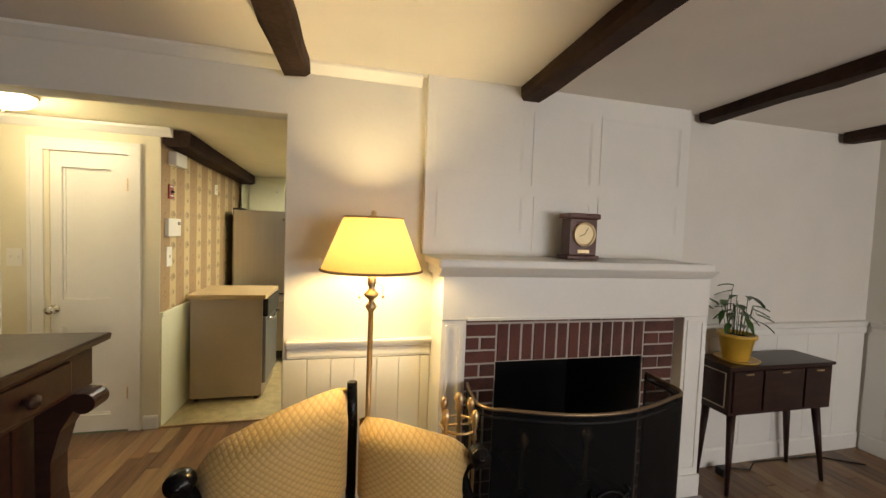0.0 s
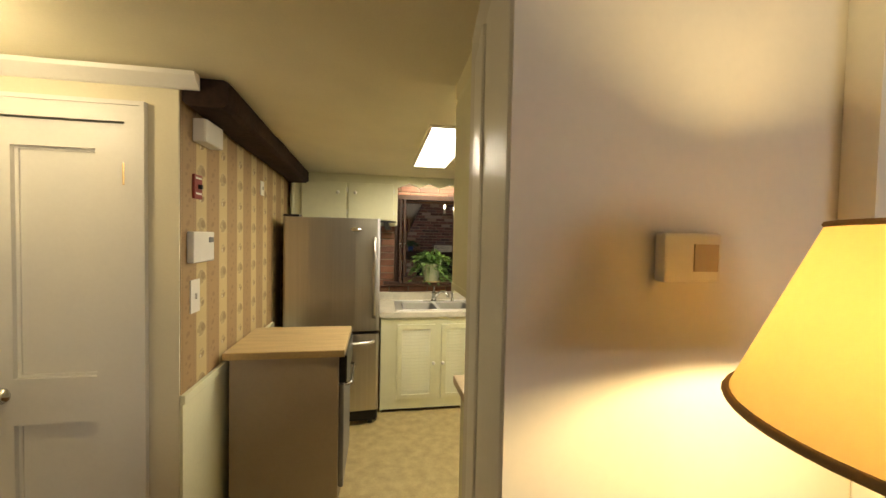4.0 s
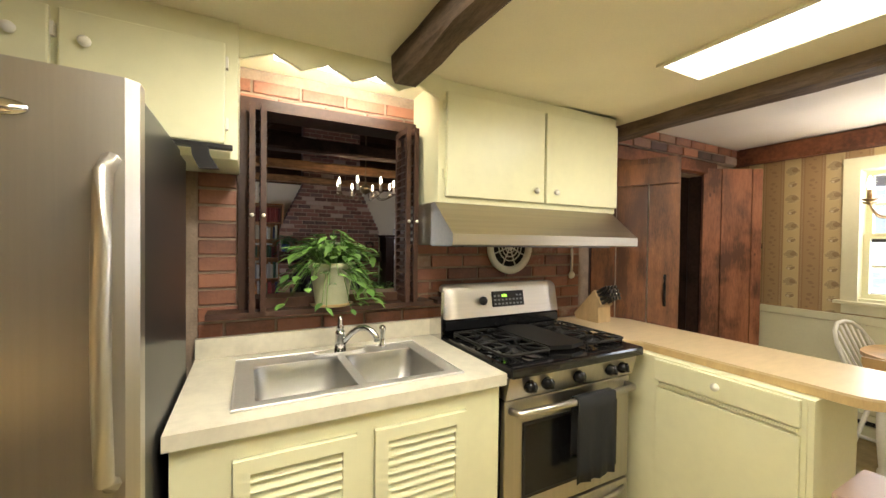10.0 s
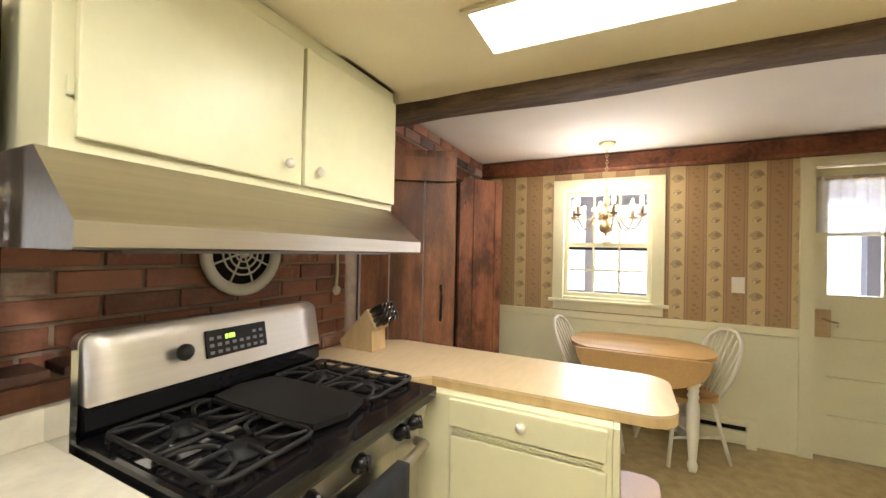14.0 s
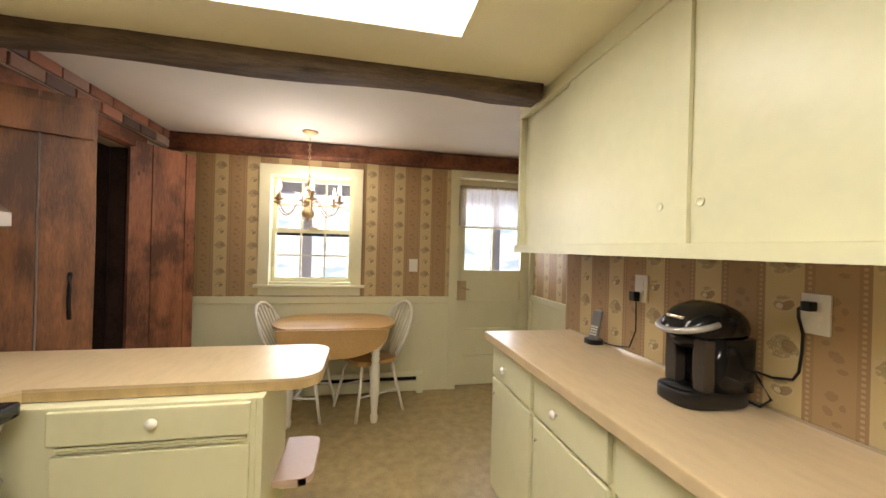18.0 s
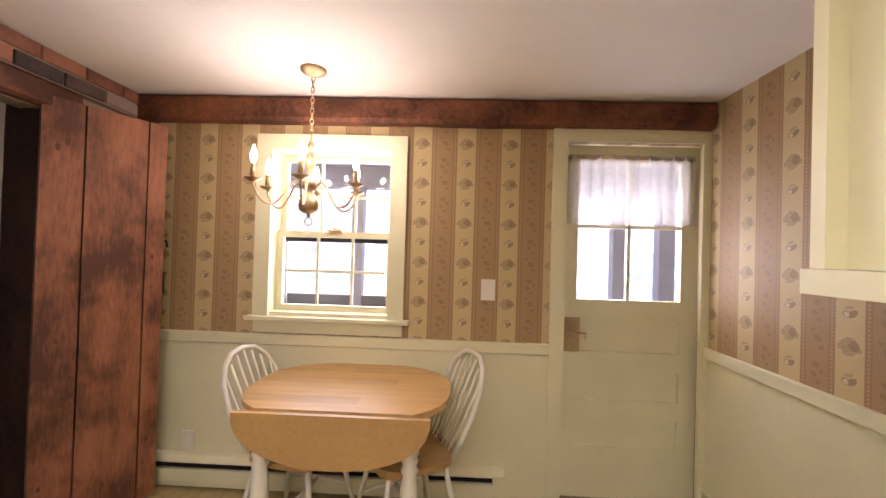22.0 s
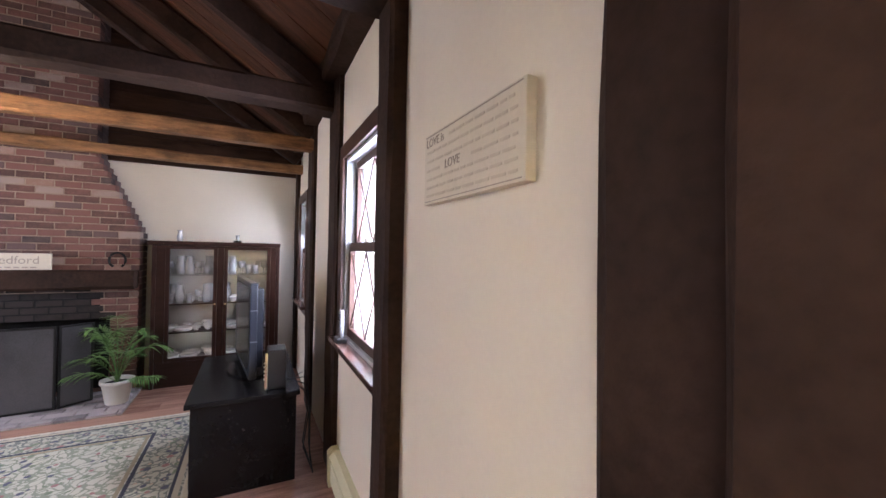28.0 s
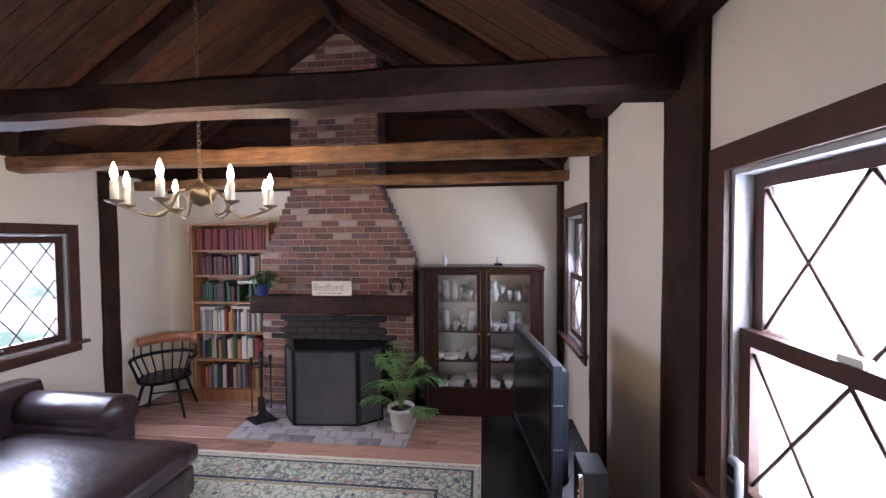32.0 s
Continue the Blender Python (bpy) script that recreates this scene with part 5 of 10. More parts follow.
# south counter
for k, (x0, x1) in enumerate(((2.49, 2.975), (1.98, 2.48), (1.37, 1.97), (0.77, 1.36))):
    cb = thing("base_cabinet", "pale yellow base cabinet with drawer over door", "cabinet", ((x0 + x1) / 2, 4.5, 0), "base cabinets along the south wall")
    box("body", x0, x1, YK + 0.006, 4.74, 0.08, 0.868, "yellow", cb, "", 0.003)
    box("toe_board", x0, x1, YK + 0.006, 4.68, 0.0, 0.08, "yellow", cb)
    d = box("drawer", x0 + 0.012, x1 - 0.012, 4.741, 4.76, 0.69, 0.855, "yellow", cb, "", 0.005)
    knob("knob", (x0 + x1) / 2 + 0.05, 4.76, 0.765, (0, 1, 0), "whiteplastic", d)
    d = box("door", x0 + 0.012, x1 - 0.012, 4.741, 4.76, 0.1, 0.675, "yellow", cb, "", 0.005)
    knob("knob", x1 - 0.05, 4.76, 0.6, (0, 1, 0), "chrome", d, 0.007)["label"] = "small metal catch"
sc = thing("long_countertop", "tan laminate countertop along the wallpapered wall", "countertop", (1.88, 4.55, 0.87))
box("top", 0.745, 3.0, YK + 0.005, 4.80, 0.87, 0.912, "counter", sc, "", 0.006)
box("metal_edge_strip", 0.78, 3.0, YK + 0.006, YK + 0.014, 0.912, 0.92, "chrome", sc, "metal strip along the wall")
uc = thing("sliding_door_wall_cabinet", "pale yellow wall cabinet with sliding doors and finger pulls", "cabinet", (1.9, 4.4, 1.36))
for nm, q in (("bottom_board", (0.69, 3.06, YK, 4.574, 1.36, 1.385)), ("top_board", (0.69, 3.06, YK, 4.574, 2.13, 2.15)), ("side_panel", (0.69, 0.71, YK, 4.6, 1.386, 2.129)), ("side_panel", (3.035, 3.06, YK, 4.6, 1.386, 2.129)),
              ("divider", (1.905, 1.945, YK, 4.6, 1.386, 2.099)), ("back_panel", (0.711, 3.034, YK + 0.001, YK + 0.01, 1.386, 2.129)), ("lower_track", (0.69, 3.06, 4.575, 4.615, 1.345, 1.385)), ("upper_track", (0.71, 3.034, 4.575, 4.6, 2.1, 2.15))):
    box(nm, *q, "yellow", uc)
for x0, x1, px in ((1.945, 2.55, 2.012), (2.5, 3.035, 2.97), (1.3, 1.905, 1.872), (0.71, 1.35, 0.9)):
    front = x0 in (1.945, 1.3)
    d = box("sliding_door", x0, x1, 4.572 if front else 4.55, 4.588 if front else 4.566, 1.386, 2.105, "yellow", uc, "", 0.002)
    bm = bmesh.new()
    add_lathe(bm, [(0.0, 0.001), (0.009, 0.001), (0.0105, 0.003), (0.013, 0.003), (0.013, 0.0)], n=18, close=False)
    bmesh.ops.transform(bm, matrix=Matrix.Translation((px, 4.589 if front else 4.567, 1.497)) @ Matrix.Rotation(radians(-90), 4, "X"), verts=bm.verts)
    part("finger_pull", bm, "yellow", d, "round painted finger pull", True)
bm = bmesh.new()
add_prism(bm, [(2.15, 0.69), (2.24, 0.69), (2.24, 3.06), (2.15, 3.06)], YK, 4.6, lambda u, v, h: (v, h, u))
tagged(part("soffit_south", bm, "yellow_wall"), "pale yellow soffit over the cabinets", "soffit", kind="structure")

# coffee maker
cm = thing("coffee_maker", "black single-cup coffee maker on the counter", "coffee maker", (1.98, 4.46, 0.912))
def rounded(bm, x0, x1, y0, y1, z0, z1, r):
    ol = []
    for cx, cy, s in ((x1 - r, y1 - r, 0), (x0 + r, y1 - r, 90), (x0 + r, y0 + r, 180), (x1 - r, y0 + r, 270)):
        ol += [(cx + r * math.cos(radians(s + q)), cy + r * math.sin(radians(s + q))) for q in range(0, 91, 15)]
    add_prism(bm, ol, z0, z1, lambda u, v, h: (u, v, h))
CT = pose(2.0, 4.435, 0.912, rz=-2) @ Matrix.Diagonal((1.06, 1.06, 1.0, 1.0))


def ring_loft(bm, rings, m, bulge=4.0):
    """Rounded-box loft: rings of (half width, back, front, z), capped at both ends."""
    loops = []
    for hw, y0, y1, zz in rings:
        lp = []
        for k in range(32):
            a = 2 * math.pi * k / 32
            c_, s_ = math.cos(a), math.sin(a)
            u = math.copysign(abs(c_) ** (2 / bulge), c_) * hw
            v = (y0 + y1) / 2 + math.copysign(abs(s_) ** (2 / bulge), s_) * (y1 - y0) / 2
            lp.append(bm.verts.new(m @ Vector((u, v, zz(v) if callable(zz) else zz))))
        loops.append(lp)
    for p, q in zip(loops, loops[1:]):
        for k in range(32):
            bm.faces.new((p[k], p[(k + 1) % 32], q[(k + 1) % 32], q[k]))
    bm.faces.new(loops[0][::-1]), bm.faces.new(loops[-1])


bm = bmesh.new()
ring_loft(bm, [(0.074, -0.11, 0.108, 0.001), (0.077, -0.112, 0.112, 0.006), (0.077, -0.112, 0.112, 0.04), (0.074, -0.11, 0.109, 0.046)], CT, 3.2)
part("drip_base", bm, "blackplastic", cm, "", True)
bm = bmesh.new()
ring_loft(bm, [(0.076, -0.112, 0.022, 0.0465), (0.077, -0.113, 0.024, 0.1), (0.078, -0.114, 0.026, 0.2)], CT, 5)
part("tank", bm, "black", cm, "", True)
for sx in (-1, 1):
    bm = bmesh.new()
    add_box(bm, 0.05 * sx - 0.022, 0.05 * sx + 0.022, 0.0265, 0.062, 0.047, 0.2, 0.008)
    bmesh.ops.transform(bm, matrix=CT, verts=bm.verts)
    part("column", bm, mat("smoky_plastic", (0.05, 0.04, 0.034), 0.22, var=0.1), cm, "smoky brown plastic column")
dome = lambda top: (lambda v: top - 3.2 * (v + 0.01) ** 2 - 0.1 * max(0.0, v) - 0.12 * max(0.0, -v - 0.03))
bm = bmesh.new()
ring_loft(bm, [(0.07, -0.11, 0.085, 0.2005), (0.078, -0.114, 0.104, 0.212), (0.079, -0.115, 0.11, dome(0.262)), (0.075, -0.11, 0.106, dome(0.279)), (0.062, -0.095, 0.092, dome(0.293)), (0.04, -0.065, 0.065, dome(0.301)), (0.012, -0.02, 0.02, dome(0.304))], CT, 3.0)
part("head", bm, "black", cm, "", True)
bm = bmesh.new()
hn = [CT @ Vector((0.079 * math.cos(radians(q)), 0.04 + 0.083 * math.sin(radians(q)), 0.243 - 0.024 * math.sin(radians(q)))) for q in range(-8, 189, 14)]
add_tube(bm, hn, 0.009, 8)
part("lid_handle", bm, mat("satin_silver_plastic", (0.5, 0.48, 0.44), 0.35, 0.6, var=0.04, bump=0), cm, "curved silver lid handle", True)
bm = bmesh.new()
add_box(bm, -0.03, 0.03, 0.085, 0.096, 0.252, 0.262, 0.003)
bmesh.ops.transform(bm, matrix=CT, verts=bm.verts)
part("maker_plate", bm, "chrome", cm, "small silver plate on the lid")
bm = bmesh.new()
ring_loft(bm, [(0.018, 0.04, 0.076, 0.168), (0.03, 0.03, 0.086, 0.18), (0.038, 0.0265, 0.096, 0.2)], CT, 2.2)
part("brew_spout", bm, "blackplastic", cm, "", True)
bm = bmesh.new()
ring_loft(bm, [(0.05, 0.034, 0.1, 0.0465), (0.052, 0.032, 0.102, 0.0505)], CT, 2.2)
part("drip_grate", bm, "blackmatte", cm, "", True)
cord = [(1.99, 4.318, 0.93), (1.96, 4.31, 0.917), (1.92, 4.312, 0.9165), (1.897, 4.303, 0.945), (1.93, 4.3, 0.985), (1.965, 4.3, 1.022), (1.955, 4.3, 1.012), (1.9, 4.298, 1.008), (1.848, 4.296, 1.02), (1.834, 4.296, 1.045), (1.828, 4.296, 1.1), (1.826, 4.297, 1.15), (1.836, 4.3, 1.195), (1.832, 4.306, 1.218), (1.815, 4.31, 1.228)]
tube("power_cord", cord, 0.004, "blackplastic", cm)
# telephone handset
ph = thing("cordless_phone", "black cordless telephone standing in its charger", "telephone", (2.68, 4.345, 0.912))
bm = bmesh.new()
rounded(bm, 2.645, 2.725, 4.305, 4.385, 0.912, 0.935, 0.03)
part("charger", bm, "blackplastic", ph)
bm = bmesh.new()
add_box(bm, -0.022, 0.022, -0.012, 0.012, 0, 0.15, 0.009)
bmesh.ops.transform(bm, matrix=Matrix.Translation((2.69, 4.345, 0.925)) @ Matrix.Rotation(radians(10), 4, "X") @ Matrix.Rotation(radians(35), 4, "Z"), verts=bm.verts)
hs = part("handset", bm, "grey", ph, "grey and black handset")
for r in range(4):
    for c in range(3):
        bm = bmesh.new()
        add_box(bm, -0.014 + c * 0.011, -0.006 + c * 0.011, 0.012, 0.0145, 0.025 + r * 0.013, 0.033 + r * 0.013)
        bmesh.ops.transform(bm, matrix=Matrix.Translation((2.69, 4.345, 0.925)) @ Matrix.Rotation(radians(10), 4, "X") @ Matrix.Rotation(radians(35), 4, "Z"), verts=bm.verts)
        part("key", bm, "whiteplastic", hs)
tube("cord", [(2.65, 4.31, 0.92), (2.58, 4.298, 0.924), (2.5, 4.293, 0.94), (2.462, 4.293, 1.02), (2.456, 4.3, 1.155)], 0.003, "blackplastic", ph)


def plate(name, label, category, f, a, z, w, h, kind_):
    """A wall plate (outlet, switch) centred at (a, z); f maps (a, z, out)."""
    p = thing(name, label, category, f(a, z, 0))
    bm = bmesh.new()
    add_prism(bm, [(a - w / 2, z - h / 2), (a + w / 2, z - h / 2), (a + w / 2, z + h / 2), (a - w / 2, z + h / 2)], 0.0, 0.006, f)
    part("plate", bm, "whiteplastic", p)
    for dz in ((-0.02, 0.02) if kind_ == "outlet" else (0,)):
        bm = bmesh.new()
        ww, hh = (0.016, 0.013) if kind_ == "outlet" else (0.006, 0.013)
        add_prism(bm, [(a - ww, z + dz - hh), (a + ww, z + dz - hh), (a + ww, z + dz + hh), (a - ww, z + dz + hh)], 0.006, 0.009 if kind_ == "outlet" else 0.016, f)
        part("socket" if kind_ == "outlet" else "toggle", bm, "whiteplastic", p)
    return p


SOUTH = lambda a, z, h: (a, YK + 0.005 + h, z)
EAST = lambda a, z, h: (XE - h, a, z)
WEST = lambda a, z, h: (XW + h, a, z)
plate("outlet", "white outlet plate on the wallpaper", "outlet", SOUTH, 2.44, 1.206, 0.072, 0.115, "outlet")
pg = thing("plug_adapter", "black plug-in adapter in the outlet", "adapter", (2.455, 4.3, 1.17))
box("body", 2.438, 2.474, 4.295, 4.325, 1.15, 1.192, "blackplastic", pg, "", 0.006)
plate("outlet", "white double outlet plate on the wallpaper", "outlet", SOUTH, 1.803, 1.207, 0.066, 0.106, "outlet")
pg = thing("plug", "black appliance plug in the outlet", "plug", (1.808, 4.3, 1.228))
box("body", 1.795, 1.82, 4.295, 4.32, 1.215, 1.241, "blackplastic", pg, "", 0.004)
plate("light_switch", "white light switch plate on wallpaper", "switch", EAST, 4.99, 1.19, 0.08, 0.12, "switch")
plate("light_switch", "white light switch plate on wallpaper", "switch", WEST, 4.92, 1.285, 0.085, 0.15, "switch")
plate("blank_plate", "small white blank plate on wallpaper", "wall plate", WEST, 5.93, 1.9, 0.075, 0.1, "switch")
al = thing("alarm_keypad", "white alarm keypad on the wallpaper", "keypad", (XW, 4.95, 1.44))
box("case", XW, XW + 0.03, 4.85, 5.06, 1.44, 1.58, "whiteplastic", al, "", 0.006)
box("display", XW + 0.03, XW + 0.033, 5.0, 5.045, 1.53, 1.555, "grey", al, "grey display")
rp = thing("fire_pull_switch", "red emergency switch plate", "switch", (XW, 4.94, 1.73))
box("plate", XW, XW + 0.012, 4.90, 4.975, 1.73, 1.84, mat("dark_red_enamel", (0.3, 0.04, 0.025), 0.4, var=0.1), rp, "", 0.003)
box("toggle", XW + 0.012, XW + 0.028, 4.93, 4.945, 1.775, 1.795, "blackplastic", rp)
for dz in (1.75, 1.82):
    box("lettering", XW + 0.012, XW + 0.013, 4.91, 4.965, dz, dz + 0.008, "whiteplastic", rp)
el = thing("door_chime", "white door chime box high on the wallpaper", "chime", (XW, 5.0, 1.99))
box("case", XW, XW + 0.06, 4.90, 5.09, 1.985, 2.09, "whiteplastic", el, "", 0.01)

# wainscot and caps
tagged(box("wainscot_west", XW, XW + 0.012, 4.79, 6.2, 0, 0.835, "wain"), "cream wainscot below the wallpaper", "wainscot", kind="structure")
tagged(box("chair_rail_west", XW, XW + 0.022, 4.79, 6.2, 0.835, 0.875, "wain", bevel=0.004), "cream chair rail cap", "chair rail", kind="structure")
tagged(box("wainscot_east", XE - 0.012, XE, 4.64, 7.06, 0, 0.83, "wain"), "cream wainscot below the wallpaper", "wainscot", kind="structure")
tagged(box("chair_rail_east", XE - 0.024, XE, 4.64, 7.06, 0.835, 0.895, "wain", bevel=0.004), "cream chair rail cap", "chair rail", kind="structure")
tagged(box("chair_rail_alcove", 3.07, 4.6, 3.765, 3.79, 0.85, 0.91, "wain", bevel=0.004), "cream chair rail cap", "chair rail", kind="structure")
tagged(box("baseboard_alcove", 3.07, 4.6, 3.765, 3.785, 0.0, 0.12, "wain"), "cream baseboard", "baseboard", kind="structure")


def heater(label, f, a0, a1, h=0.19):
    """Hot-water baseboard heater; f maps (along, out, z)."""
    b = thing("baseboard_heater", label, "heater", f((a0 + a1) / 2, 0.03, 0))
    bm = bmesh.new()
    add_prism(bm, [(0.0, 0.02), (0.05, 0.02), (0.055, 0.05), (0.055, h - 0.08), (0.05, h - 0.075), (0.0, h - 0.075)], a0 + 0.03, a1 - 0.03, lambda u, v, q: f(q, u, v))
    part("front_panel", bm, "wain", b)
    bm = bmesh.new()
    add_prism(bm, [(0.0, h - 0.005), (0.0, h), (0.035, h), (0.062, h - 0.03), (0.058, h - 0.034), (0.034, h - 0.006)], a0 + 0.03, a1 - 0.03, lambda u, v, q: f(q, u, v))
    part("damper", bm, "wain", b)
    # black block filling the slot, for the shade inside the heater
    bm = bmesh.new()
    add_prism(bm, [(0.0, h - 0.075), (0.03, h - 0.075), (0.03, h - 0.006), (0.0, h - 0.006)], a0 + 0.03, a1 - 0.03, lambda u, v, q: f(q, u, v))
    part("dark_slot", bm, "soot", b)
    for e0, e1 in ((a0, a0 + 0.06), (a1 - 0.06, a1)):
        bm = bmesh.new()
        add_prism(bm, [(0.0, 0.0), (0.062, 0.0), (0.066, h - 0.02), (0.04, h + 0.004), (0.0, h + 0.004)], e0, e1, lambda u, v, q: f(q, u, v))
        part("end_cap", bm, "wain", b)
    return b


heater("cream baseboard heater along the wainscot", lambda q, u, v: (XE - 0.012 - u, q, v), 4.88, 7.05)
heater("cream baseboard heater between the dark posts", lambda q, u, v: (FX1 - u, q, v), 7.42, 8.36, 0.22)
heater("cream baseboard heater below the window", lambda q, u, v: (FX1 - u, q, v), 8.61, 9.49, 0.22)

# dining window
dwn = tagged(new("window_2"), "cream double-hung window with six-pane sashes", "window", kind="structure")
ORIGIN[dwn] = Vector((0, 0, 0))
FE = lambda a, z, h: (h, a, z)
bm = bmesh.new()
for p in (((5.475, 1.0), (5.565, 1.0), (5.565, 2.06), (5.475, 2.06)), ((6.265, 1.0), (6.355, 1.0), (6.355, 2.06), (6.265, 2.06)), ((5.565, 1.97), (6.265, 1.97), (6.265, 2.06), (5.565, 2.06))):
    add_prism(bm, p, 4.575, 4.6, FE)
part("casing", bm, "wain", dwn)
bm = bmesh.new()
panel_frame(bm, 5.53, 6.30, 0.99, 2.0, 0.03, FE, 4.6, 4.82)
part("window_frame", bm, "wain", dwn)
box("window_sill", 4.55, 4.66, 5.44, 6.39, 0.975, 1.0, "wain", dwn, "", 0.004)
box("apron", 4.58, 4.6, 5.48, 6.35, 0.905, 0.975, "wain", dwn)
bm = bmesh.new()
panel_frame(bm, 5.575, 6.255, 1.03, 1.475, 0.012, FE, 4.765, 4.78)
part("screen_frame", bm, "grey", dwn, "dark metal insect screen frame")
box("screen_top_rail", 4.762, 4.784, 5.575, 6.255, 1.44, 1.475, "blackplastic", dwn, "dark screen rail")
for nm, z0, z1, xx in (("lower_sash", 1.02, 1.5, 4.70), ("upper_sash", 1.47, 1.97, 4.74)):
    bm = bmesh.new()
    panel_frame(bm, 5.56, 6.27, z0, z1, 0.035, FE, xx - 0.015, xx + 0.015)
    for c in (1, 2):
        a = 5.595 + (6.235 - 5.595) * c / 3
        add_box(bm, xx - 0.008, xx + 0.008, a - 0.008, a + 0.008, z0 + 0.035, z1 - 0.035)
    s = part(nm, bm, "wain", dwn)
    zm = (z0 + z1) / 2
    for c in range(3):
        a0, a1 = 5.595 + 0.2133 * c + 0.008, 5.595 + 0.2133 * (c + 1) - 0.008
        box("muntin", xx - 0.008, xx + 0.008, a0, a1, zm - 0.008, zm + 0.008, "wain", s)
        for b0, b1 in ((z0 + 0.035, zm - 0.008), (zm + 0.008, z1 - 0.035)):
            g = box("pane", xx - 0.002, xx + 0.002, a0, a1, b0, b1, "glass", s)
            g.visible_shadow = False
lk = part("sash_lock", (lambda b: (add_box(b, 4.66, 4.69, 5.87, 5.95, 1.5, 1.512, 0.003), add_tube(b, [(4.675, 5.88, 1.512), (4.67, 5.93, 1.52)], 0.005, 6), b)[2])(bmesh.new()), "brass", dwn)

# back door
bd = tagged(new("door_1"), "cream back door with curtained glass and three panels", "door", kind="structure")
ORIGIN[bd] = Vector((0, 0, 0))
bm = bmesh.new()
for p in (((4.56, 0.0), (4.64, 0.0), (4.64, 2.13), (4.56, 2.13)), ((3.765, 0.0), (3.81, 0.0), (3.81, 2.13), (3.765, 2.13)), ((3.81, 2.05), (4.56, 2.05), (4.56, 2.13), (3.81, 2.13))):
    add_prism(bm, p, 4.575, 4.6, FE)
part("casing", bm, "wain", bd)
bm = bmesh.new()
A0, A1 = 3.79, 4.555
for a0, a1, z0, z1 in ((A0, 3.885, 0.015, 2.045), (4.475, A1, 0.015, 2.045), (3.885, 4.475, 1.94, 2.045), (3.885, 4.475, 1.035, 1.15), (3.885, 4.475, 0.74, 0.85), (3.885, 4.475, 0.46, 0.57), (3.885, 4.475, 0.015, 0.3)):
    add_box(bm, 4.64, 4.68, a0, a1, z0, z1)
leaf_o = part("leaf", bm, "wain", bd)
for z0, z1 in ((0.85, 1.035), (0.57, 0.74), (0.3, 0.46)):
    box("panel", 4.666, 4.674, 3.885, 4.475, z0, z1, "wain", bd)
box("mullion", 4.645, 4.675, 4.172, 4.19, 1.15, 1.94, "wain", bd)
box("cross_bar", 4.645, 4.675, 3.885, 4.475, 1.565, 1.585, "wain", bd)
for a0, a1 in ((3.885, 4.172), (4.19, 4.475)):
    for z0, z1 in ((1.15, 1.565), (1.585, 1.94)):
        g = box("pane", 4.658, 4.662, a0, a1, z0, z1, "glass", bd)
        g.visible_shadow = False
box("lock_plate", 4.628, 4.641, 4.455, 4.545, 0.85, 1.045, "brass", bd, "worn brass lock plate", 0.003)
tube("latch_handle", [(4.63, 4.5, 0.98), (4.6, 4.5, 0.98), (4.595, 4.46, 0.965), (4.597, 4.43, 0.96)], 0.007, "brass", bd)
knob("peg", 4.64, 4.42, 0.93, (-1, 0, 0), "wain", bd, 0.01)
cur = thing("cafe_curtain", "sheer white lace curtain over the door glass", "curtain", (4.62, 4.18, 1.57))
bm = bmesh.new()
n = 60
top, mid, bot = [], [], []
for k in range(n + 1):
    a = 3.83 + 0.73 * k / n
    w = 0.010 * math.sin(k * 1.1) + 0.005 * math.sin(k * 2.3)
    top.append(bm.verts.new((4.618 + w * 0.7, a, 1.985)))
    mid.append(bm.verts.new((4.618 + w, a, 1.78)))
    bot.append(bm.verts.new((4.615 + w * 1.3, a + 0.004 * math.sin(k), 1.585 + 0.008 * abs(math.sin(k * 0.55)))))
for k in range(n):
    bm.faces.new((top[k], top[k + 1], mid[k + 1], mid[k])), bm.faces.new((mid[k], mid[k + 1], bot[k + 1], bot[k]))
part("cloth", bm, "curtain", cur, "", True)
tube("rod", [(4.62, 3.84, 1.965), (4.62, 4.54, 1.965)], 0.007, "brass", cur)

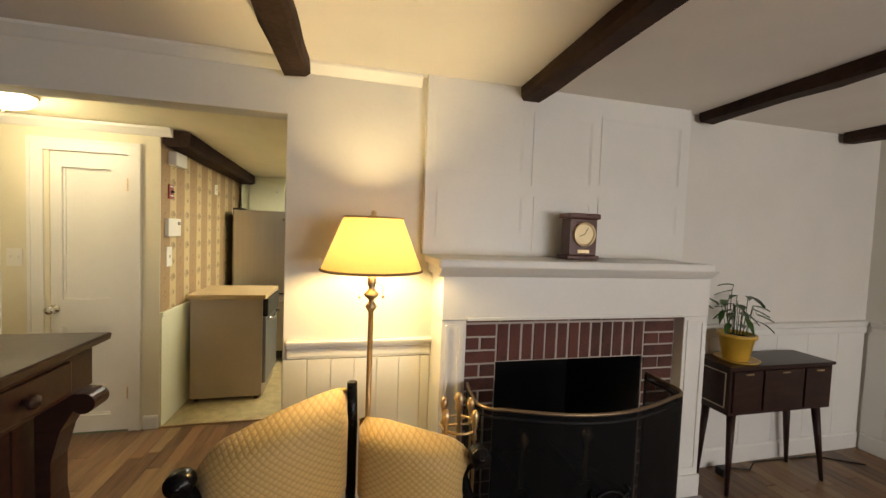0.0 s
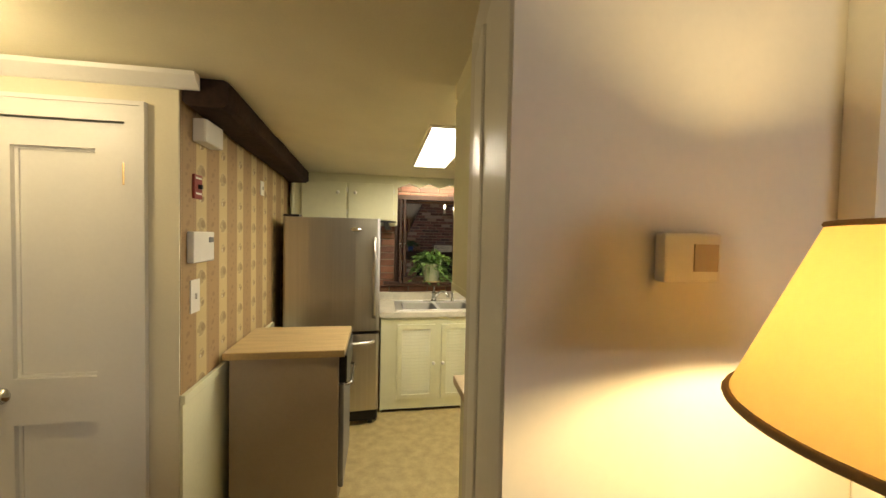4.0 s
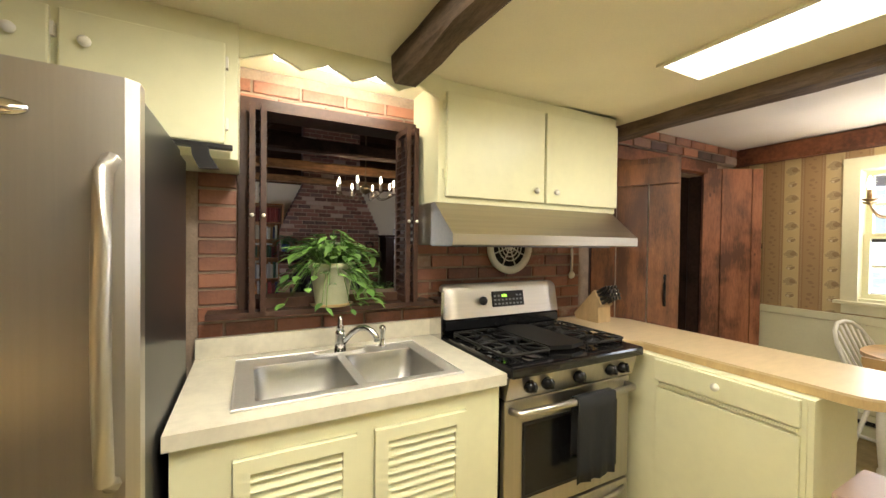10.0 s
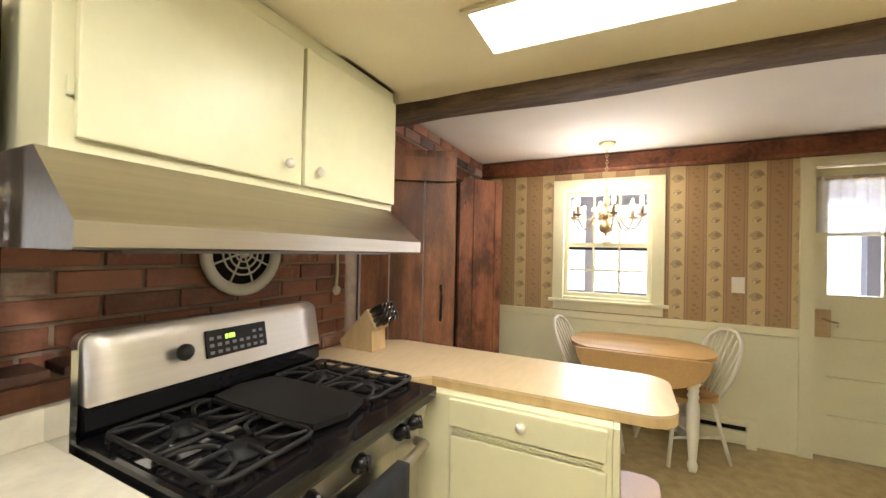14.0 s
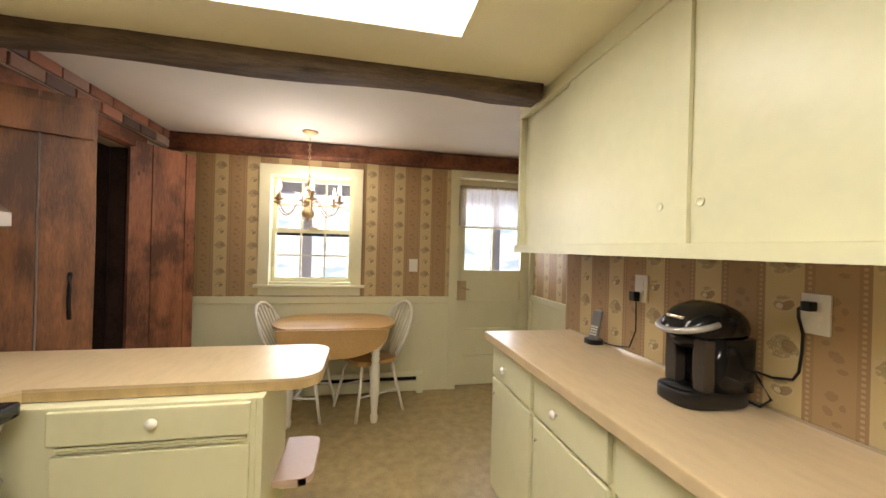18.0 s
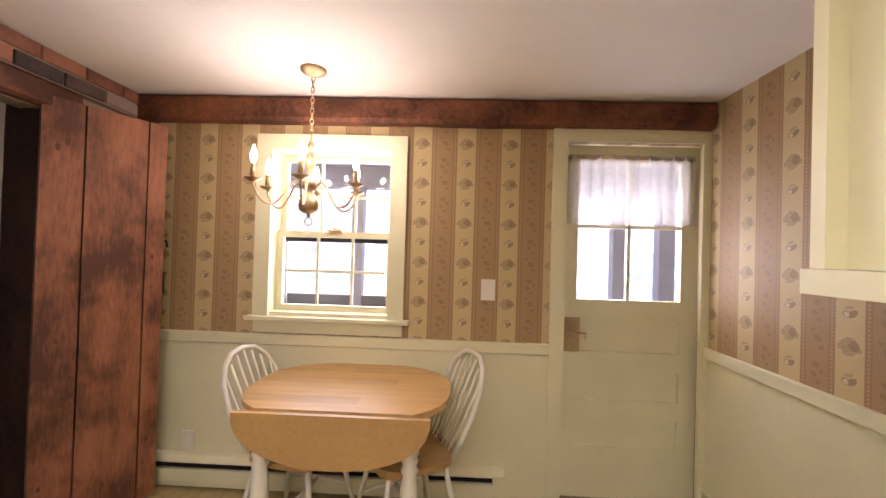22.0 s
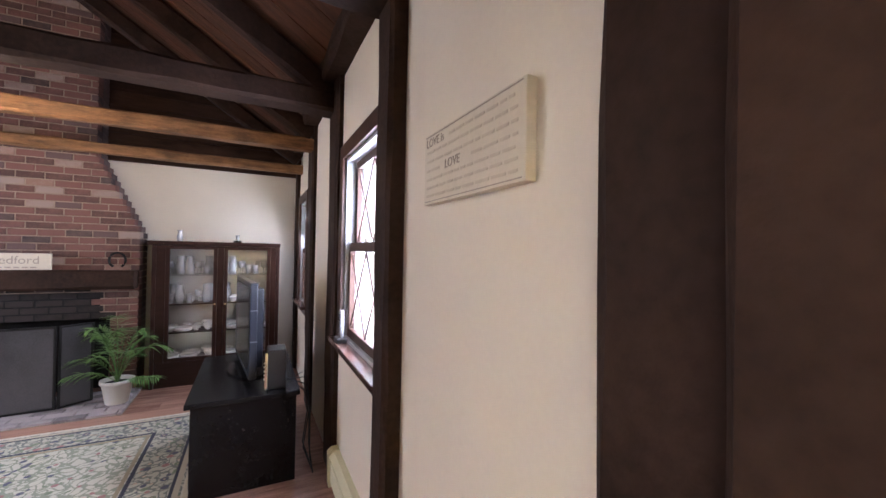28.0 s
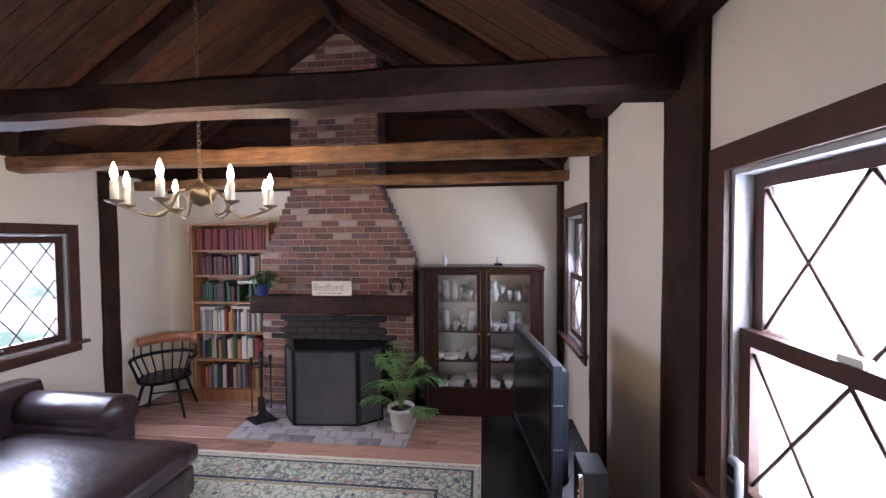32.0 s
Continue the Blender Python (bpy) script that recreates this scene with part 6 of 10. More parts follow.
# wide opening: two plank door leaves
def plank_leaf(name, label, hinge, free, z0, z1, material, cuts, handle, battens):
    ob = thing(name, label, "door", (hinge[0], hinge[1], z0))
    d = Vector((free[0] - hinge[0], free[1] - hinge[1], 0))
    L, d = d.length, d.normalized()
    nrm = Vector((-d.y, d.x, 0))
    f = lambda u, v, h: Vector((hinge[0], hinge[1], 0)) + d * u + nrm * h + Vector((0, 0, v))
    for u0, u1 in zip(cuts, cuts[1:]):
        bm = bmesh.new()
        n = 12
        g = 0.003
        rnd = random.Random(int(u0 * 1000))
        left = [(u0 * L + g + rnd.uniform(0, 0.002), z0 + (z1 - z0) * k / n) for k in range(n + 1)]
        right = [(u1 * L - g - rnd.uniform(0, 0.002), z0 + (z1 - z0) * k / n) for k in range(n, -1, -1)]
        add_prism(bm, left + right, -0.014, 0.014, f)
        part("plank", bm, material, ob)
    for zb in battens:
        bm = bmesh.new()
        add_prism(bm, [(0.03 * L, zb), (0.97 * L, zb), (0.97 * L, zb + 0.13), (0.03 * L, zb + 0.13)], -0.034, -0.0145, f)
        part("batten", bm, material, ob)
    s = -1
    if handle:
        uu, zz, s = handle
        bm = bmesh.new()
        add_tube(bm, [f(uu * L, zz + 0.09, s * 0.016), f(uu * L, zz + 0.075, s * 0.03), f(uu * L, zz + 0.03, s * 0.05), f(uu * L, zz - 0.03, s * 0.05), f(uu * L, zz - 0.075, s * 0.03), f(uu * L, zz - 0.1, s * 0.016)], 0.008, 8)
        part("pull_handle", bm, "blackmatte", ob, "black wrought-iron pull handle", True)
    for zz in (z0 + 0.3, z1 - 0.3) if handle else ():
        bm = bmesh.new()
        add_prism(bm, [(0.0, zz), (0.3 * L, zz + 0.008), (0.3 * L, zz + 0.02), (0.0, zz + 0.028)], s * 0.015, s * 0.019, f)
        part("strap_hinge", bm, "blackmatte", ob)
    return ob, f, L


plank_leaf("plank_door", "open amber pine plank door with iron handle", (2.70, 7.05), (2.96, 6.6), 0.02, 1.95, "pine", (0, 0.3, 0.66, 1.0), (0.85, 1.12, -1), (1.78, 0.25))
plank_leaf("plank_door", "open red-brown knotty plank door", (4.038, 7.062), (4.48, 6.822), 0.02, 2.055, "plank", (0, 0.31, 0.82, 1.0), None, ())
ln = thing("door_latch", "black iron latch on the plank door edge", "latch", (4.48, 6.83, 1.35))
bm = bmesh.new()
add_box(bm, 4.47, 4.5, 6.822, 6.832, 1.12, 1.24, 0.003)
part("latch", bm, "blackmatte", ln)
tube("hook", [(4.48, 6.84, 1.4), (4.51, 6.83, 1.42), (4.52, 6.83, 1.38)], 0.006, "blackmatte", ln, "", 6)

# dining table
tbm = thing("drop_leaf_table", "drop-leaf maple table with white turned legs", "table", (4.2, 5.66, 0))
def ellipse(cx, cy, rx, ry, a0, a1, n, p=2.6):
    out = []
    for k in range(n + 1):
        a = radians(a0 + (a1 - a0) * k / n)
        c, s = math.cos(a), math.sin(a)
        out.append((cx + rx * math.copysign(abs(c) ** (2 / p), c), cy + ry * math.copysign(abs(s) ** (2 / p), s)))
    return out
full = ellipse(4.24, 5.66, 0.36, 0.475, 0, 360, 48)[:-1]
ol = [p for p in full if p[0] > 3.93]
ol.sort(key=lambda p: math.atan2(p[1] - 5.66, p[0] - 3.95))
n_st = 8
bmt = bmesh.new()


def between(poly, x0, x1):
    """The part of a convex outline between two values of x."""
    for keep, at in ((lambda p: p[0] >= x0, x0), (lambda p: p[0] <= x1, x1)):
        out = []
        for p, q in zip(poly, poly[1:] + poly[:1]):
            if keep(p):
                out.append(p)
            if keep(p) != keep(q):
                out.append((at, p[1] + (q[1] - p[1]) * (at - p[0]) / (q[0] - p[0])))
        poly = out
    return poly


for k in range(n_st):
    xa, xb = 3.93 + 0.084 * k, 3.93 + 0.084 * (k + 1)
    for y0, y1 in ((4.9, 5.45 + 0.13 * (k * 5 % 4)), (5.45 + 0.13 * (k * 5 % 4), 6.4)):
        st_ = [(u, v) for v, u in between([(v, u) for u, v in between(ol, xa, xb)], y0, y1)]
        if len(st_) > 2:
            add_prism(bmt, st_, 0.715, 0.74, lambda u, v, h: (u, v, h))
part("tabletop", bmt, "tabletop", tbm)
leafo = [(5.66 - 0.40 * math.cos(radians(q)), 0.735 - 0.215 * math.sin(radians(q)) ** 0.8) for q in range(0, 181, 6)]
prism("drop_leaf", leafo, 3.9, 3.922, lambda u, v, h: (h, u, v), "tabletop", tbm, "half-oval hanging leaf")
bm = bmesh.new()
for b in ((3.97, 4.53, 5.33, 5.35), (3.97, 4.53, 5.97, 5.99), (3.97, 3.99, 5.35, 5.97), (4.51, 4.53, 5.35, 5.97)):
    add_box(bm, *b, 0.62, 0.715)
part("apron", bm, "whitepaint", tbm, "white painted apron")
leg_prof = [(0.016, 0.0), (0.02, 0.02), (0.022, 0.05), (0.016, 0.07), (0.019, 0.12), (0.024, 0.22), (0.027, 0.33), (0.026, 0.42), (0.019, 0.47), (0.027, 0.49), (0.019, 0.51), (0.026, 0.53), (0.02, 0.55), (0.028, 0.56), (0.028, 0.715)]
for lx, ly in ((3.99, 5.345), (3.99, 5.975), (4.515, 5.345), (4.515, 5.975)):
    lathe("leg", [(1.4 * q, w) for q, w in leg_prof], lx, ly, "whitepaint", tbm, "white turned leg", 14)

# windsor chairs, built once facing +y, then copied
def windsor():
    c = thing("windsor_chair", "white hoop-back Windsor chair with natural wood seat", "chair", (0, 0, 0), "chairs at the drop-leaf table")
    bm = bmesh.new()
    ol = ellipse(0, 0, 0.2, 0.2, 0, 360, 32, 2.8)[:-1]
    add_prism(bm, ol, 0.425, 0.45, lambda u, v, h: (u, v, h - (0.012 if h < 0.43 and abs(u) + abs(v) > 0.3 else 0)))
    part("seat", bm, "tabletop", c, "natural wood saddle seat")
    for sx, sy in ((-1, 1), (1, 1), (-1, -1), (1, -1)):
        tube("leg", [(sx * 0.13, sy * 0.13, 0.43), (sx * 0.165, sy * 0.17, 0.22), (sx * 0.2, sy * 0.215, 0.0)], 0.013, "whitepaint", c, "", 10, 0.012)
    for sx in (-1, 1):
        tube("stretcher", [(sx * 0.172, -0.18, 0.18), (sx * 0.172, 0.18, 0.18)], 0.009, "whitepaint", c)
    tube("stretcher", [(-0.17, 0, 0.18), (0.17, 0, 0.18)], 0.009, "whitepaint", c)
    hoop = [(0.17 * 1.0 * s, -0.165 - 0.19 * h, 0.45 + 0.43 * h) for s, h in ((-0.95, 0), (-1.05, 0.2), (-1.1, 0.45), (-1.02, 0.68), (-0.8, 0.86), (-0.45, 0.97), (0, 1.0), (0.45, 0.97), (0.8, 0.86), (1.02, 0.68), (1.1, 0.45), (1.05, 0.2), (0.95, 0))]
    tube("hoop", hoop, 0.012, "whitepaint", c)
    for k in range(-3, 4):
        h = 0.97 - 0.035 * abs(k) ** 1.6
        tube("spindle", [(0.036 * k, -0.165, 0.45), (0.046 * k, -0.165 - 0.19 * h * 0.5, 0.45 + 0.43 * h * 0.5), (0.05 * k, -0.165 - 0.19 * h, 0.45 + 0.43 * h)], 0.006, "whitepaint", c, "", 6)
    return c


w1 = windsor()
copy_thing(w1, pose(4.255, 5.385, 0, 0, 0, 28))
w1.matrix_basis = pose(4.255, 5.915, 0, 0, 0, 168)


# chandeliers
def glide(pts, n=4):
    """Points of a smooth curve through the given ones."""
    ps = [Vector(p) for p in pts]
    out = []
    for i in range(len(ps) - 1):
        a, b, c, d = ps[max(i - 1, 0)], ps[i], ps[i + 1], ps[min(i + 2, len(ps) - 1)]
        for k in range(n):
            t = k / n
            out.append(0.5 * (2 * b + (c - a) * t + (2 * a - 5 * b + 4 * c - d) * t * t + (3 * b - a - 3 * c + d) * t ** 3))
    return out + [ps[-1]]


def chandelier(name, label, cx, cy, zc, ztop, r, n, a0, body, drop, cup, candle, brassy):
    c = thing(name, label, "chandelier", (cx, cy, ztop))
    lathe("canopy", [(0.062, ztop), (0.06, ztop - 0.012), (0.035, ztop - 0.025), (0.012, ztop - 0.035)], cx, cy, brassy, c)
    bm = bmesh.new()
    z = ztop - 0.03
    k = 0
    while z > zc + body[0][1] - 0.0:
        q = [(0.009 * math.cos(radians(t)), 0.016 * math.sin(radians(t))) for t in range(0, 361, 45)]
        add_tube(bm, [(cx + (u if k % 2 else 0), cy + (0 if k % 2 else u), z - 0.016 + v) for u, v in q], 0.0025, 5)
        z -= 0.026
        k += 1
    part("chain", bm, brassy, c, "", True)
    lathe("body", [(rr_, zc + zz) for rr_, zz in body], cx, cy, brassy, c, "", 20, False)
    for k in range(n):
        a = radians(a0 + 360 * k / n)
        f = lambda u, v: (cx + u * math.cos(a), cy + u * math.sin(a), zc + v)
        arm = tube("arm", glide([f(u * r, v) for u, v in drop] + [f(r, cup - 0.02)]), 0.005, brassy, c)
        x, y, z = f(r, cup)
        lathe("drip_pan", [(0.008, z - 0.02), (0.036, z - 0.005), (0.038, z), (0.01, z - 0.006)], x, y, brassy, arm, "", 16, False)
        lathe("candle_sleeve", [(0.012 if candle < 0.07 else 0.017, z), (0.012 if candle < 0.07 else 0.017, z + candle)], x, y, brassy if candle < 0.07 else "paper", arm, "", 10)
        zb = z + candle
        lathe("bulb", [(0.006, zb), (0.013, zb + 0.02), (0.015, zb + 0.035), (0.01, zb + 0.06), (0.002, zb + 0.085)], x, y, "bulb", arm, "glowing candle bulb", 10)
    return c


chandelier("brass_chandelier", "brass six-arm chandelier with candle bulbs", 4.224, 5.898, 1.605, 2.267, 0.254, 6, 13.5,
           [(0.006, 0.31), (0.018, 0.29), (0.008, 0.27), (0.014, 0.25), (0.022, 0.22), (0.024, 0.19), (0.012, 0.16), (0.03, 0.12), (0.036, 0.1), (0.03, 0.085), (0.014, 0.07), (0.03, 0.045), (0.045, 0.025), (0.05, 0.0), (0.045, -0.024), (0.028, -0.036), (0.01, -0.042), (0.008, -0.056), (0.004, -0.062)],
           [(0.1, 0.075), (0.25, 0.105), (0.36, 0.09), (0.5, 0.03), (0.66, -0.01), (0.84, 0.0), (0.97, 0.05)], 0.098, 0.06, "brass")
bm = bmesh.new()
add_tube(bm, [(4.224, 5.898 + 0.018 * math.cos(radians(t)), 1.527 + 0.018 * math.sin(radians(t))) for t in range(0, 361, 30)], 0.003, 6)
part("pull_ring", bm, "brass", bpy.data.objects["brass_chandelier"], "", True)

# fluorescent ceiling panels
for x0, x1, y0, y1 in ((0.665, 0.925, 5.12, 6.2), (2.15, 2.41, 5.12, 6.21)):
    zc = lambda y: kitchen_ceiling((x0 + x1) / 2, y) - 0.001
    fl = thing("ceiling_light", "fluorescent ceiling panel in the kitchen ceiling", "light", ((x0 + x1) / 2, (y0 + y1) / 2, 2.15), "fluorescent ceiling panels")
    bm = bmesh.new()
    for a0, a1, b0, b1 in ((x0 - 0.02, x0, y0 - 0.02, y1 + 0.02), (x1, x1 + 0.02, y0 - 0.02, y1 + 0.02), (x0, x1, y0 - 0.02, y0), (x0, x1, y1, y1 + 0.02)):
        add_prism(bm, [(a0, b0), (a1, b0), (a1, b1), (a0, b1)], 0.0, -0.012, lambda u, v, h: (u, v, zc(v) + h))
    part("frame", bm, "kceil", fl)
    bm = bmesh.new()
    add_prism(bm, [(x0, y0), (x1, y0), (x1, y1), (x0, y1)], -0.001, -0.006, lambda u, v, h: (u, v, zc(v) + h))
    part("diffuser", bm, "tube", fl)
ot = thing("wall_outlet", "white outlet plate on the cream wainscot", "outlet", (4.585, 6.715, 0.2))
box("plate", 4.578, 4.586, 6.68, 6.752, 0.2, 0.315, "whiteplastic", ot, bevel=0.002)
for z in (0.232, 0.283):
    box("socket", 4.5755, 4.579, 6.703, 6.729, z - 0.014, z + 0.014, "whitepaint", ot)

# the old sink counter stands lower than the range
sb.scale.z = 0.985
for ob_ in (ct, sk, fc):
    ob_.location.z -= 0.014
fc.location.x += 0.005

# ---- living room ----
def quilt(name, colour, dark, step):
    """Woven cloth with a raised diamond figure."""
    m = bpy.data.materials.new(name)
    m.use_nodes = True
    n, l = m.node_tree.nodes, m.node_tree.links
    b = n["Principled BSDF"]
    b.inputs["Roughness"].default_value, b.inputs["Sheen Weight"].default_value = 0.6, 0.2
    tc, sep = n.new("ShaderNodeTexCoord"), n.new("ShaderNodeSeparateXYZ")
    l.new(tc.outputs["Object"], sep.inputs[0])

    def op(kind, a, c=0.0):
        o = n.new("ShaderNodeMath")
        o.operation = kind
        for i, v in enumerate((a, c)):
            if isinstance(v, (int, float)):
                o.inputs[i].default_value = v
            else:
                l.new(v, o.inputs[i])
        return o.outputs[0]

    k = math.pi / step
    p = op("SINE", op("MULTIPLY", op("ADD", sep.outputs["X"], sep.outputs["Z"]), k))
    q = op("SINE", op("MULTIPLY", op("SUBTRACT", sep.outputs["X"], sep.outputs["Z"]), k))
    h = op("ABSOLUTE", op("MULTIPLY", p, q))
    ns = n.new("ShaderNodeTexNoise")
    ns.inputs["Scale"].default_value = 160
    l.new(tc.outputs["Object"], ns.inputs["Vector"])
    s = op("ADD", op("MULTIPLY", h, 0.8), op("MULTIPLY", ns.outputs[0], 0.3))
    ramp = n.new("ShaderNodeValToRGB")
    ramp.color_ramp.elements[0].color, ramp.color_ramp.elements[0].position = (*dark, 1), 0.12
    ramp.color_ramp.elements[1].color, ramp.color_ramp.elements[1].position = (*colour, 1), 0.5
    l.new(s, ramp.inputs[0]), l.new(ramp.outputs[0], b.inputs["Base Color"])
    bp = n.new("ShaderNodeBump")
    bp.inputs["Strength"].default_value, bp.inputs["Distance"].default_value = 0.4, 0.004
    l.new(s, bp.inputs["Height"]), l.new(bp.outputs[0], b.inputs["Normal"])
    return m


M["damask"] = quilt("gold_diamond_damask", (0.62, 0.42, 0.15), (0.46, 0.29, 0.09), 0.024)
LY = 3.66

# fireplace surround
fs = thing("fireplace_surround", "white painted wooden fireplace surround with a mantel shelf", "fireplace", (2.1, 3.45, 0), kind="structure")
for x0, x1 in ((1.375, 1.505), (2.84, 3.005)):
    bm = bmesh.new()
    add_box(bm, x0, x1, 3.40, LY - 0.001, 0, 1.114, 0.004)
    panel_frame(bm, x0 + 0.02, x1 - 0.02, 0.18, 1.09, 0.018, lambda a, z, h: (a, 3.40 - h, z), -0.002, 0.006)
    part("pilaster", bm, "white_trim", fs)
    box("plinth", x0 - 0.008, x1 + 0.008, 3.388, 3.41, 0, 0.15, "white_trim", fs, bevel=0.004)
bm = bmesh.new()
add_box(bm, 1.375, 3.005, 3.395, LY - 0.001, 1.116, 1.36, 0.004)
add_box(bm, 1.505, 2.84, 3.388, 3.40, 1.112, 1.128, 0.003)
part("frieze", bm, "white_trim", fs)
bm = bmesh.new()
add_prism(bm, [(3.395, 1.335), (3.36, 1.35), (3.335, 1.37), (3.32, 1.386), (LY - 0.001, 1.386), (LY - 0.001, 1.335)], 1.35, 2.98, lambda u, v, h: (h, u, v))
part("bed_moulding", bm, "white_trim", fs)
box("mantel_shelf", 1.325, 2.90, 3.28, LY - 0.002, 1.387, 1.43, "white_trim", fs, bevel=0.01)

# over-mantel board with raised mouldings
om = thing("over_mantel_panelling", "white board above the mantel with raised moulding frames", "panelling", (2.1, 3.62, 1.43), kind="structure")
box("board", 1.305, 3.0, 3.60, LY - 0.001, 1.432, 2.384, "white_trim", om)
for a0, a1, z0, z1 in ((1.36, 1.88, 1.89, 2.25), (1.37, 1.89, 1.545, 1.8), (1.92, 2.32, 1.84, 2.25), (2.36, 2.95, 1.87, 2.28), (2.36, 2.95, 1.56, 1.8), (1.94, 2.32, 1.46, 1.777)):
    bm = bmesh.new()
    panel_frame(bm, a0, a1, z0, z1, 0.022, lambda a, z, h: (a, 3.60 - h, z), -0.001, 0.004)
    panel_frame(bm, a0 + 0.022, a1 - 0.022, z0 + 0.022, z1 - 0.022, 0.01, lambda a, z, h: (a, 3.60 - h, z), -0.001, 0.002)
    part("moulding", bm, "white_trim", om)

# firebox lining and hearth
fb = thing("firebox", "soot-blackened firebox of the living room hearth", "firebox", (2.12, 3.8, 0), kind="structure")
bm = bmesh.new()
for o in ([(1.697, 3.47), (1.767, 4.045), (1.775, 4.04), (1.705, 3.47)], [(2.618, 3.47), (2.495, 4.045), (2.487, 4.04), (2.61, 3.47)], [(1.77, 4.045), (2.49, 4.045), (2.49, 4.035), (1.77, 4.035)]):
    add_prism(bm, o, 0.002, 0.866, lambda u, v, h: (u, v, h))
part("lining", bm, "soot", fb)
box("throat", 1.71, 2.60, 3.67, 4.034, 0.854, 0.867, "soot", fb)
box("hearth_floor", 1.71, 2.60, 3.47, 4.034, 0.0, 0.006, "soot", fb)
ad = thing("andirons", "pair of black iron andirons with brass ball tops in the firebox", "andirons", (2.12, 3.7, 0))
for x in (1.92, 2.34):
    tube("bar", [(x, 3.55, 0.09), (x, 3.95, 0.09)], 0.012, "blackmatte", ad)
    tube("foot", [(x - 0.09, 3.55, 0.006), (x - 0.04, 3.55, 0.08), (x + 0.04, 3.55, 0.08), (x + 0.09, 3.55, 0.006)], 0.01, "blackmatte", ad)
    lathe("upright", [(0.0, 0.08), (0.014, 0.09), (0.012, 0.3), (0.02, 0.33), (0.04, 0.37), (0.02, 0.41), (0.0, 0.42)], x, 3.55, "brass", ad, "", 14, False)
structure("hearth", 1.3, 3.02, 2.9, 3.385, -0.002, 0.022, "slate", "low stone hearth slab in front of the fireplace", "hearth")

# wainscot, chair rail, baseboards
def chair_rail(name, a0, a1, z, f):
    bm = bmesh.new()
    add_prism(bm, [(0, z - 0.105), (0.012, z - 0.1), (0.016, z - 0.085), (0.016, z - 0.048), (0.026, z - 0.04), (0.03, z - 0.02), (0.045, z - 0.016), (0.048, z - 0.004), (0.044, z), (0, z)], a0, a1, lambda u, v, h: f(h, u, v))
    tagged(part(name, bm, "white_trim"), "white moulded chair rail on the living room wall", "chair rail", kind="structure")


def beadboard(name, a0, a1, z1, f, step=0.2):
    w = thing(name, "white painted board wainscot below the chair rail", "wainscot", f((a0 + a1) / 2, 0, 0), kind="structure")
    a = a0
    while a < a1 - 0.02:
        b = min(a + step, a1)
        bm = bmesh.new()
        add_prism(bm, [(a + 0.001, 0.0), (a + 0.001, 0.010), (a + 0.003, 0.012), (b - 0.003, 0.012), (b - 0.001, 0.010), (b - 0.001, 0.0)], 0.13, z1, lambda u, v, h: f(u, v + 0.001, h))
        part("board", bm, "white_trim", w)
        a = b


def baseboard(a0, a1, f, h=0.13):
    bm = bmesh.new()
    add_prism(bm, [(0.001, 0.0), (0.018, 0.0), (0.018, h - 0.02), (0.012, h - 0.006), (0.001, h)], a0, a1, lambda u, v, q: f(q, u, v))
    tagged(part("baseboard", bm, "white_trim"), "white painted wooden baseboard", "baseboard", kind="structure")


on_n = lambda a, h, z: (a, LY - h, z)
on_e = lambda a, h, z: (4.82 - h, a, z)
on_c = lambda a, h, z: (a, 4.79 - h, z)
chair_rail("chair_rail", 0.62, 1.373, 0.965, on_n)
beadboard("wainscot", 0.60, 1.373, 0.86, on_n, 0.12)
baseboard(0.60, 1.373, on_n)
chair_rail("chair_rail", 3.022, 4.818, 1.0, on_n)
beadboard("wainscot", 3.022, 4.80, 0.915, on_n, 0.3)
baseboard(3.022, 4.80, on_n)
chair_rail("chair_rail", -1.4, LY - 0.05, 1.0, on_e)
beadboard("wainscot", -1.4, LY - 0.03, 0.915, on_e, 0.35)
baseboard(-1.4, LY - 0.03, on_e)
baseboard(-3.1, -1.2, on_c, 0.1)
baseboard(-0.55, -0.455, on_c, 0.1)
baseboard(-3.1, -0.70, on_n)
bm = bmesh.new()
add_prism(bm, [(0.001, 2.17), (0.012, 2.175), (0.05, 2.215), (0.055, 2.232), (0.001, 2.232)], -3.1, -0.37, lambda u, v, h: on_c(h, u, v))
tagged(part("crown_moulding", bm, "white_trim"), "white crown moulding above the closet door", "moulding", kind="structure")
bm = bmesh.new()
add_prism(bm, [(0.001, 2.33), (0.01, 2.335), (0.045, 2.37), (0.048, 2.383), (0.001, 2.383)], -3.1, 1.279, lambda u, v, h: on_n(h, u, v))
tagged(part("crown_moulding", bm, "white_trim"), "white crown moulding under the living room ceiling", "moulding", kind="structure")
# casing round the wide opening: flat white returns
structure("trim_opening_left", -0.69, -0.673, 3.652, 3.798, 0, 2.119, "white_trim", "white painted jamb lining of the wide opening", "trim")

face_x = lambda y: 0.6 + 0.076 * (y - 3.66) / 0.62
for y0, y1, th in ((3.664, 3.955, 0.005), (3.97, 4.052, 0.008), (4.056, 4.17, 0.003)):
    bm = bmesh.new()
    add_prism(bm, [(face_x(y0) - th + 0.004, y0), (face_x(y0) - th, y0 + 0.006), (face_x(y1) - th, y1 - 0.006), (face_x(y1) - th + 0.004, y1), (face_x(y1) + 0.01, y1), (face_x(y0) + 0.01, y0)], 0, 2.119, lambda u, v, h: (u, v, h))
    tagged(part("trim_jamb_board", bm, "white_trim"), "white painted jamb board with a beaded edge", "trim", kind="structure")

# closet door
dr = thing("door_2", "closed white two-panel closet door with a metal knob", "door", (-0.87, 4.79, 0), kind="structure")
closet_door = dr
bm = bmesh.new()
add_box(bm, -1.118, -0.617, 4.828, 4.85, 0.02, 2.036)
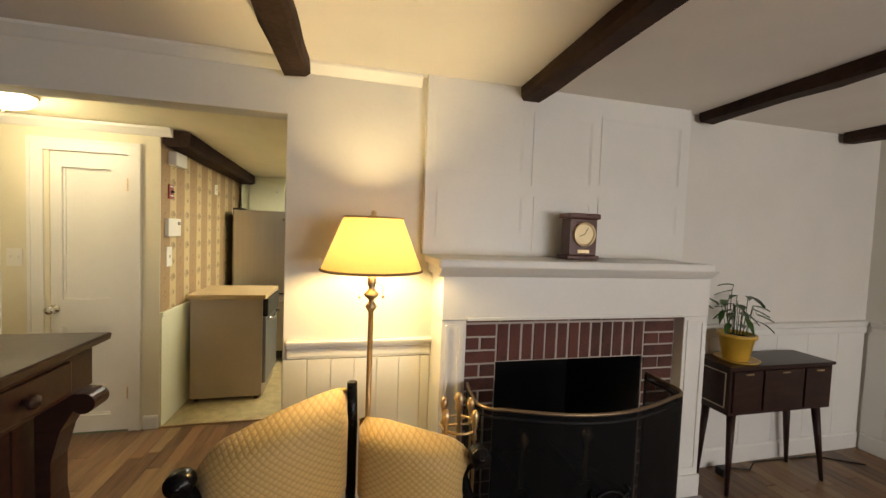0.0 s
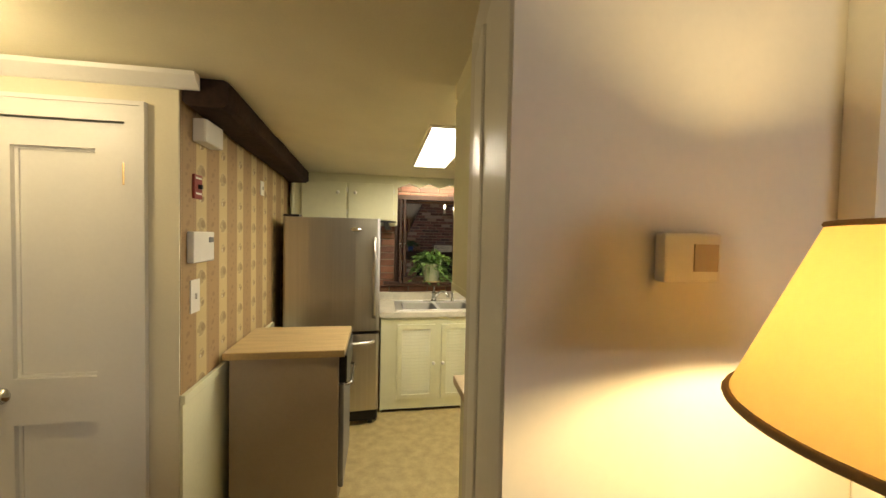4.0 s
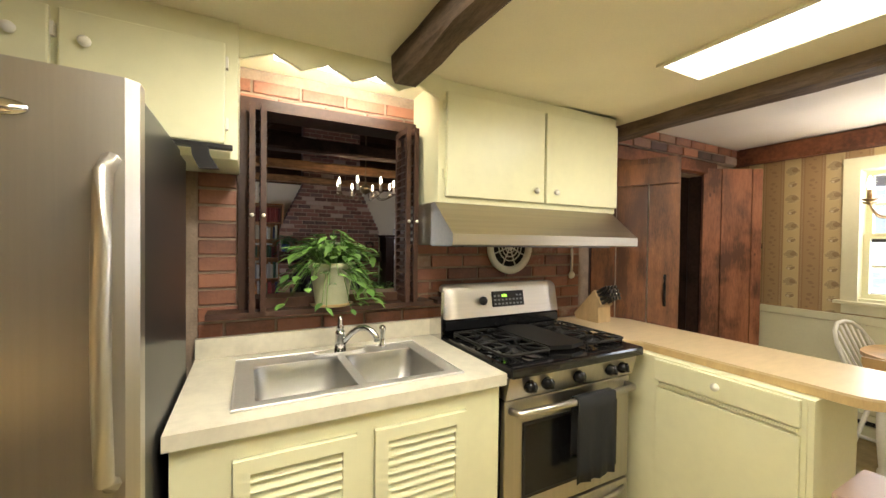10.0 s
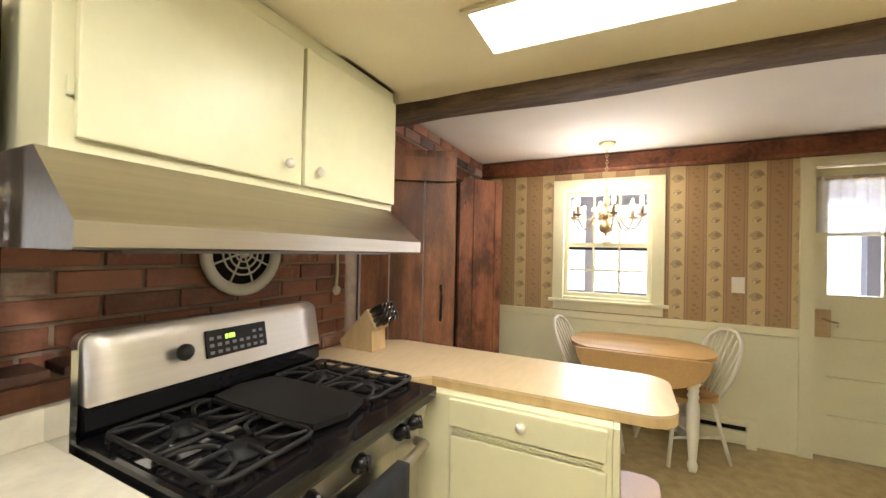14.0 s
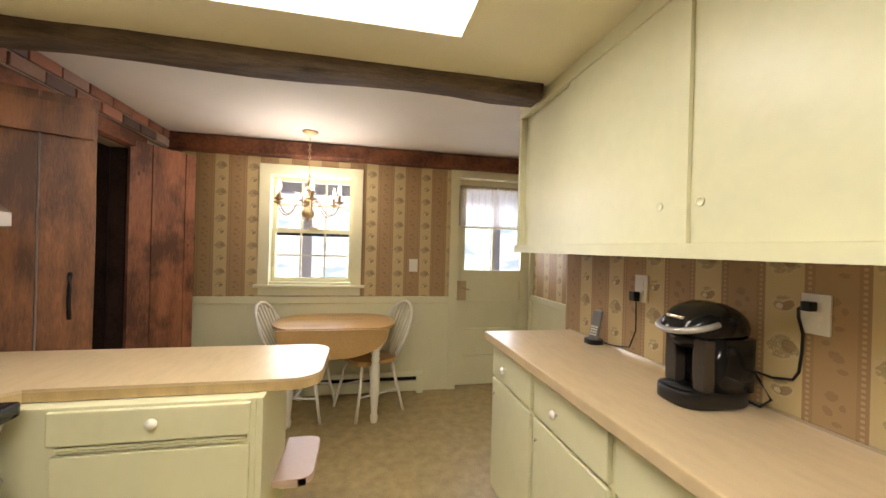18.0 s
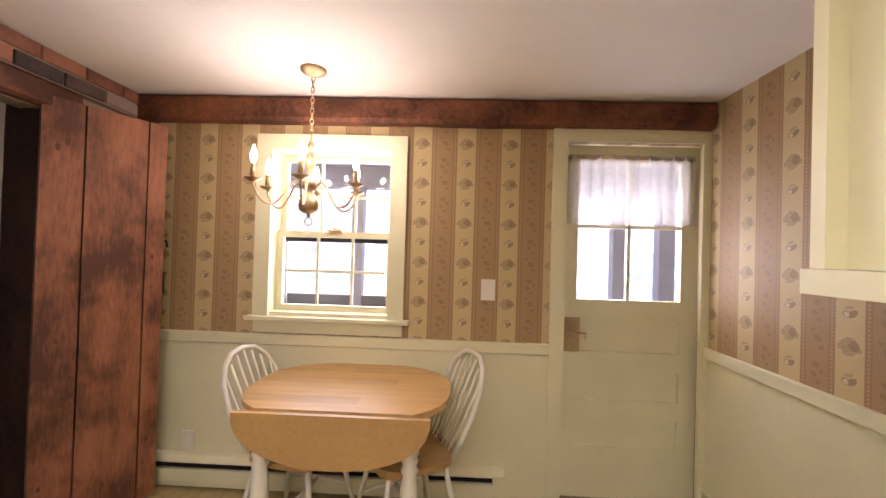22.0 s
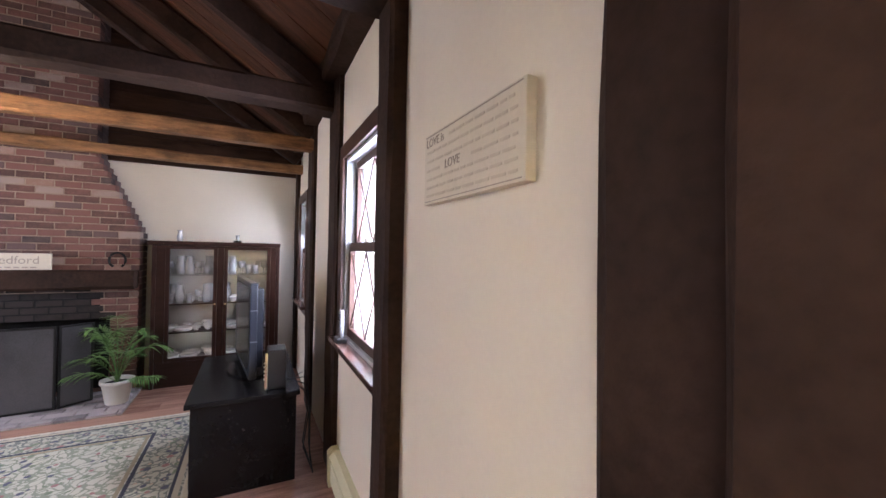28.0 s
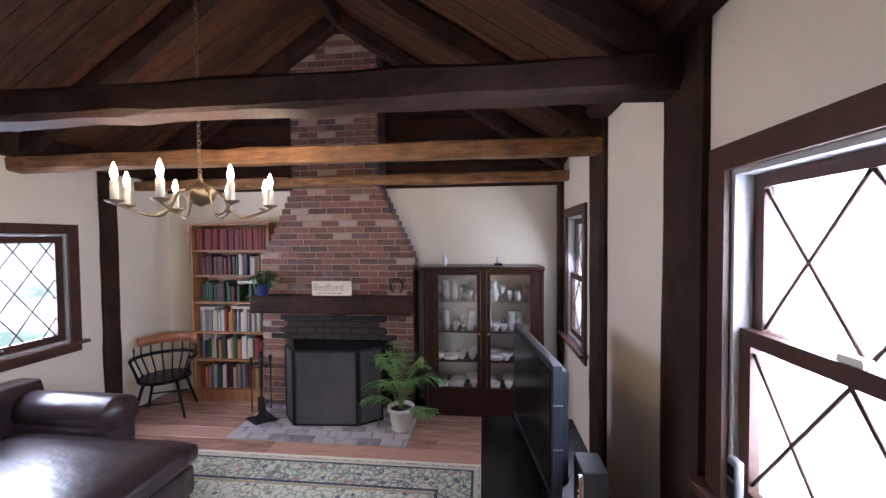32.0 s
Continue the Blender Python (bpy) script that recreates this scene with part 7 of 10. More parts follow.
fd = lambda a, z, h: (a, 4.828 - h, z)
for a0, a1, z0, z1 in ((-1.118, -1.03, 0.02, 2.036), (-0.735, -0.617, 0.02, 2.036), (-1.03, -0.735, 1.93, 2.036), (-1.03, -0.735, 0.80, 0.99), (-1.03, -0.735, 0.02, 0.14)):
    add_box(bm, a0, a1, 4.80, 4.829, z0, z1)
bmesh.ops.remove_doubles(bm, verts=bm.verts, dist=1e-5)
part("door_leaf", bm, "white_trim", dr)
for z0, z1 in ((0.14, 0.80), (0.99, 1.93)):
    bm = bmesh.new()
    panel_frame(bm, -1.03, -0.735, z0, z1, 0.012, fd, -0.001, 0.008)
    part("panel_bead", bm, "white_trim", dr)
bm = bmesh.new()
add_lathe(bm, [(0.0, 0.0), (0.033, 0.0), (0.033, 0.006), (0.014, 0.012), (0.012, 0.03), (0.028, 0.042), (0.032, 0.056), (0.024, 0.068), (0.0, 0.072)], 0, 0, 20, False)
bmesh.ops.rotate(bm, verts=bm.verts, cent=(0, 0, 0), matrix=Matrix.Rotation(radians(90), 3, "X"))
bmesh.ops.translate(bm, verts=bm.verts, vec=(-1.072, 4.80, 0.925))
part("knob", bm, "chrome", dr, "worn metal door knob", True)
for z in (1.83, 0.30):
    bm = bmesh.new()
    add_box(bm, -0.632, -0.606, 4.789, 4.80, z - 0.045, z + 0.045, 0.002)
    add_tube(bm, [(-0.614, 4.787, z - 0.048), (-0.614, 4.787, z + 0.048)], 0.007, 8)
    part("hinge", bm, "brass", dr)
bm = bmesh.new()
for x0, x1, z0, z1 in ((-1.20, -1.122, 0, 2.04), (-0.613, -0.545, 0, 2.04), (-1.20, -0.545, 2.04, 2.115)):
    add_box(bm, x0, x1, 4.772, 4.789, z0, z1)
bmesh.ops.remove_doubles(bm, verts=bm.verts, dist=1e-5)
part("casing", bm, "white_trim", dr)
bm = bmesh.new()
for x0, x1, z0, z1 in ((-1.208, -1.19, 0, 2.123), (-0.555, -0.537, 0, 2.123), (-1.19, -0.555, 2.105, 2.123)):
    add_box(bm, x0, x1, 4.764, 4.789, z0, z1)
part("back_band", bm, "white_trim", dr)
closet_door.location += Vector((-0.03, 0, -0.02))
sw = thing("light_switch", "white double switch plate beside the closet door", "switch", (-1.32, 4.79, 1.27))
box("plate", -1.365, -1.275, 4.783, 4.79, 1.21, 1.33, "whiteplastic", sw, bevel=0.002)
for x in (-1.343, -1.297):
    box("toggle", x - 0.005, x + 0.005, 4.774, 4.784, 1.262, 1.282, "whiteplastic", sw)
ts = thing("thermostat", "small cream wall thermostat with a tan grille", "thermostat", (0.945, LY, 1.55))
box("case", 0.885, 1.005, LY - 0.028, LY - 0.001, 1.505, 1.595, "whiteplastic", ts, bevel=0.006)
box("grille", 0.945, 0.995, LY - 0.031, LY - 0.027, 1.525, 1.575, "beige", ts)
cl = thing("hall_ceiling_light", "lit opal glass dome light on the hall ceiling", "ceiling light", (-1.02, 4.3, 2.25))
lathe("rim", [(0.14, 2.262), (0.146, 2.245), (0.136, 2.24)], -1.02, 4.3, "brass", cl)
lathe("dome", [(0.136, 2.242), (0.13, 2.215), (0.104, 2.188), (0.06, 2.17), (0.014, 2.164), (0.0, 2.163)], -1.02, 4.3, "dome", cl, "", 28, False)
lathe("finial", [(0.0, 2.165), (0.009, 2.161), (0.011, 2.154), (0.0, 2.146)], -1.02, 4.3, "brass", cl, "", 12, False)

# mantel clock
M["mahogany"] = mat("red_mahogany", (0.1, 0.026, 0.016), 0.3, var=0.2, scale=6, fine=60, bump=0.05, stretch=(6, 6, 1))
M["dullbrass"] = mat("dull_brown_brass", (0.28, 0.2, 0.12), 0.4, 0.9, var=0.15)
ck = thing("mantel_clock", "small mahogany mantel clock with a gold dial", "clock", (2.155, 3.47, 1.43))
box("base", 2.065, 2.26, 3.42, 3.53, 1.431, 1.455, "mahogany", ck, bevel=0.006)
box("case", 2.08, 2.245, 3.43, 3.52, 1.4555, 1.655, "mahogany", ck, bevel=0.004)
box("cap", 2.065, 2.26, 3.42, 3.53, 1.6555, 1.685, "mahogany", ck, bevel=0.008)
M["dial"] = mat("brushed_gold_dial", (0.62, 0.5, 0.3), 0.4, 0.5, var=0.08)
def disc(name, cx, y, cz, prof, material, parent, label=""):
    bm_ = bmesh.new()
    add_lathe(bm_, prof, 0, 0, 28, False)
    bmesh.ops.rotate(bm_, verts=bm_.verts, cent=(0, 0, 0), matrix=Matrix.Rotation(radians(90), 3, "X"))
    bmesh.ops.translate(bm_, verts=bm_.verts, vec=(cx, y, cz))
    return part(name, bm_, material, parent, label, True)
disc("bezel", 2.165, 3.43, 1.57, [(0.066, 0.0), (0.068, 0.01), (0.06, 0.014), (0.055, 0.006)], "brass", ck)
disc("dial", 2.165, 3.428, 1.57, [(0.0, 0.002), (0.057, 0.002)], "dial", ck, "round gold clock dial")
for an, ln in ((60, 0.042), (200, 0.03)):
    c, s = math.cos(radians(an)), math.sin(radians(an))
    tube("clock_hand", [(2.165, 3.424, 1.57), (2.165 + ln * c, 3.424, 1.57 + ln * s)], 0.002, "blackplastic", ck, "", 5)
box("name_plate", 2.13, 2.20, 3.426, 3.431, 1.468, 1.486, "brass", ck, "engraved brass plate")

# floor lamp
lx, ly = 1.025, 3.325
fl = thing("floor_lamp", "lit brass floor lamp with a golden fabric shade", "lamp", (lx, ly, 0))
lathe("base", [(0.0, 0.0), (0.14, 0.0), (0.145, 0.012), (0.12, 0.03), (0.05, 0.045), (0.025, 0.07), (0.014, 0.09)], lx, ly, "brass", fl, "", 28, False)
lathe("pole", [(0.0125, 0.08), (0.0125, 0.60), (0.02, 0.61), (0.02, 0.63), (0.0125, 0.64), (0.0125, 1.18), (0.02, 1.19), (0.028, 1.205), (0.016, 1.22), (0.012, 1.235), (0.03, 1.25), (0.034, 1.262), (0.02, 1.275), (0.013, 1.29), (0.02, 1.305), (0.02, 1.33), (0.012, 1.35)], lx, ly, "brass", fl)
bm = bmesh.new()
add_lathe(bm, [(0.224, 1.372), (0.13, 1.608)], lx, ly, 48, False)
part("shade", bm, "lampshade", fl, "golden fabric lampshade", True)
M["braid"] = mat("brown_braid_trim", (0.32, 0.19, 0.07), 0.8, fine=200)
bm = bmesh.new()
add_tube(bm, [(lx + 0.225 * math.cos(radians(a)), ly + 0.225 * math.sin(radians(a)), 1.372) for a in range(0, 361, 8)], 0.006, 6)
part("lower_trim", bm, "braid", fl, "brown braid edge", True)
bm = bmesh.new()
add_tube(bm, [(lx + 0.131 * math.cos(radians(a)), ly + 0.131 * math.sin(radians(a)), 1.605) for a in range(0, 361, 10)], 0.004, 6)
part("upper_trim", bm, "braid", fl, "brown braid edge", True)
bm = bmesh.new()
for a in (0, 120, 240):
    add_tube(bm, [(lx, ly, 1.6), (lx + 0.126 * math.cos(radians(a)), ly + 0.126 * math.sin(radians(a)), 1.6)], 0.002, 5)
add_tube(bm, [(lx, ly, 1.35), (lx + 0.05, ly, 1.40), (lx + 0.055, ly, 1.5), (lx, ly, 1.6)], 0.002, 5)
part("harp", bm, "brass", fl, "", True)
lathe("finial", [(0.006, 1.6), (0.02, 1.61), (0.022, 1.615), (0.008, 1.62), (0.014, 1.63), (0.0, 1.64)], lx, ly, "brass", fl, "", 14, False)
for s in (-1, 1):
    tube("pull_chain", [(lx + s * 0.02, ly, 1.31), (lx + s * 0.05, ly, 1.30), (lx + s * 0.052, ly, 1.25)], 0.0018, "brass", fl, "", 5)
    lathe("pull_bead", [(0.0, 1.238), (0.007, 1.243), (0.007, 1.249), (0.0, 1.254)], lx + s * 0.052, ly, "brass", fl, "", 10, False)

# corner armchair
ac = thing("corner_armchair", "gold diamond damask corner armchair with a dark carved frame", "armchair", (0.93, 2.85, 0))
def padded(name, p0, p1, bow, zl, z0, z1, crown, thick):
    """Upholstered back panel from p0 to p1 with a bowed plan and an arched top."""
    bm_ = bmesh.new()
    p0, p1 = Vector(p0), Vector(p1)
    d = (p1 - p0)
    nrm = Vector((-d.y, d.x)).normalized()
    nu, nv = 12, 9
    sheets = []
    for s in (-1, 1):
        grid = []
        for i in range(nu + 1):
            u = i / nu
            c = p0 + d * u + nrm * bow * math.sin(math.pi * u)
            top = z1 + (z0 - z1) * math.sqrt(max(0.0, 1 - u ** 2.2)) + crown * math.sin(math.pi * u ** 0.7)
            col = []
            for j in range(nv + 1):
                v = j / nv
                fat = thick * (min(1.0, 6 * v * (1 - v) + 0.0) ** 0.5) * (min(1.0, 7 * u * (1 - u)) ** 0.5) * 0.5
                q = c + nrm * s * max(fat, 0.004 if 0 < u < 1 and 0 < v < 1 else 0.0)
                col.append(bm_.verts.new((q.x, q.y, zl + (top - zl) * v)))
            grid.append(col)
        for i in range(nu):
            for j in range(nv):
                bm_.faces.new((grid[i][j], grid[i + 1][j], grid[i + 1][j + 1], grid[i][j + 1]))
    bmesh.ops.remove_doubles(bm_, verts=bm_.verts, dist=1e-4)
    return part(name, bm_, "damask", ac, "", True)
padded("back_panel", (0.905, 3.12), (0.47, 2.90), 0.06, 0.50, 0.955, 0.80, 0.03, 0.2)
padded("side_panel", (0.95, 3.12), (1.34, 2.94), -0.06, 0.50, 0.82, 0.745, 0.04, 0.19)
tube("centre_post", [(0.93, 3.12, 0.0), (0.925, 3.135, 0.5), (0.925, 3.13, 0.8), (0.92, 3.125, 0.975)], 0.02, "blackwood", ac, "", 10)
for s, px, py, pz in ((-1, 0.45, 2.885, 0.79), (1, 1.36, 2.925, 0.75)):
    tube("arm_post", [(px - s * 0.05, py - 0.01, 0.42), (px - s * 0.02, py, 0.55), (px - s * 0.05, py + 0.01, 0.66), (px, py - 0.01, pz - 0.03), (px + s * 0.01, py - 0.03, pz)], 0.024, "blackwood", ac, "", 10)
    bm = bmesh.new()
    add_lathe(bm, [(0.0, -0.03), (0.034, -0.028), (0.04, -0.015), (0.04, 0.015), (0.034, 0.028), (0.014, 0.03), (0.012, 0.038), (0.0, 0.04)], 0, 0, 18, False)
    bmesh.ops.rotate(bm, verts=bm.verts, cent=(0, 0, 0), matrix=Matrix.Rotation(radians(90), 3, "X"))
    bmesh.ops.translate(bm, verts=bm.verts, vec=(px + s * 0.005, py - 0.025, pz))
    part("scroll", bm, "blackwood", ac, "carved scroll arm end", True)
bm = bmesh.new()
add_prism(bm, [(0.93, 3.10), (0.53, 2.89), (0.93, 2.50), (1.33, 2.93)], 0.34, 0.42, lambda u, v, h: (u, v, h))
part("seat_frame", bm, "blackwood", ac)
bm = bmesh.new()
add_prism(bm, [(0.93, 3.07), (0.57, 2.88), (0.93, 2.53), (1.29, 2.92)], 0.421, 0.5, lambda u, v, h: (u, v, h))
bmesh.ops.bevel(bm, geom=list(bm.edges), offset=0.025, segments=3, affect="EDGES")
part("seat", bm, "damask", ac, "", True)
for px, py in ((0.545, 2.89), (0.93, 2.53), (1.315, 2.92)):
    tube("leg", [(px, py, 0.38), (px, py - 0.02, 0.2), (px, py, 0.03), (px, py - 0.02, 0.0)], 0.028, "blackwood", ac, "", 10, 0.018)
ac.location.x += 0.03
ac.scale = (1.06, 1.0, 0.962)

# empire desk
dk = thing("empire_desk", "dark polished mahogany desk with scroll columns", "desk", (-0.33, 2.8, 0))
bm = bmesh.new()
add_prism(bm, [(-0.64, 1.05), (-0.05, 1.05), (-0.028, 1.062), (-0.024, 1.085), (-0.032, 1.09), (-0.64, 1.09)], 2.17, 3.45, lambda u, v, h: (u, h, v))
part("desktop", bm, "darkwood", dk)
box("frieze", -0.62, -0.075, 2.2, 3.42, 0.885, 1.049, "darkwood", dk, bevel=0.004)
box("body", -0.62, -0.24, 2.24, 3.38, 0.09, 0.884, "darkwood", dk, bevel=0.004)
box("plinth", -0.62, -0.09, 2.2, 3.42, 0.0, 0.089, "darkwood", dk, bevel=0.006)
for y0, y1 in ((2.34, 2.78), (2.84, 3.28)):
    dw = box("drawer", -0.078, -0.06, y0, y1, 0.905, 1.025, "darkwood", dk, bevel=0.006)
    for yy in ((y0 + y1) / 2,):
        bm = bmesh.new()
        add_lathe(bm, [(0.0, 0.0), (0.012, 0.0), (0.012, 0.015), (0.024, 0.025), (0.022, 0.04), (0.0, 0.046)], 0, 0, 16, False)
        bmesh.ops.rotate(bm, verts=bm.verts, cent=(0, 0, 0), matrix=Matrix.Rotation(radians(90), 3, "Y"))
        bmesh.ops.translate(bm, verts=bm.verts, vec=(-0.062, yy, 0.965))
        part("knob", bm, "darkwood", dw, "", True)
for y0, y1 in ((2.22, 2.31), (3.31, 3.40)):
    o = [(-0.20, 0.885), (-0.05, 0.885)] + [(-0.045 + 0.04 * math.cos(radians(a)), 0.845 + 0.04 * math.sin(radians(a))) for a in range(80, -141, -20)]
    o += [(-0.12, 0.74), (-0.15, 0.62), (-0.15, 0.48), (-0.13, 0.34), (-0.10, 0.22), (-0.085, 0.12), (-0.09, 0.09), (-0.20, 0.09)]
    prism("scroll_column", o, y0, y1, lambda u, v, h: (u, h, v), "darkwood", dk)
for z0, z1 in ((0.12, 0.48), (0.50, 0.86)):
    bm = bmesh.new()
    panel_frame(bm, 2.34, 3.28, z0, z1, 0.02, lambda a, z, h: (-0.24 + h, a, z), -0.001, 0.008)
    part("front_panel", bm, "darkwood", dk)

dk.location += Vector((-0.02, 0, -0.012))

# fire screen, tools
M["wire"] = mat("fine_black_wire_mesh", spec=0.1, colour=(0.006, 0.006, 0.006), rough=0.6, var=0.2, bump=0.1, fine=200)
M["wire"].node_tree.nodes["Principled BSDF"].inputs["Alpha"].default_value = 0.86
sc = thing("fire_screen", "curved black mesh fire screen with a brass top rail", "fire screen", (2.05, 3.15, 0))
rim = [(1.515, 3.375), (1.50, 3.28)] + [(1.58 + 0.09 * math.cos(radians(a)), 3.17 + 0.09 * math.sin(radians(a))) for a in range(180, 271, 18)]
rim += [(1.58 + 0.9 * k / 10, 3.08 - 0.11 * math.sin(math.pi * k / 10)) for k in range(1, 10)]
rim += [(2.48 + 0.09 * math.cos(radians(a)), 3.17 + 0.09 * math.sin(radians(a))) for a in range(270, 361, 18)] + [(2.575, 3.28), (2.57, 3.375)]
for z, m, r in ((0.80, "dullbrass", 0.008), (0.765, "blackmatte", 0.006), (0.04, "blackmatte", 0.011)):
    tube("rail", [(x, y, z) for x, y in rim], r, m, sc)
bm = bmesh.new()
lo = [bm.verts.new((x, y, 0.045)) for x, y in rim]
hi = [bm.verts.new((x, y, 0.795)) for x, y in rim]
for k in range(len(rim) - 1):
    bm.faces.new((lo[k], lo[k + 1], hi[k + 1], hi[k]))
part("mesh_panel", bm, "wire", sc, "fine black wire mesh", True)
for x, y in (rim[0], rim[4], rim[19], rim[-1]):
    tube("upright", [(x, y, 0.022), (x, y, 0.79)], 0.006, "blackmatte", sc)
bm = bmesh.new()
for s in (-1, 1):
    add_tube(bm, [(2.05 + s * (0.02 + 0.09 * k / 14 * abs(math.cos(k * 0.5))), 2.965, 0.25 + 0.016 * k) for k in range(15)], 0.005, 6)
add_tube(bm, [(2.05 + 0.1 * math.cos(radians(a)), 2.965, 0.36 + 0.1 * math.sin(radians(a))) for a in range(0, 361, 20)], 0.005, 6)
part("ornament", bm, "blackmatte", sc, "twisted iron ornament", True)
def fire_tools(label, cx, cy, z0, top, metal, plate_base=False):
    ft = thing("fire_tool_set", label, "fire tools", (cx, cy, z0))
    if plate_base:
        bm_ = bmesh.new()
        add_prism(bm_, [(cx - 0.17, cy), (cx, cy - 0.11), (cx + 0.15, cy + 0.02), (cx, cy + 0.13)], z0, z0 + 0.014, lambda u, v, h: (u, v, h))
        for a in (20, 140, 260):
            add_tube(bm_, [(cx + 0.1 * math.cos(radians(a)), cy + 0.07 * math.sin(radians(a)), z0 + 0.012), (cx + 0.05 * math.cos(radians(a)), cy + 0.05 * math.sin(radians(a)), z0 + 0.07), (cx, cy, z0 + 0.16)], 0.008, 6)
        part("base", bm_, "blackmatte", ft)
    else:
        lathe("base", [(0.0, z0), (0.1, z0), (0.1, z0 + 0.015), (0.03, z0 + 0.03), (0.0, z0 + 0.035)], cx, cy, "blackmatte", ft, "", 20, False)
    lathe("stem", [(0.009, z0 + 0.03), (0.009, top - 0.08), (0.02, top - 0.07), (0.012, top - 0.05), (0.024, top - 0.025), (0.012, top - 0.003), (0.0, top)], cx, cy, metal, ft, "", 12, False)
    bm_ = bmesh.new()
    add_tube(bm_, [(cx + 0.08 * math.cos(radians(a)), cy + 0.08 * math.sin(radians(a)), top - 0.14) for a in range(0, 361, 20)], 0.005, 6)
    add_tube(bm_, [(cx - 0.08, cy, top - 0.14), (cx + 0.08, cy, top - 0.14)], 0.005, 6)
    part("ring", bm_, metal, ft, "", True)
    for k, nm in enumerate(("poker", "shovel", "tongs", "brush")):
        a = radians(35 + 90 * k)
        x, y = cx + 0.085 * math.cos(a), cy + 0.085 * math.sin(a)
        o = part(nm, (lambda b_: (add_lathe(b_, [(0.0, z0 + 0.1), (0.006, z0 + 0.1), (0.006, top - 0.18), (0.012, top - 0.17), (0.008, top - 0.13), (0.016, top - 0.09), (0.018, top - 0.07), (0.01, top - 0.05), (0.0, top - 0.045)], x, y, 10, False), b_)[1])(bmesh.new()), metal, ft, "", True)
        if nm in ("shovel", "brush"):
            box("blade", x - 0.035, x + 0.035, y - 0.006, y + 0.006, z0 + 0.05, z0 + 0.2, "blackmatte", o, bevel=0.005)
    return ft
fire_tools("brass handled fire tool set on a stand beside the screen", 1.40, 3.12, 0.022, 0.87, "brass")

# record cabinet
rc = thing("record_cabinet", "dark mid-century cabinet on splayed tapered legs", "cabinet", (3.6, 3.5, 0))
box("body", 3.18, 4.02, 3.375, 3.615, 0.50, 0.785, "darkwood", rc, bevel=0.006)
box("top", 3.165, 4.035, 3.365, 3.62, 0.786, 0.806, "darkwood", rc, bevel=0.004)
for x0, x1 in ((3.2, 3.42), (3.44, 3.76), (3.78, 4.0)):
    d = box("front_door", x0, x1, 3.364, 3.376, 0.52, 0.775, "darkwood", rc, bevel=0.004)
    box("pull", (x0 + x1) / 2 - 0.03, (x0 + x1) / 2 + 0.03, 3.356, 3.365, 0.755, 0.763, "brass", d)
bm = bmesh.new()
panel_frame(bm, 3.40, 3.60, 0.54, 0.76, 0.006, lambda a, z, h: (3.18 - h, a, z), -0.001, 0.004)
part("speaker_edge", bm, "beige", rc, "pale piped edge of the speaker grille")
for x, y, dx, dy in ((3.25, 3.41, -0.03, -0.03), (3.95, 3.41, 0.06, -0.03), (3.25, 3.58, -0.03, 0.01), (3.95, 3.58, 0.06, 0.01)):
    tube("leg", [(x, y, 0.50), (x + dx, y + dy, 0.0)], 0.024, "darkwood", rc, "", 10, 0.011)
potted("potted_plant", "dark leafy plant in a yellow glazed pot on the cabinet", 3.35, 3.49, 0.811, 0.068, 0.1, 0.17, "pot_yellow", "leaf_dark", 17, 0.15, 0.1, 0.045, 8, lift=0.36)
lathe("pot_saucer", [(0.0, 0.8065), (0.11, 0.8065), (0.125, 0.82), (0.115, 0.82), (0.1, 0.811), (0.0, 0.811)], 3.36, 3.49, "pot_yellow", None, "", 24, False)
tagged(bpy.data.objects["pot_saucer.001"], "yellow glazed saucer under the plant pot", "saucer")
pc = thing("power_cord", "black cord with a plug lying on the floor under the cabinet", "cord", (3.5, 3.6, 0))
tube("cord", [(3.40, 3.55, 0.006), (3.5, 3.6, 0.006), (3.62, 3.55, 0.006), (3.75, 3.62, 0.006), (4.3, 3.6, 0.006), (4.55, 3.45, 0.006)], 0.005, "blackplastic", pc)
box("adapter", 3.36, 3.42, 3.52, 3.58, 0.0, 0.05, "blackplastic", pc, bevel=0.006)
# unseen window, added round the fill light of the living room
wl_ = thing("window_5", "white framed living room window", "window", (3.4, -1.5, 0.8), kind="structure")
bm = bmesh.new()
panel_frame(bm, 2.24, 4.56, 0.74, 2.06, 0.07, lambda a, z, h: (a, -1.5 + h, z), 0.0, 0.02)
part("window_frame", bm, "white_trim", wl_)

# ---- family room ----
def lattice_lines(a0, a1, z0, z1, w, h, ca, cz):
    """Segments of a diamond lattice clipped to a pane."""
    segs = []
    for s in (1, -1):
        k = s * h / w
        for i in range(-8, 9):
            pts = []
            c = cz + i * h - k * ca
            for a in (a0, a1):
                z = k * a + c
                if z0 <= z <= z1:
                    pts.append((a, z))
            for z in (z0, z1):
                a = (z - c) / k
                if a0 < a < a1:
                    pts.append((a, z))
            if len(pts) >= 2:
                segs.append((pts[0], pts[1]))
    return segs


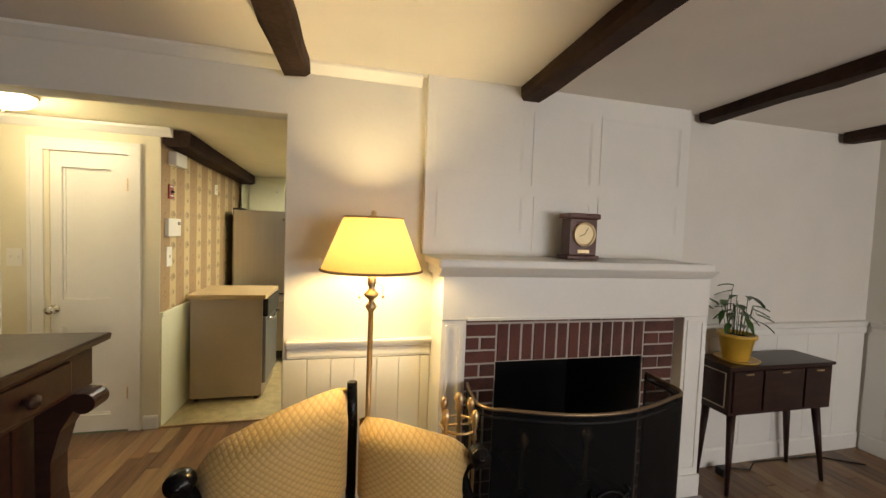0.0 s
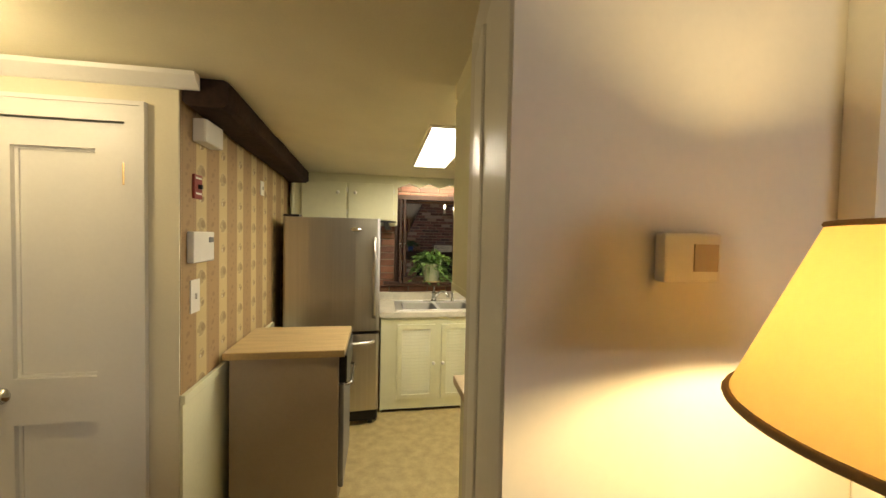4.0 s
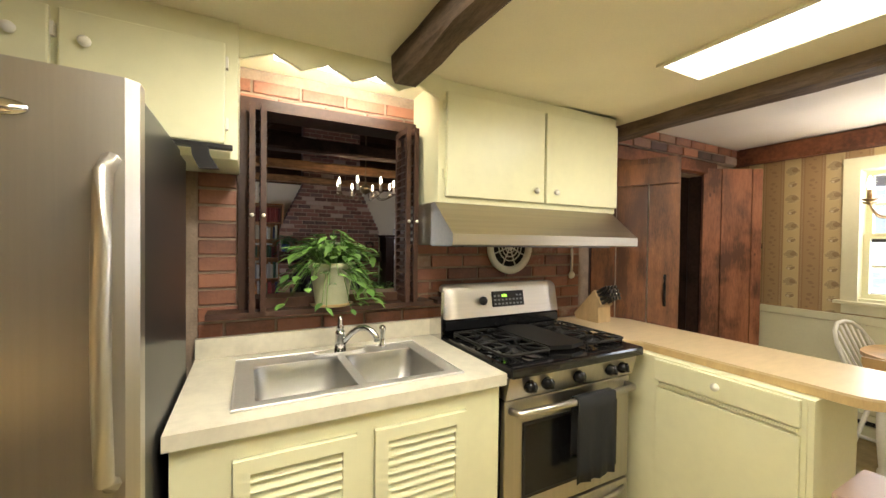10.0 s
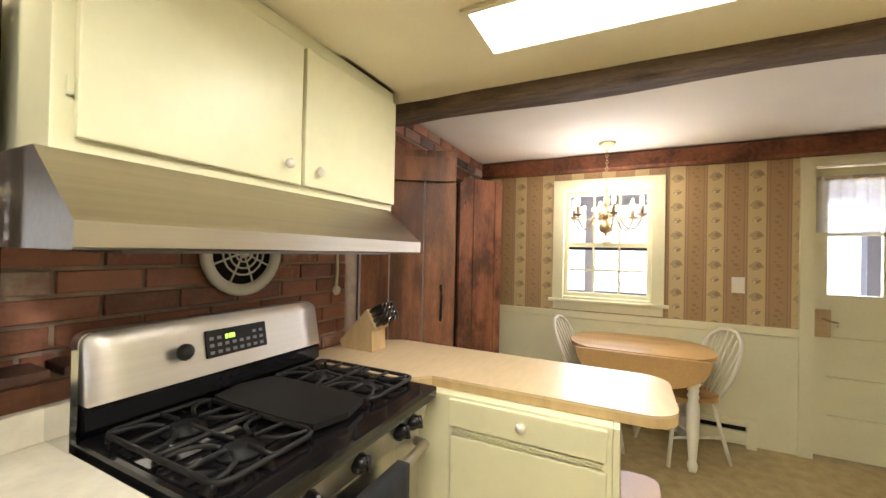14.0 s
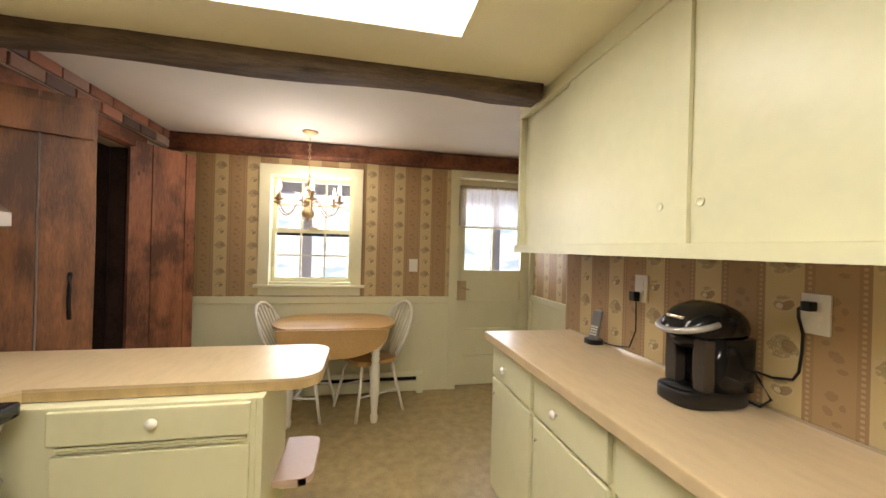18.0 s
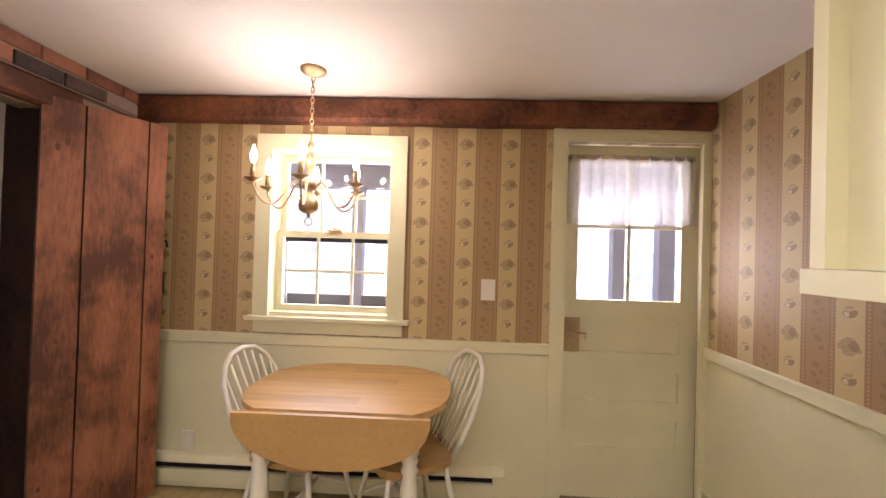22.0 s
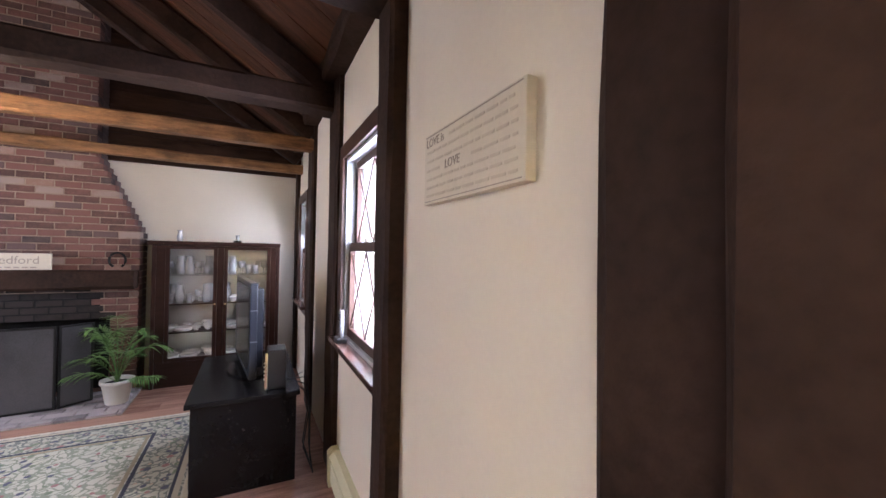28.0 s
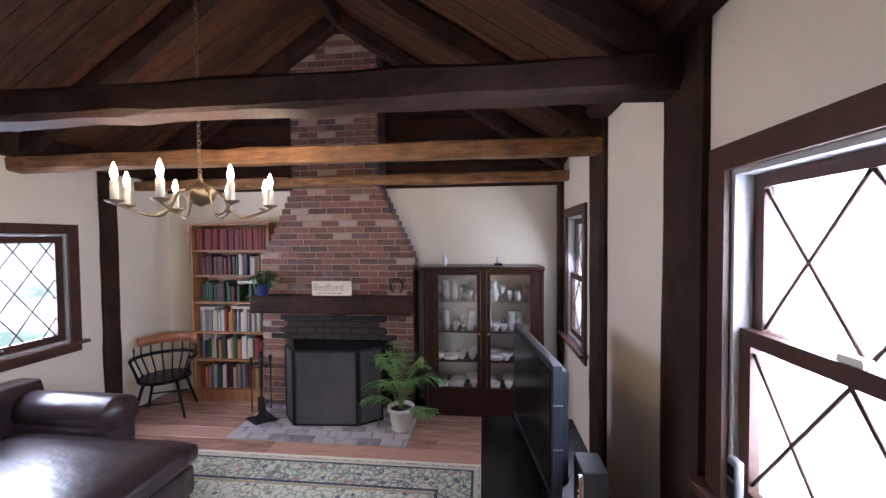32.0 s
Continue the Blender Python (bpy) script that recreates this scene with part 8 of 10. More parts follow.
def pane_sash(w, f, a0, a1, z0, z1, h0, h1, rail, cell, name="sash"):
    bm = bmesh.new()
    panel_frame(bm, a0, a1, z0, z1, rail, lambda a, z, h: f(a, h, z), h0, h1)
    sash = part(name, bm, "trimdark", w)
    hm = (h0 + h1) / 2
    g = part("pane", (lambda b_: (add_prism(b_, [(a0 + rail, z0 + rail), (a1 - rail, z0 + rail), (a1 - rail, z1 - rail), (a0 + rail, z1 - rail)], hm - 0.002, hm + 0.002, lambda a, z, h: f(a, h, z)), b_)[1])(bmesh.new()), "glass", sash)
    g.visible_shadow = False
    bm = bmesh.new()
    for p, q in lattice_lines(a0 + rail, a1 - rail, z0 + rail, z1 - rail, cell[0], cell[1], (a0 + a1) / 2, (z0 + z1) / 2 + cell[1] / 2):
        add_tube(bm, [f(p[0], hm + 0.006, p[1]), f(q[0], hm + 0.006, q[1])], 0.0056, 6)
    part("lead_bars", bm, "trimdark", sash, "dark diamond lattice bars", True)
    return sash


def diamond_window(name, label, f, hole, double, cell, depth):
    a0, a1, z0, z1 = hole
    w = thing(name, label, "window", f((a0 + a1) / 2, 0, z0), kind="structure")
    bm = bmesh.new()
    for p in ((a0 - 0.085, a0 + 0.002, z0 - 0.02, z1 + 0.0), (a1 - 0.002, a1 + 0.085, z0 - 0.02, z1 + 0.0), (a0 - 0.085, a1 + 0.085, z1, z1 + 0.085)):
        add_prism(bm, [(p[0], p[2]), (p[1], p[2]), (p[1], p[3]), (p[0], p[3])], 0.001, 0.024, lambda a, z, h: f(a, h, z))
    part("casing", bm, "trimdark", w)
    bm = bmesh.new()
    panel_frame(bm, a0 + 0.001, a1 - 0.001, z0 + 0.001, z1 - 0.001, 0.018, lambda a, z, h: f(a, h, z), -depth, 0.0)
    part("jamb_liner", bm, "liner", w, "greyish white jamb liner")
    bm = bmesh.new()
    add_prism(bm, [(a0 - 0.12, z0 - 0.03), (a1 + 0.12, z0 - 0.03), (a1 + 0.12, z0), (a0 - 0.12, z0)], -0.01, 0.07, lambda a, z, h: f(a, h, z))
    part("window_sill", bm, "sill", w)
    bm = bmesh.new()
    add_prism(bm, [(a0 - 0.085, z0 - 0.10), (a1 + 0.085, z0 - 0.10), (a1 + 0.085, z0 - 0.031), (a0 - 0.085, z0 - 0.031)], 0.001, 0.02, lambda a, z, h: f(a, h, z))
    part("apron", bm, "trimdark", w)
    b0, b1, c0, c1 = a0 + 0.02, a1 - 0.02, z0 + 0.02, z1 - 0.02
    if double:
        zm = (z0 + z1) / 2 + 0.01
        pane_sash(w, f, b0, b1, zm - 0.02, c1, -0.085, -0.057, 0.045, cell, "upper_sash")
        lo = pane_sash(w, f, b0, b1, c0, zm + 0.025, -0.053, -0.02, 0.05, cell, "lower_sash")
        bm = bmesh.new()
        m = (b0 + b1) / 2
        add_prism(bm, [(m - 0.035, zm + 0.026), (m + 0.035, zm + 0.026), (m + 0.03, zm + 0.045), (m - 0.03, zm + 0.045)], -0.05, -0.025, lambda a, z, h: f(a, h, z))
        part("sash_lock", bm, "whiteplastic", lo, "pale sash lock")
    else:
        sh = pane_sash(w, f, b0, b1, c0, c1, -0.06, -0.02, 0.06, cell, "casement_sash")
        bm = bmesh.new()
        add_tube(bm, [f(b0 + 0.35, -0.015, c0 + 0.03), f(b0 + 0.42, 0.01, c0 + 0.045), f(b0 + 0.47, 0.015, c0 + 0.04)], 0.008, 6)
        part("crank", bm, "grey", sh, "", True)
    return w


M["liner"] = mat("weathered_white_track_liner", (0.42, 0.43, 0.45), 0.5, var=0.1)
M["sill"] = mat("glossy_brown_window_stool", (0.11, 0.06, 0.045), 0.22, var=0.2, scale=5, fine=50, bump=0.05)
f_e = lambda a, h, z: (FX1 - h, a, z)
f_w = lambda a, h, z: (FX0 + h, a, z)
diamond_window("window_3", "dark double-hung window with diamond lattice panes", f_e, W1, True, (0.33, 0.46), 0.15)
diamond_window("window_4", "dark double-hung window with diamond lattice panes near the cabinet", f_e, W2, True, (0.33, 0.46), 0.15)
diamond_window("window_6", "dark casement window with small diamond panes", f_w, WL, False, (0.235, 0.34), 0.1)

# baseboard heater was built with the dining room; chimney
ch = thing("chimney_breast", "old red brick chimney breast with stepped shoulders", "chimney", (1.89, 12.0, 0), kind="structure")
CH = [(1.05, 0.0), (1.05, 1.6), (1.41, 2.35), (1.41, 3.95), (2.375, 3.95), (2.375, 2.35), (2.73, 1.6), (2.73, 0.0), (2.50, 0.0), (2.50, 0.80), (1.30, 0.80), (1.30, 0.0)]
prism("mortar_core", [(x + (0.02 if x < 1.3 or x == 1.41 else -0.02 if x > 2.5 or x == 2.375 else 0), z) for x, z in CH], 11.907, 12.199, lambda u, v, h: (u, h, v), "mortar", ch)
bm = bmesh.new()
add_box(bm, 1.3, 2.5, 12.1, 12.19, 0.0, 0.80)
part("fire_back", bm, "soot", ch, "sooty back of the firebox")
structure("hearth_bed", 1.1, 2.78, 11.2, 11.9, -0.003, 0.004, "mortar", "mortar bed of the brick hearth", "hearth")
mb = beam("mantel_beam", (1.03, 11.81, 1.133), (2.72, 11.81, 1.133), 0.18, 0.185, "beam", "heavy charred dark timber mantel beam on the chimney", wob=0.008)

# mantel things
sg = thing("name_sign", "cream board lettered with a town name on the mantel", "sign", (1.89, 11.79, 1.228))
box("board", 1.68, 2.10, 11.78, 11.80, 1.229, 1.38, "paper", sg, bevel=0.003)


def lettering(name, body, size, at, rot, parent, material="ink", align="CENTER"):
    cu = bpy.data.curves.new(name, "FONT")
    cu.body, cu.size, cu.align_x, cu.align_y, cu.extrude = body, size, align, "CENTER", 0.0006
    tmp = bpy.data.objects.new(name, cu)
    bpy.context.collection.objects.link(tmp)
    me = bpy.data.meshes.new_from_object(tmp.evaluated_get(bpy.context.evaluated_depsgraph_get()))
    bpy.data.objects.remove(tmp)
    me.transform(Matrix.Translation(Vector(at) - ORIGIN[parent]) @ rot)
    me.materials.clear()
    me.materials.append(M[material])
    ob = new(name, me)
    ob.parent = parent
    return ob


lettering("lettering", "Bedford", 0.10, (1.86, 11.778, 1.315), Matrix.Rotation(radians(90), 4, "X"), sg)
bm = bmesh.new()
for k in range(5):
    add_box(bm, 1.74 + k * 0.055, 1.78 + k * 0.055, 11.7785, 11.7795, 1.247, 1.257)
part("small_lettering", bm, "ink", sg)
M["pot_navy"] = mat("navy_glazed_pot", (0.03, 0.05, 0.16), 0.3, var=0.1)
potted("mantel_plant", "small trailing plant in a blue pot on the mantel beam", 1.13, 11.79, 1.227, 0.05, 0.07, 0.12, "pot_navy", "leaf_dark", 46, 0.19, 0.085, 0.045, 21, trail=0.22, lift=0.16)
bm = bmesh.new()
add_tube(bm, [(2.55 + 0.065 * math.cos(radians(a)), 11.885, 1.32 + 0.075 * math.sin(radians(a))) for a in range(-60, 241, 20)][::1], 0.011, 6)
tagged(part("horseshoe", bm, "blackmatte", None, "", True), "rusty dark horseshoe leaning above the mantel", "horseshoe")

# fire screen and tools
fs2 = thing("fire_screen", "three-leaf black mesh fire screen before the brick fireplace", "fire screen", (1.9, 11.65, 0.02))
for nm, p, q in (("centre_leaf", (1.635, 11.45), (2.25, 11.495)), ("wing_leaf", (2.26, 11.50), (2.456, 11.645)), ("wing_leaf", (1.625, 11.455), (1.45, 11.65))):
    bm = bmesh.new()
    p, q = Vector(p), Vector(q)
    d = (q - p)
    fm = lambda a, z, h: (p.x + d.x * a / d.length - d.y / d.length * h, p.y + d.y * a / d.length + d.x / d.length * h, z)
    panel_frame(bm, 0, d.length, 0.026, 0.75, 0.018, fm, -0.008, 0.008)
    leaf = part(nm, bm, "blackmatte", fs2)
    bm = bmesh.new()
    add_prism(bm, [(0.02, 0.04), (d.length - 0.02, 0.04), (d.length - 0.02, 0.745), (0.02, 0.745)], -0.002, 0.002, fm)
    part("mesh_panel", bm, "dustmesh", leaf, "fine black wire mesh")
fire_tools("black wrought iron fire tool set on the brick hearth", 1.255, 11.53, 0.024, 0.715, "blackmatte", True)

# palm
pm = thing("potted_palm", "feathery green palm in a white ceramic pot", "plant", (2.67, 11.5, 0.02))
lathe("pot", [(0.085, 0.022), (0.115, 0.2), (0.128, 0.205), (0.128, 0.235), (0.112, 0.235), (0.108, 0.2)], 2.67, 11.5, "pot_white", pm, "", 28, False)
lathe("soil", [(0.001, 0.205), (0.11, 0.2)], 2.67, 11.5, "soil", pm, "", 20, False)
rnd = random.Random(31)
for k in range(18):
    a = rnd.uniform(0, 6.28)
    reach, top = rnd.uniform(0.1, 0.34), rnd.uniform(0.45, 0.84)
    if k < 6:
        a, reach, top = ((0.1, 0.4, 0.62), (2.9, 0.38, 0.5), (3.3, 0.36, 0.36), (4.2, 0.22, 0.74), (5.9, 0.36, 0.26), (1.9, 0.2, 0.86))[k]
    bm = bmesh.new()
    pts = []
    for i in range(9):
        t = i / 8
        pts.append(Vector((2.67 + math.cos(a) * reach * t ** 1.3, 11.5 + math.sin(a) * reach * t ** 1.3, 0.2 + (top - 0.2) * (1.5 * t - 0.62 * t * t * t * (1 + 0.4 * (reach > 0.28))))))
    add_tube(bm, pts, 0.004, 5, 0.0015)
    for i in range(14):
        t = 0.34 + 0.64 * i / 13
        j = min(7, int(t * 8))
        c = pts[j].lerp(pts[j + 1], t * 8 - j)
        d = (pts[j + 1] - pts[j]).normalized()
        for s in (-1, 1):
            sd = d.cross(Vector((0, 0, 1)))
            sd = sd.normalized() if sd.length > 0.05 else Vector((math.sin(a), -math.cos(a), 0))
            leaf_mesh(bm, c, d * 0.7 + sd * s * 0.9 + Vector((0, 0, rnd.uniform(-0.1, 0.25))), 0.15 * math.sin(math.pi * (0.15 + 0.75 * (t - 0.34) / 0.64)) + 0.02, 0.014, 0.35)
    part("frond", bm, "palm", pm, "", True)

# books
BOOKC = ["red", "oxblood", "navy", "forest", "blackb", "creamb", "tanb", "whiteb", "orangeb", "greyb"]
for k, c in zip(BOOKC, ((0.26, 0.035, 0.03), (0.13, 0.02, 0.02), (0.03, 0.045, 0.12), (0.03, 0.08, 0.04), (0.02, 0.02, 0.022), (0.62, 0.55, 0.42), (0.38, 0.22, 0.1), (0.7, 0.68, 0.64), (0.5, 0.2, 0.05), (0.3, 0.3, 0.31))):
    M["book_" + k] = mat("cloth_book_cover_" + k, tuple(0.72 * q for q in c), 0.6, var=0.12, fine=90, bump=0.08)
bkc = thing("bookcase", "tall natural wood bookcase with full shelves", "bookcase", (0.645, 12.07, 0))
M["oakcase"] = mat("amber_oak_bookcase", (0.34, 0.16, 0.06), 0.5, hue=(0.16, 0.07, 0.028), scale=4, fine=50, bump=0.1, stretch=(7, 7, 1))
for x0, x1 in ((0.173, 0.205), (1.085, 1.117)):
    box("side_panel", x0, x1, 11.95, 12.198, 0.0, 1.98, "oakcase", bkc, bevel=0.003)
box("top_board", 0.173, 1.117, 11.95, 12.198, 1.9805, 2.0, "oakcase", bkc, bevel=0.003)
box("back_board", 0.206, 1.084, 12.185, 12.197, 0.06, 1.979, "oakcase", bkc)
box("kick_board", 0.206, 1.084, 11.97, 11.985, 0.0, 0.11, "oakcase", bkc)
SH = [0.13, 0.47, 0.78, 1.12, 1.42, 1.70]
for z in SH:
    box("shelf", 0.206, 1.084, 11.96, 12.184, z - 0.02, z, "oakcase", bkc, bevel=0.002)


def book(x, w, h, dep, z, key, lean=0.0):
    bm_ = bmesh.new()
    y0 = 12.18 - dep
    o = [(x + 0.0006, y0 + 0.008), (x + w * 0.25, y0), (x + w * 0.75, y0), (x + w - 0.0006, y0 + 0.008), (x + w - 0.0006, 12.18), (x + 0.0006, 12.18)]
    add_prism(bm_, o, z + 0.0005, z + h, lambda u, v, q: (u + (q - z) * lean, v, q))
    bmesh.ops.translate(bm_, verts=bm_.verts, vec=(0, 0, 0))
    ob = part("book", bm_, "book_" + key)
    return tagged(ob, {"red": "red cloth-bound book standing on a bookcase shelf", "oxblood": "dark red bound book standing on a bookcase shelf", "navy": "navy blue book standing on a bookcase shelf", "forest": "dark green book standing on a bookcase shelf", "blackb": "black book standing on a bookcase shelf", "creamb": "cream coloured book standing on a bookcase shelf", "tanb": "tan book standing on a bookcase shelf", "whiteb": "white paperback book standing on a bookcase shelf", "orangeb": "orange book standing on a bookcase shelf", "greyb": "grey book standing on a bookcase shelf"}[key], "book", "books in the bookcase")


rnd = random.Random(7)
for si, z in enumerate(SH):
    gap = (SH[si + 1] if si < 5 else 1.98) - z - 0.03
    x = 0.212
    while x < 1.075:
        if si == 5:
            w, h, key = 0.036, 0.235, "red" if rnd.random() < 0.8 else "oxblood"
        elif si == 4:
            w, h = rnd.uniform(0.022, 0.045), gap * rnd.uniform(0.75, 0.95)
            key = rnd.choice(["oxblood", "oxblood", "blackb", "forest"] if x < 0.62 else ["creamb", "greyb", "navy", "whiteb", "blackb", "tanb"])
        elif si == 3:
            w, h = rnd.uniform(0.03, 0.05), gap * rnd.uniform(0.6, 0.85)
            key = rnd.choice(["forest", "forest", "blackb", "oxblood"])
        elif si == 2:
            w, h = rnd.uniform(0.02, 0.045), gap * rnd.uniform(0.65, 0.85)
            key = rnd.choice(["creamb", "whiteb", "creamb", "tanb", "orangeb", "greyb", "forest", "red"])
        else:
            w, h = rnd.uniform(0.02, 0.06), gap * rnd.uniform(0.7, 0.97)
            key = rnd.choice(BOOKC)
        if x + w > 1.08:
            break
        if not (si < 4 and rnd.random() < 0.05):
            book(x, w, h, rnd.uniform(0.15, 0.19), z, key)
        x += w + 0.0015
for x0, x1, z, key in ((0.24, 0.42, 1.025, "whiteb"), (0.62, 0.86, 1.035, "creamb"), (0.70, 0.95, 1.325, "whiteb")):
    o = box("book", x0, x1, 12.0, 12.17, z, z + 0.03, "book_" + key, None, bevel=0.003)
    tagged(o, "pale book lying flat on top of a row of books", "book", group="books in the bookcase")

# china cabinet
M["paleback"] = mat("silvery_back_board", (0.85, 0.86, 0.83), 0.2, 0.3, var=0.06, bump=0)
cc = thing("china_cabinet", "dark wooden china cabinet with two glass doors", "cabinet", (3.44, 12.0, 0))
for x0, x1 in ((2.84, 2.875), (4.005, 4.04)):
    box("side_panel", x0, x1, 11.815, 12.195, 0.0, 1.48, "darkwood", cc, bevel=0.004)
box("top_board", 2.80, 4.045, 11.785, 12.198, 1.481, 1.525, "darkwood", cc, bevel=0.01)
box("back_board", 2.876, 4.004, 12.17, 12.19, 0.08, 1.48, "paleback", cc, "pale silvery back board")
box("base_board", 2.876, 4.004, 11.83, 12.168, 0.0, 0.26, "darkwood", cc, bevel=0.004)
box("centre_stile", 3.42, 3.48, 11.82, 11.85, 0.262, 1.478, "darkwood", cc)
for x0, x1 in ((2.876, 2.955), (3.945, 4.004)):
    box("stile", x0, x1, 11.82, 11.85, 0.262, 1.478, "darkwood", cc)
for x0, x1 in ((2.957, 3.418), (3.482, 3.943)):
    bm = bmesh.new()
    panel_frame(bm, x0, x1, 0.265, 1.477, 0.035, lambda a, z, h: (a, 11.845 - h, z), 0.0, 0.03)
    d = part("door", bm, "darkwood", cc)
    pn = box("pane", x0 + 0.035, x1 - 0.035, 11.828, 11.832, 0.30, 1.442, "glass", d)
    pn.visible_shadow = False
    kx = x1 - 0.018 if x0 < 3.2 else x0 + 0.018
    lathe("knob", [(0.001, 0.84), (0.011, 0.845), (0.011, 0.858), (0.001, 0.863)], kx, 11.806, "brass", d, "", 10, False)
CS = [0.27, 0.56, 0.86, 1.17]
for z in CS[1:]:
    box("shelf", 2.88, 4.0, 11.86, 12.165, z - 0.012, z, "darkwood" if z < 0.9 else "glass", cc)
M["crystal"] = mat("clear_crystal", (0.85, 0.86, 0.85), 0.05, spec=0.8, var=0.04, bump=0)
M["crystal"].node_tree.nodes["Principled BSDF"].inputs["Alpha"].default_value = 0.4
M["china"] = mat("white_china", (0.8, 0.8, 0.78), 0.15, var=0.03, bump=0)
SHAPES = {"wine_glass": ([(0.001, 0), (0.028, 0.001), (0.028, 0.003), (0.004, 0.008), (0.004, 0.06), (0.022, 0.075), (0.03, 0.1), (0.026, 0.145), (0.0245, 0.145), (0.028, 0.1), (0.001, 0.07)], "crystal", "clear stemmed wine glass in the china cabinet"),
          "tumbler": ([(0.001, 0), (0.027, 0), (0.032, 0.1), (0.03, 0.1), (0.025, 0.008), (0.001, 0.008)], "crystal", "clear tumbler glass in the china cabinet"),
          "teacup": ([(0.001, 0), (0.022, 0), (0.022, 0.005), (0.042, 0.04), (0.045, 0.06), (0.042, 0.06), (0.038, 0.04), (0.001, 0.01)], "china", "white china teacup in the china cabinet"),
          "vase": ([(0.001, 0), (0.035, 0), (0.05, 0.08), (0.03, 0.15), (0.04, 0.2), (0.037, 0.2), (0.027, 0.15), (0.045, 0.08), (0.001, 0.01)], "crystal", "cut crystal vase in the china cabinet"),
          "plate_stack": ([(0.001, 0), (0.05, 0), (0.085, 0.012), (0.085, 0.016), (0.086, 0.02), (0.086, 0.026), (0.087, 0.03), (0.087, 0.036), (0.088, 0.04), (0.088, 0.046), (0.08, 0.046), (0.05, 0.036), (0.001, 0.035)], "china", "stack of white china plates in the cabinet"),
          "bowl": ([(0.001, 0), (0.03, 0), (0.032, 0.01), (0.07, 0.05), (0.08, 0.08), (0.076, 0.08), (0.066, 0.052), (0.001, 0.015)], "china", "white china bowl in the china cabinet")}
MESH = {}
for k, (prof, m, lab) in SHAPES.items():
    me = bpy.data.meshes.new(k)
    bm = bmesh.new()
    add_lathe(bm, prof, 0, 0, 14, False)
    bmesh.ops.remove_doubles(bm, verts=bm.verts, dist=1e-4)
    bmesh.ops.recalc_face_normals(bm, faces=bm.faces)
    bm.to_mesh(me)
    bm.free()
    me.materials.append(M[m])
    me.polygons.foreach_set("use_smooth", [True] * len(me.polygons))
    MESH[k] = me
rnd = random.Random(12)
for z, kinds, step in ((CS[0], ("plate_stack", "bowl", "plate_stack", "teacup"), 0.165), (CS[1], ("teacup", "teacup", "bowl", "plate_stack"), 0.105), (CS[2], ("wine_glass", "tumbler", "vase", "teacup"), 0.078), (CS[3], ("wine_glass", "tumbler", "wine_glass", "vase"), 0.075)):
    for row in (11.93, 12.07):
        x = 2.98 + rnd.uniform(0, 0.03)
        while x < 3.92:
            k = rnd.choice(kinds)
            ob = new(k, MESH[k])
            ob.location = (x, row + rnd.uniform(-0.02, 0.02), z + 0.0005)
            tagged(ob, SHAPES[k][2], k.replace("_", " "), "china and glass in the cabinet")
            x += step * rnd.uniform(1.0, 1.2)
for x, k in ((3.05, "vase"), (3.58, "tumbler")):
    ob = new("glass_vase" if k == "vase" else "small_jar", MESH[k])
    ob.location, ob.scale = (x, 11.98, 1.526), (0.6, 0.6, 0.6)
    tagged(ob, "small clear glass ornament on top of the cabinet", "ornament")
o = box("small_box", 3.56, 3.64, 11.95, 12.02, 1.5255, 1.55, "blackwood", None, bevel=0.004)
tagged(o, "little dark box on top of the china cabinet", "box")
bpy.data.objects["small_jar"].location.z = 1.5505
bpy.data.objects["small_jar"].location.x = 3.6

# captain's chair
cp = thing("captains_chair", "black spindle-back chair with a natural wood crest rail", "chair", (0.13, 11.72, 0))
def crv(a):
    """Plan of the bow: centre (0.13, 11.68)."""
    return (0.13 + 0.30 * math.cos(radians(a)), 11.62 + 0.26 * math.sin(radians(a)))
bm = bmesh.new()
add_prism(bm, [(0.13 + 0.25 * math.cos(radians(a)), 11.62 + 0.24 * math.sin(radians(a))) for a in range(0, 360, 20)], 0.405, 0.44, lambda u, v, h: (u, v, h))
bmesh.ops.bevel(bm, geom=list(bm.edges), offset=0.008, segments=2, affect="EDGES")
part("seat", bm, "blackwood", cp)
tube("arm_rail", [(*crv(a), 0.65) for a in range(-25, 206, 15)], 0.02, "blackwood", cp)
bm = bmesh.new()
ring = []
for a in range(25, 156, 10):
    x, y = crv(a)
    dz = 0.02 * math.sin(math.pi * (a - 25) / 130)
    ring.append([bm.verts.new((x + dx * math.cos(radians(a)), y + dx * math.sin(radians(a)), z + (dz if z > 0.8 else 0))) for dx, z in ((-0.012, 0.76), (0.012, 0.76), (0.024, 0.85), (0.004, 0.85))])
for p, q in zip(ring, ring[1:]):
    for k in range(4):
        bm.faces.new((p[k], p[(k + 1) % 4], q[(k + 1) % 4], q[k]))
bm.faces.new(ring[0]), bm.faces.new(ring[-1])
M["crest"] = mat("red_brown_maple_crest", (0.36, 0.14, 0.06), 0.35, var=0.2, scale=5, bump=0.05)
part("crest_rail", bm, "crest", cp, "natural red-brown wood crest rail", True)
for a in range(10, 171, 20):
    x, y = crv(a)
    tube("spindle", [(0.13 + 0.85 * (x - 0.13) * 0.85, 11.62 + 0.85 * (y - 11.62), 0.43), (x, y, 0.65), (x, y, 0.77)], 0.008, "blackwood", cp, "", 7)
for a in (-20, 200):
    x, y = crv(a)
    tube("arm_post", [(0.13 + 0.75 * (x - 0.13), y, 0.43), (x, y, 0.65)], 0.014, "blackwood", cp, "", 8)
LEG = [(s * 0.15, t * 0.14, s * 0.24, t * 0.22) for s in (-1, 1) for t in (-1, 1)]
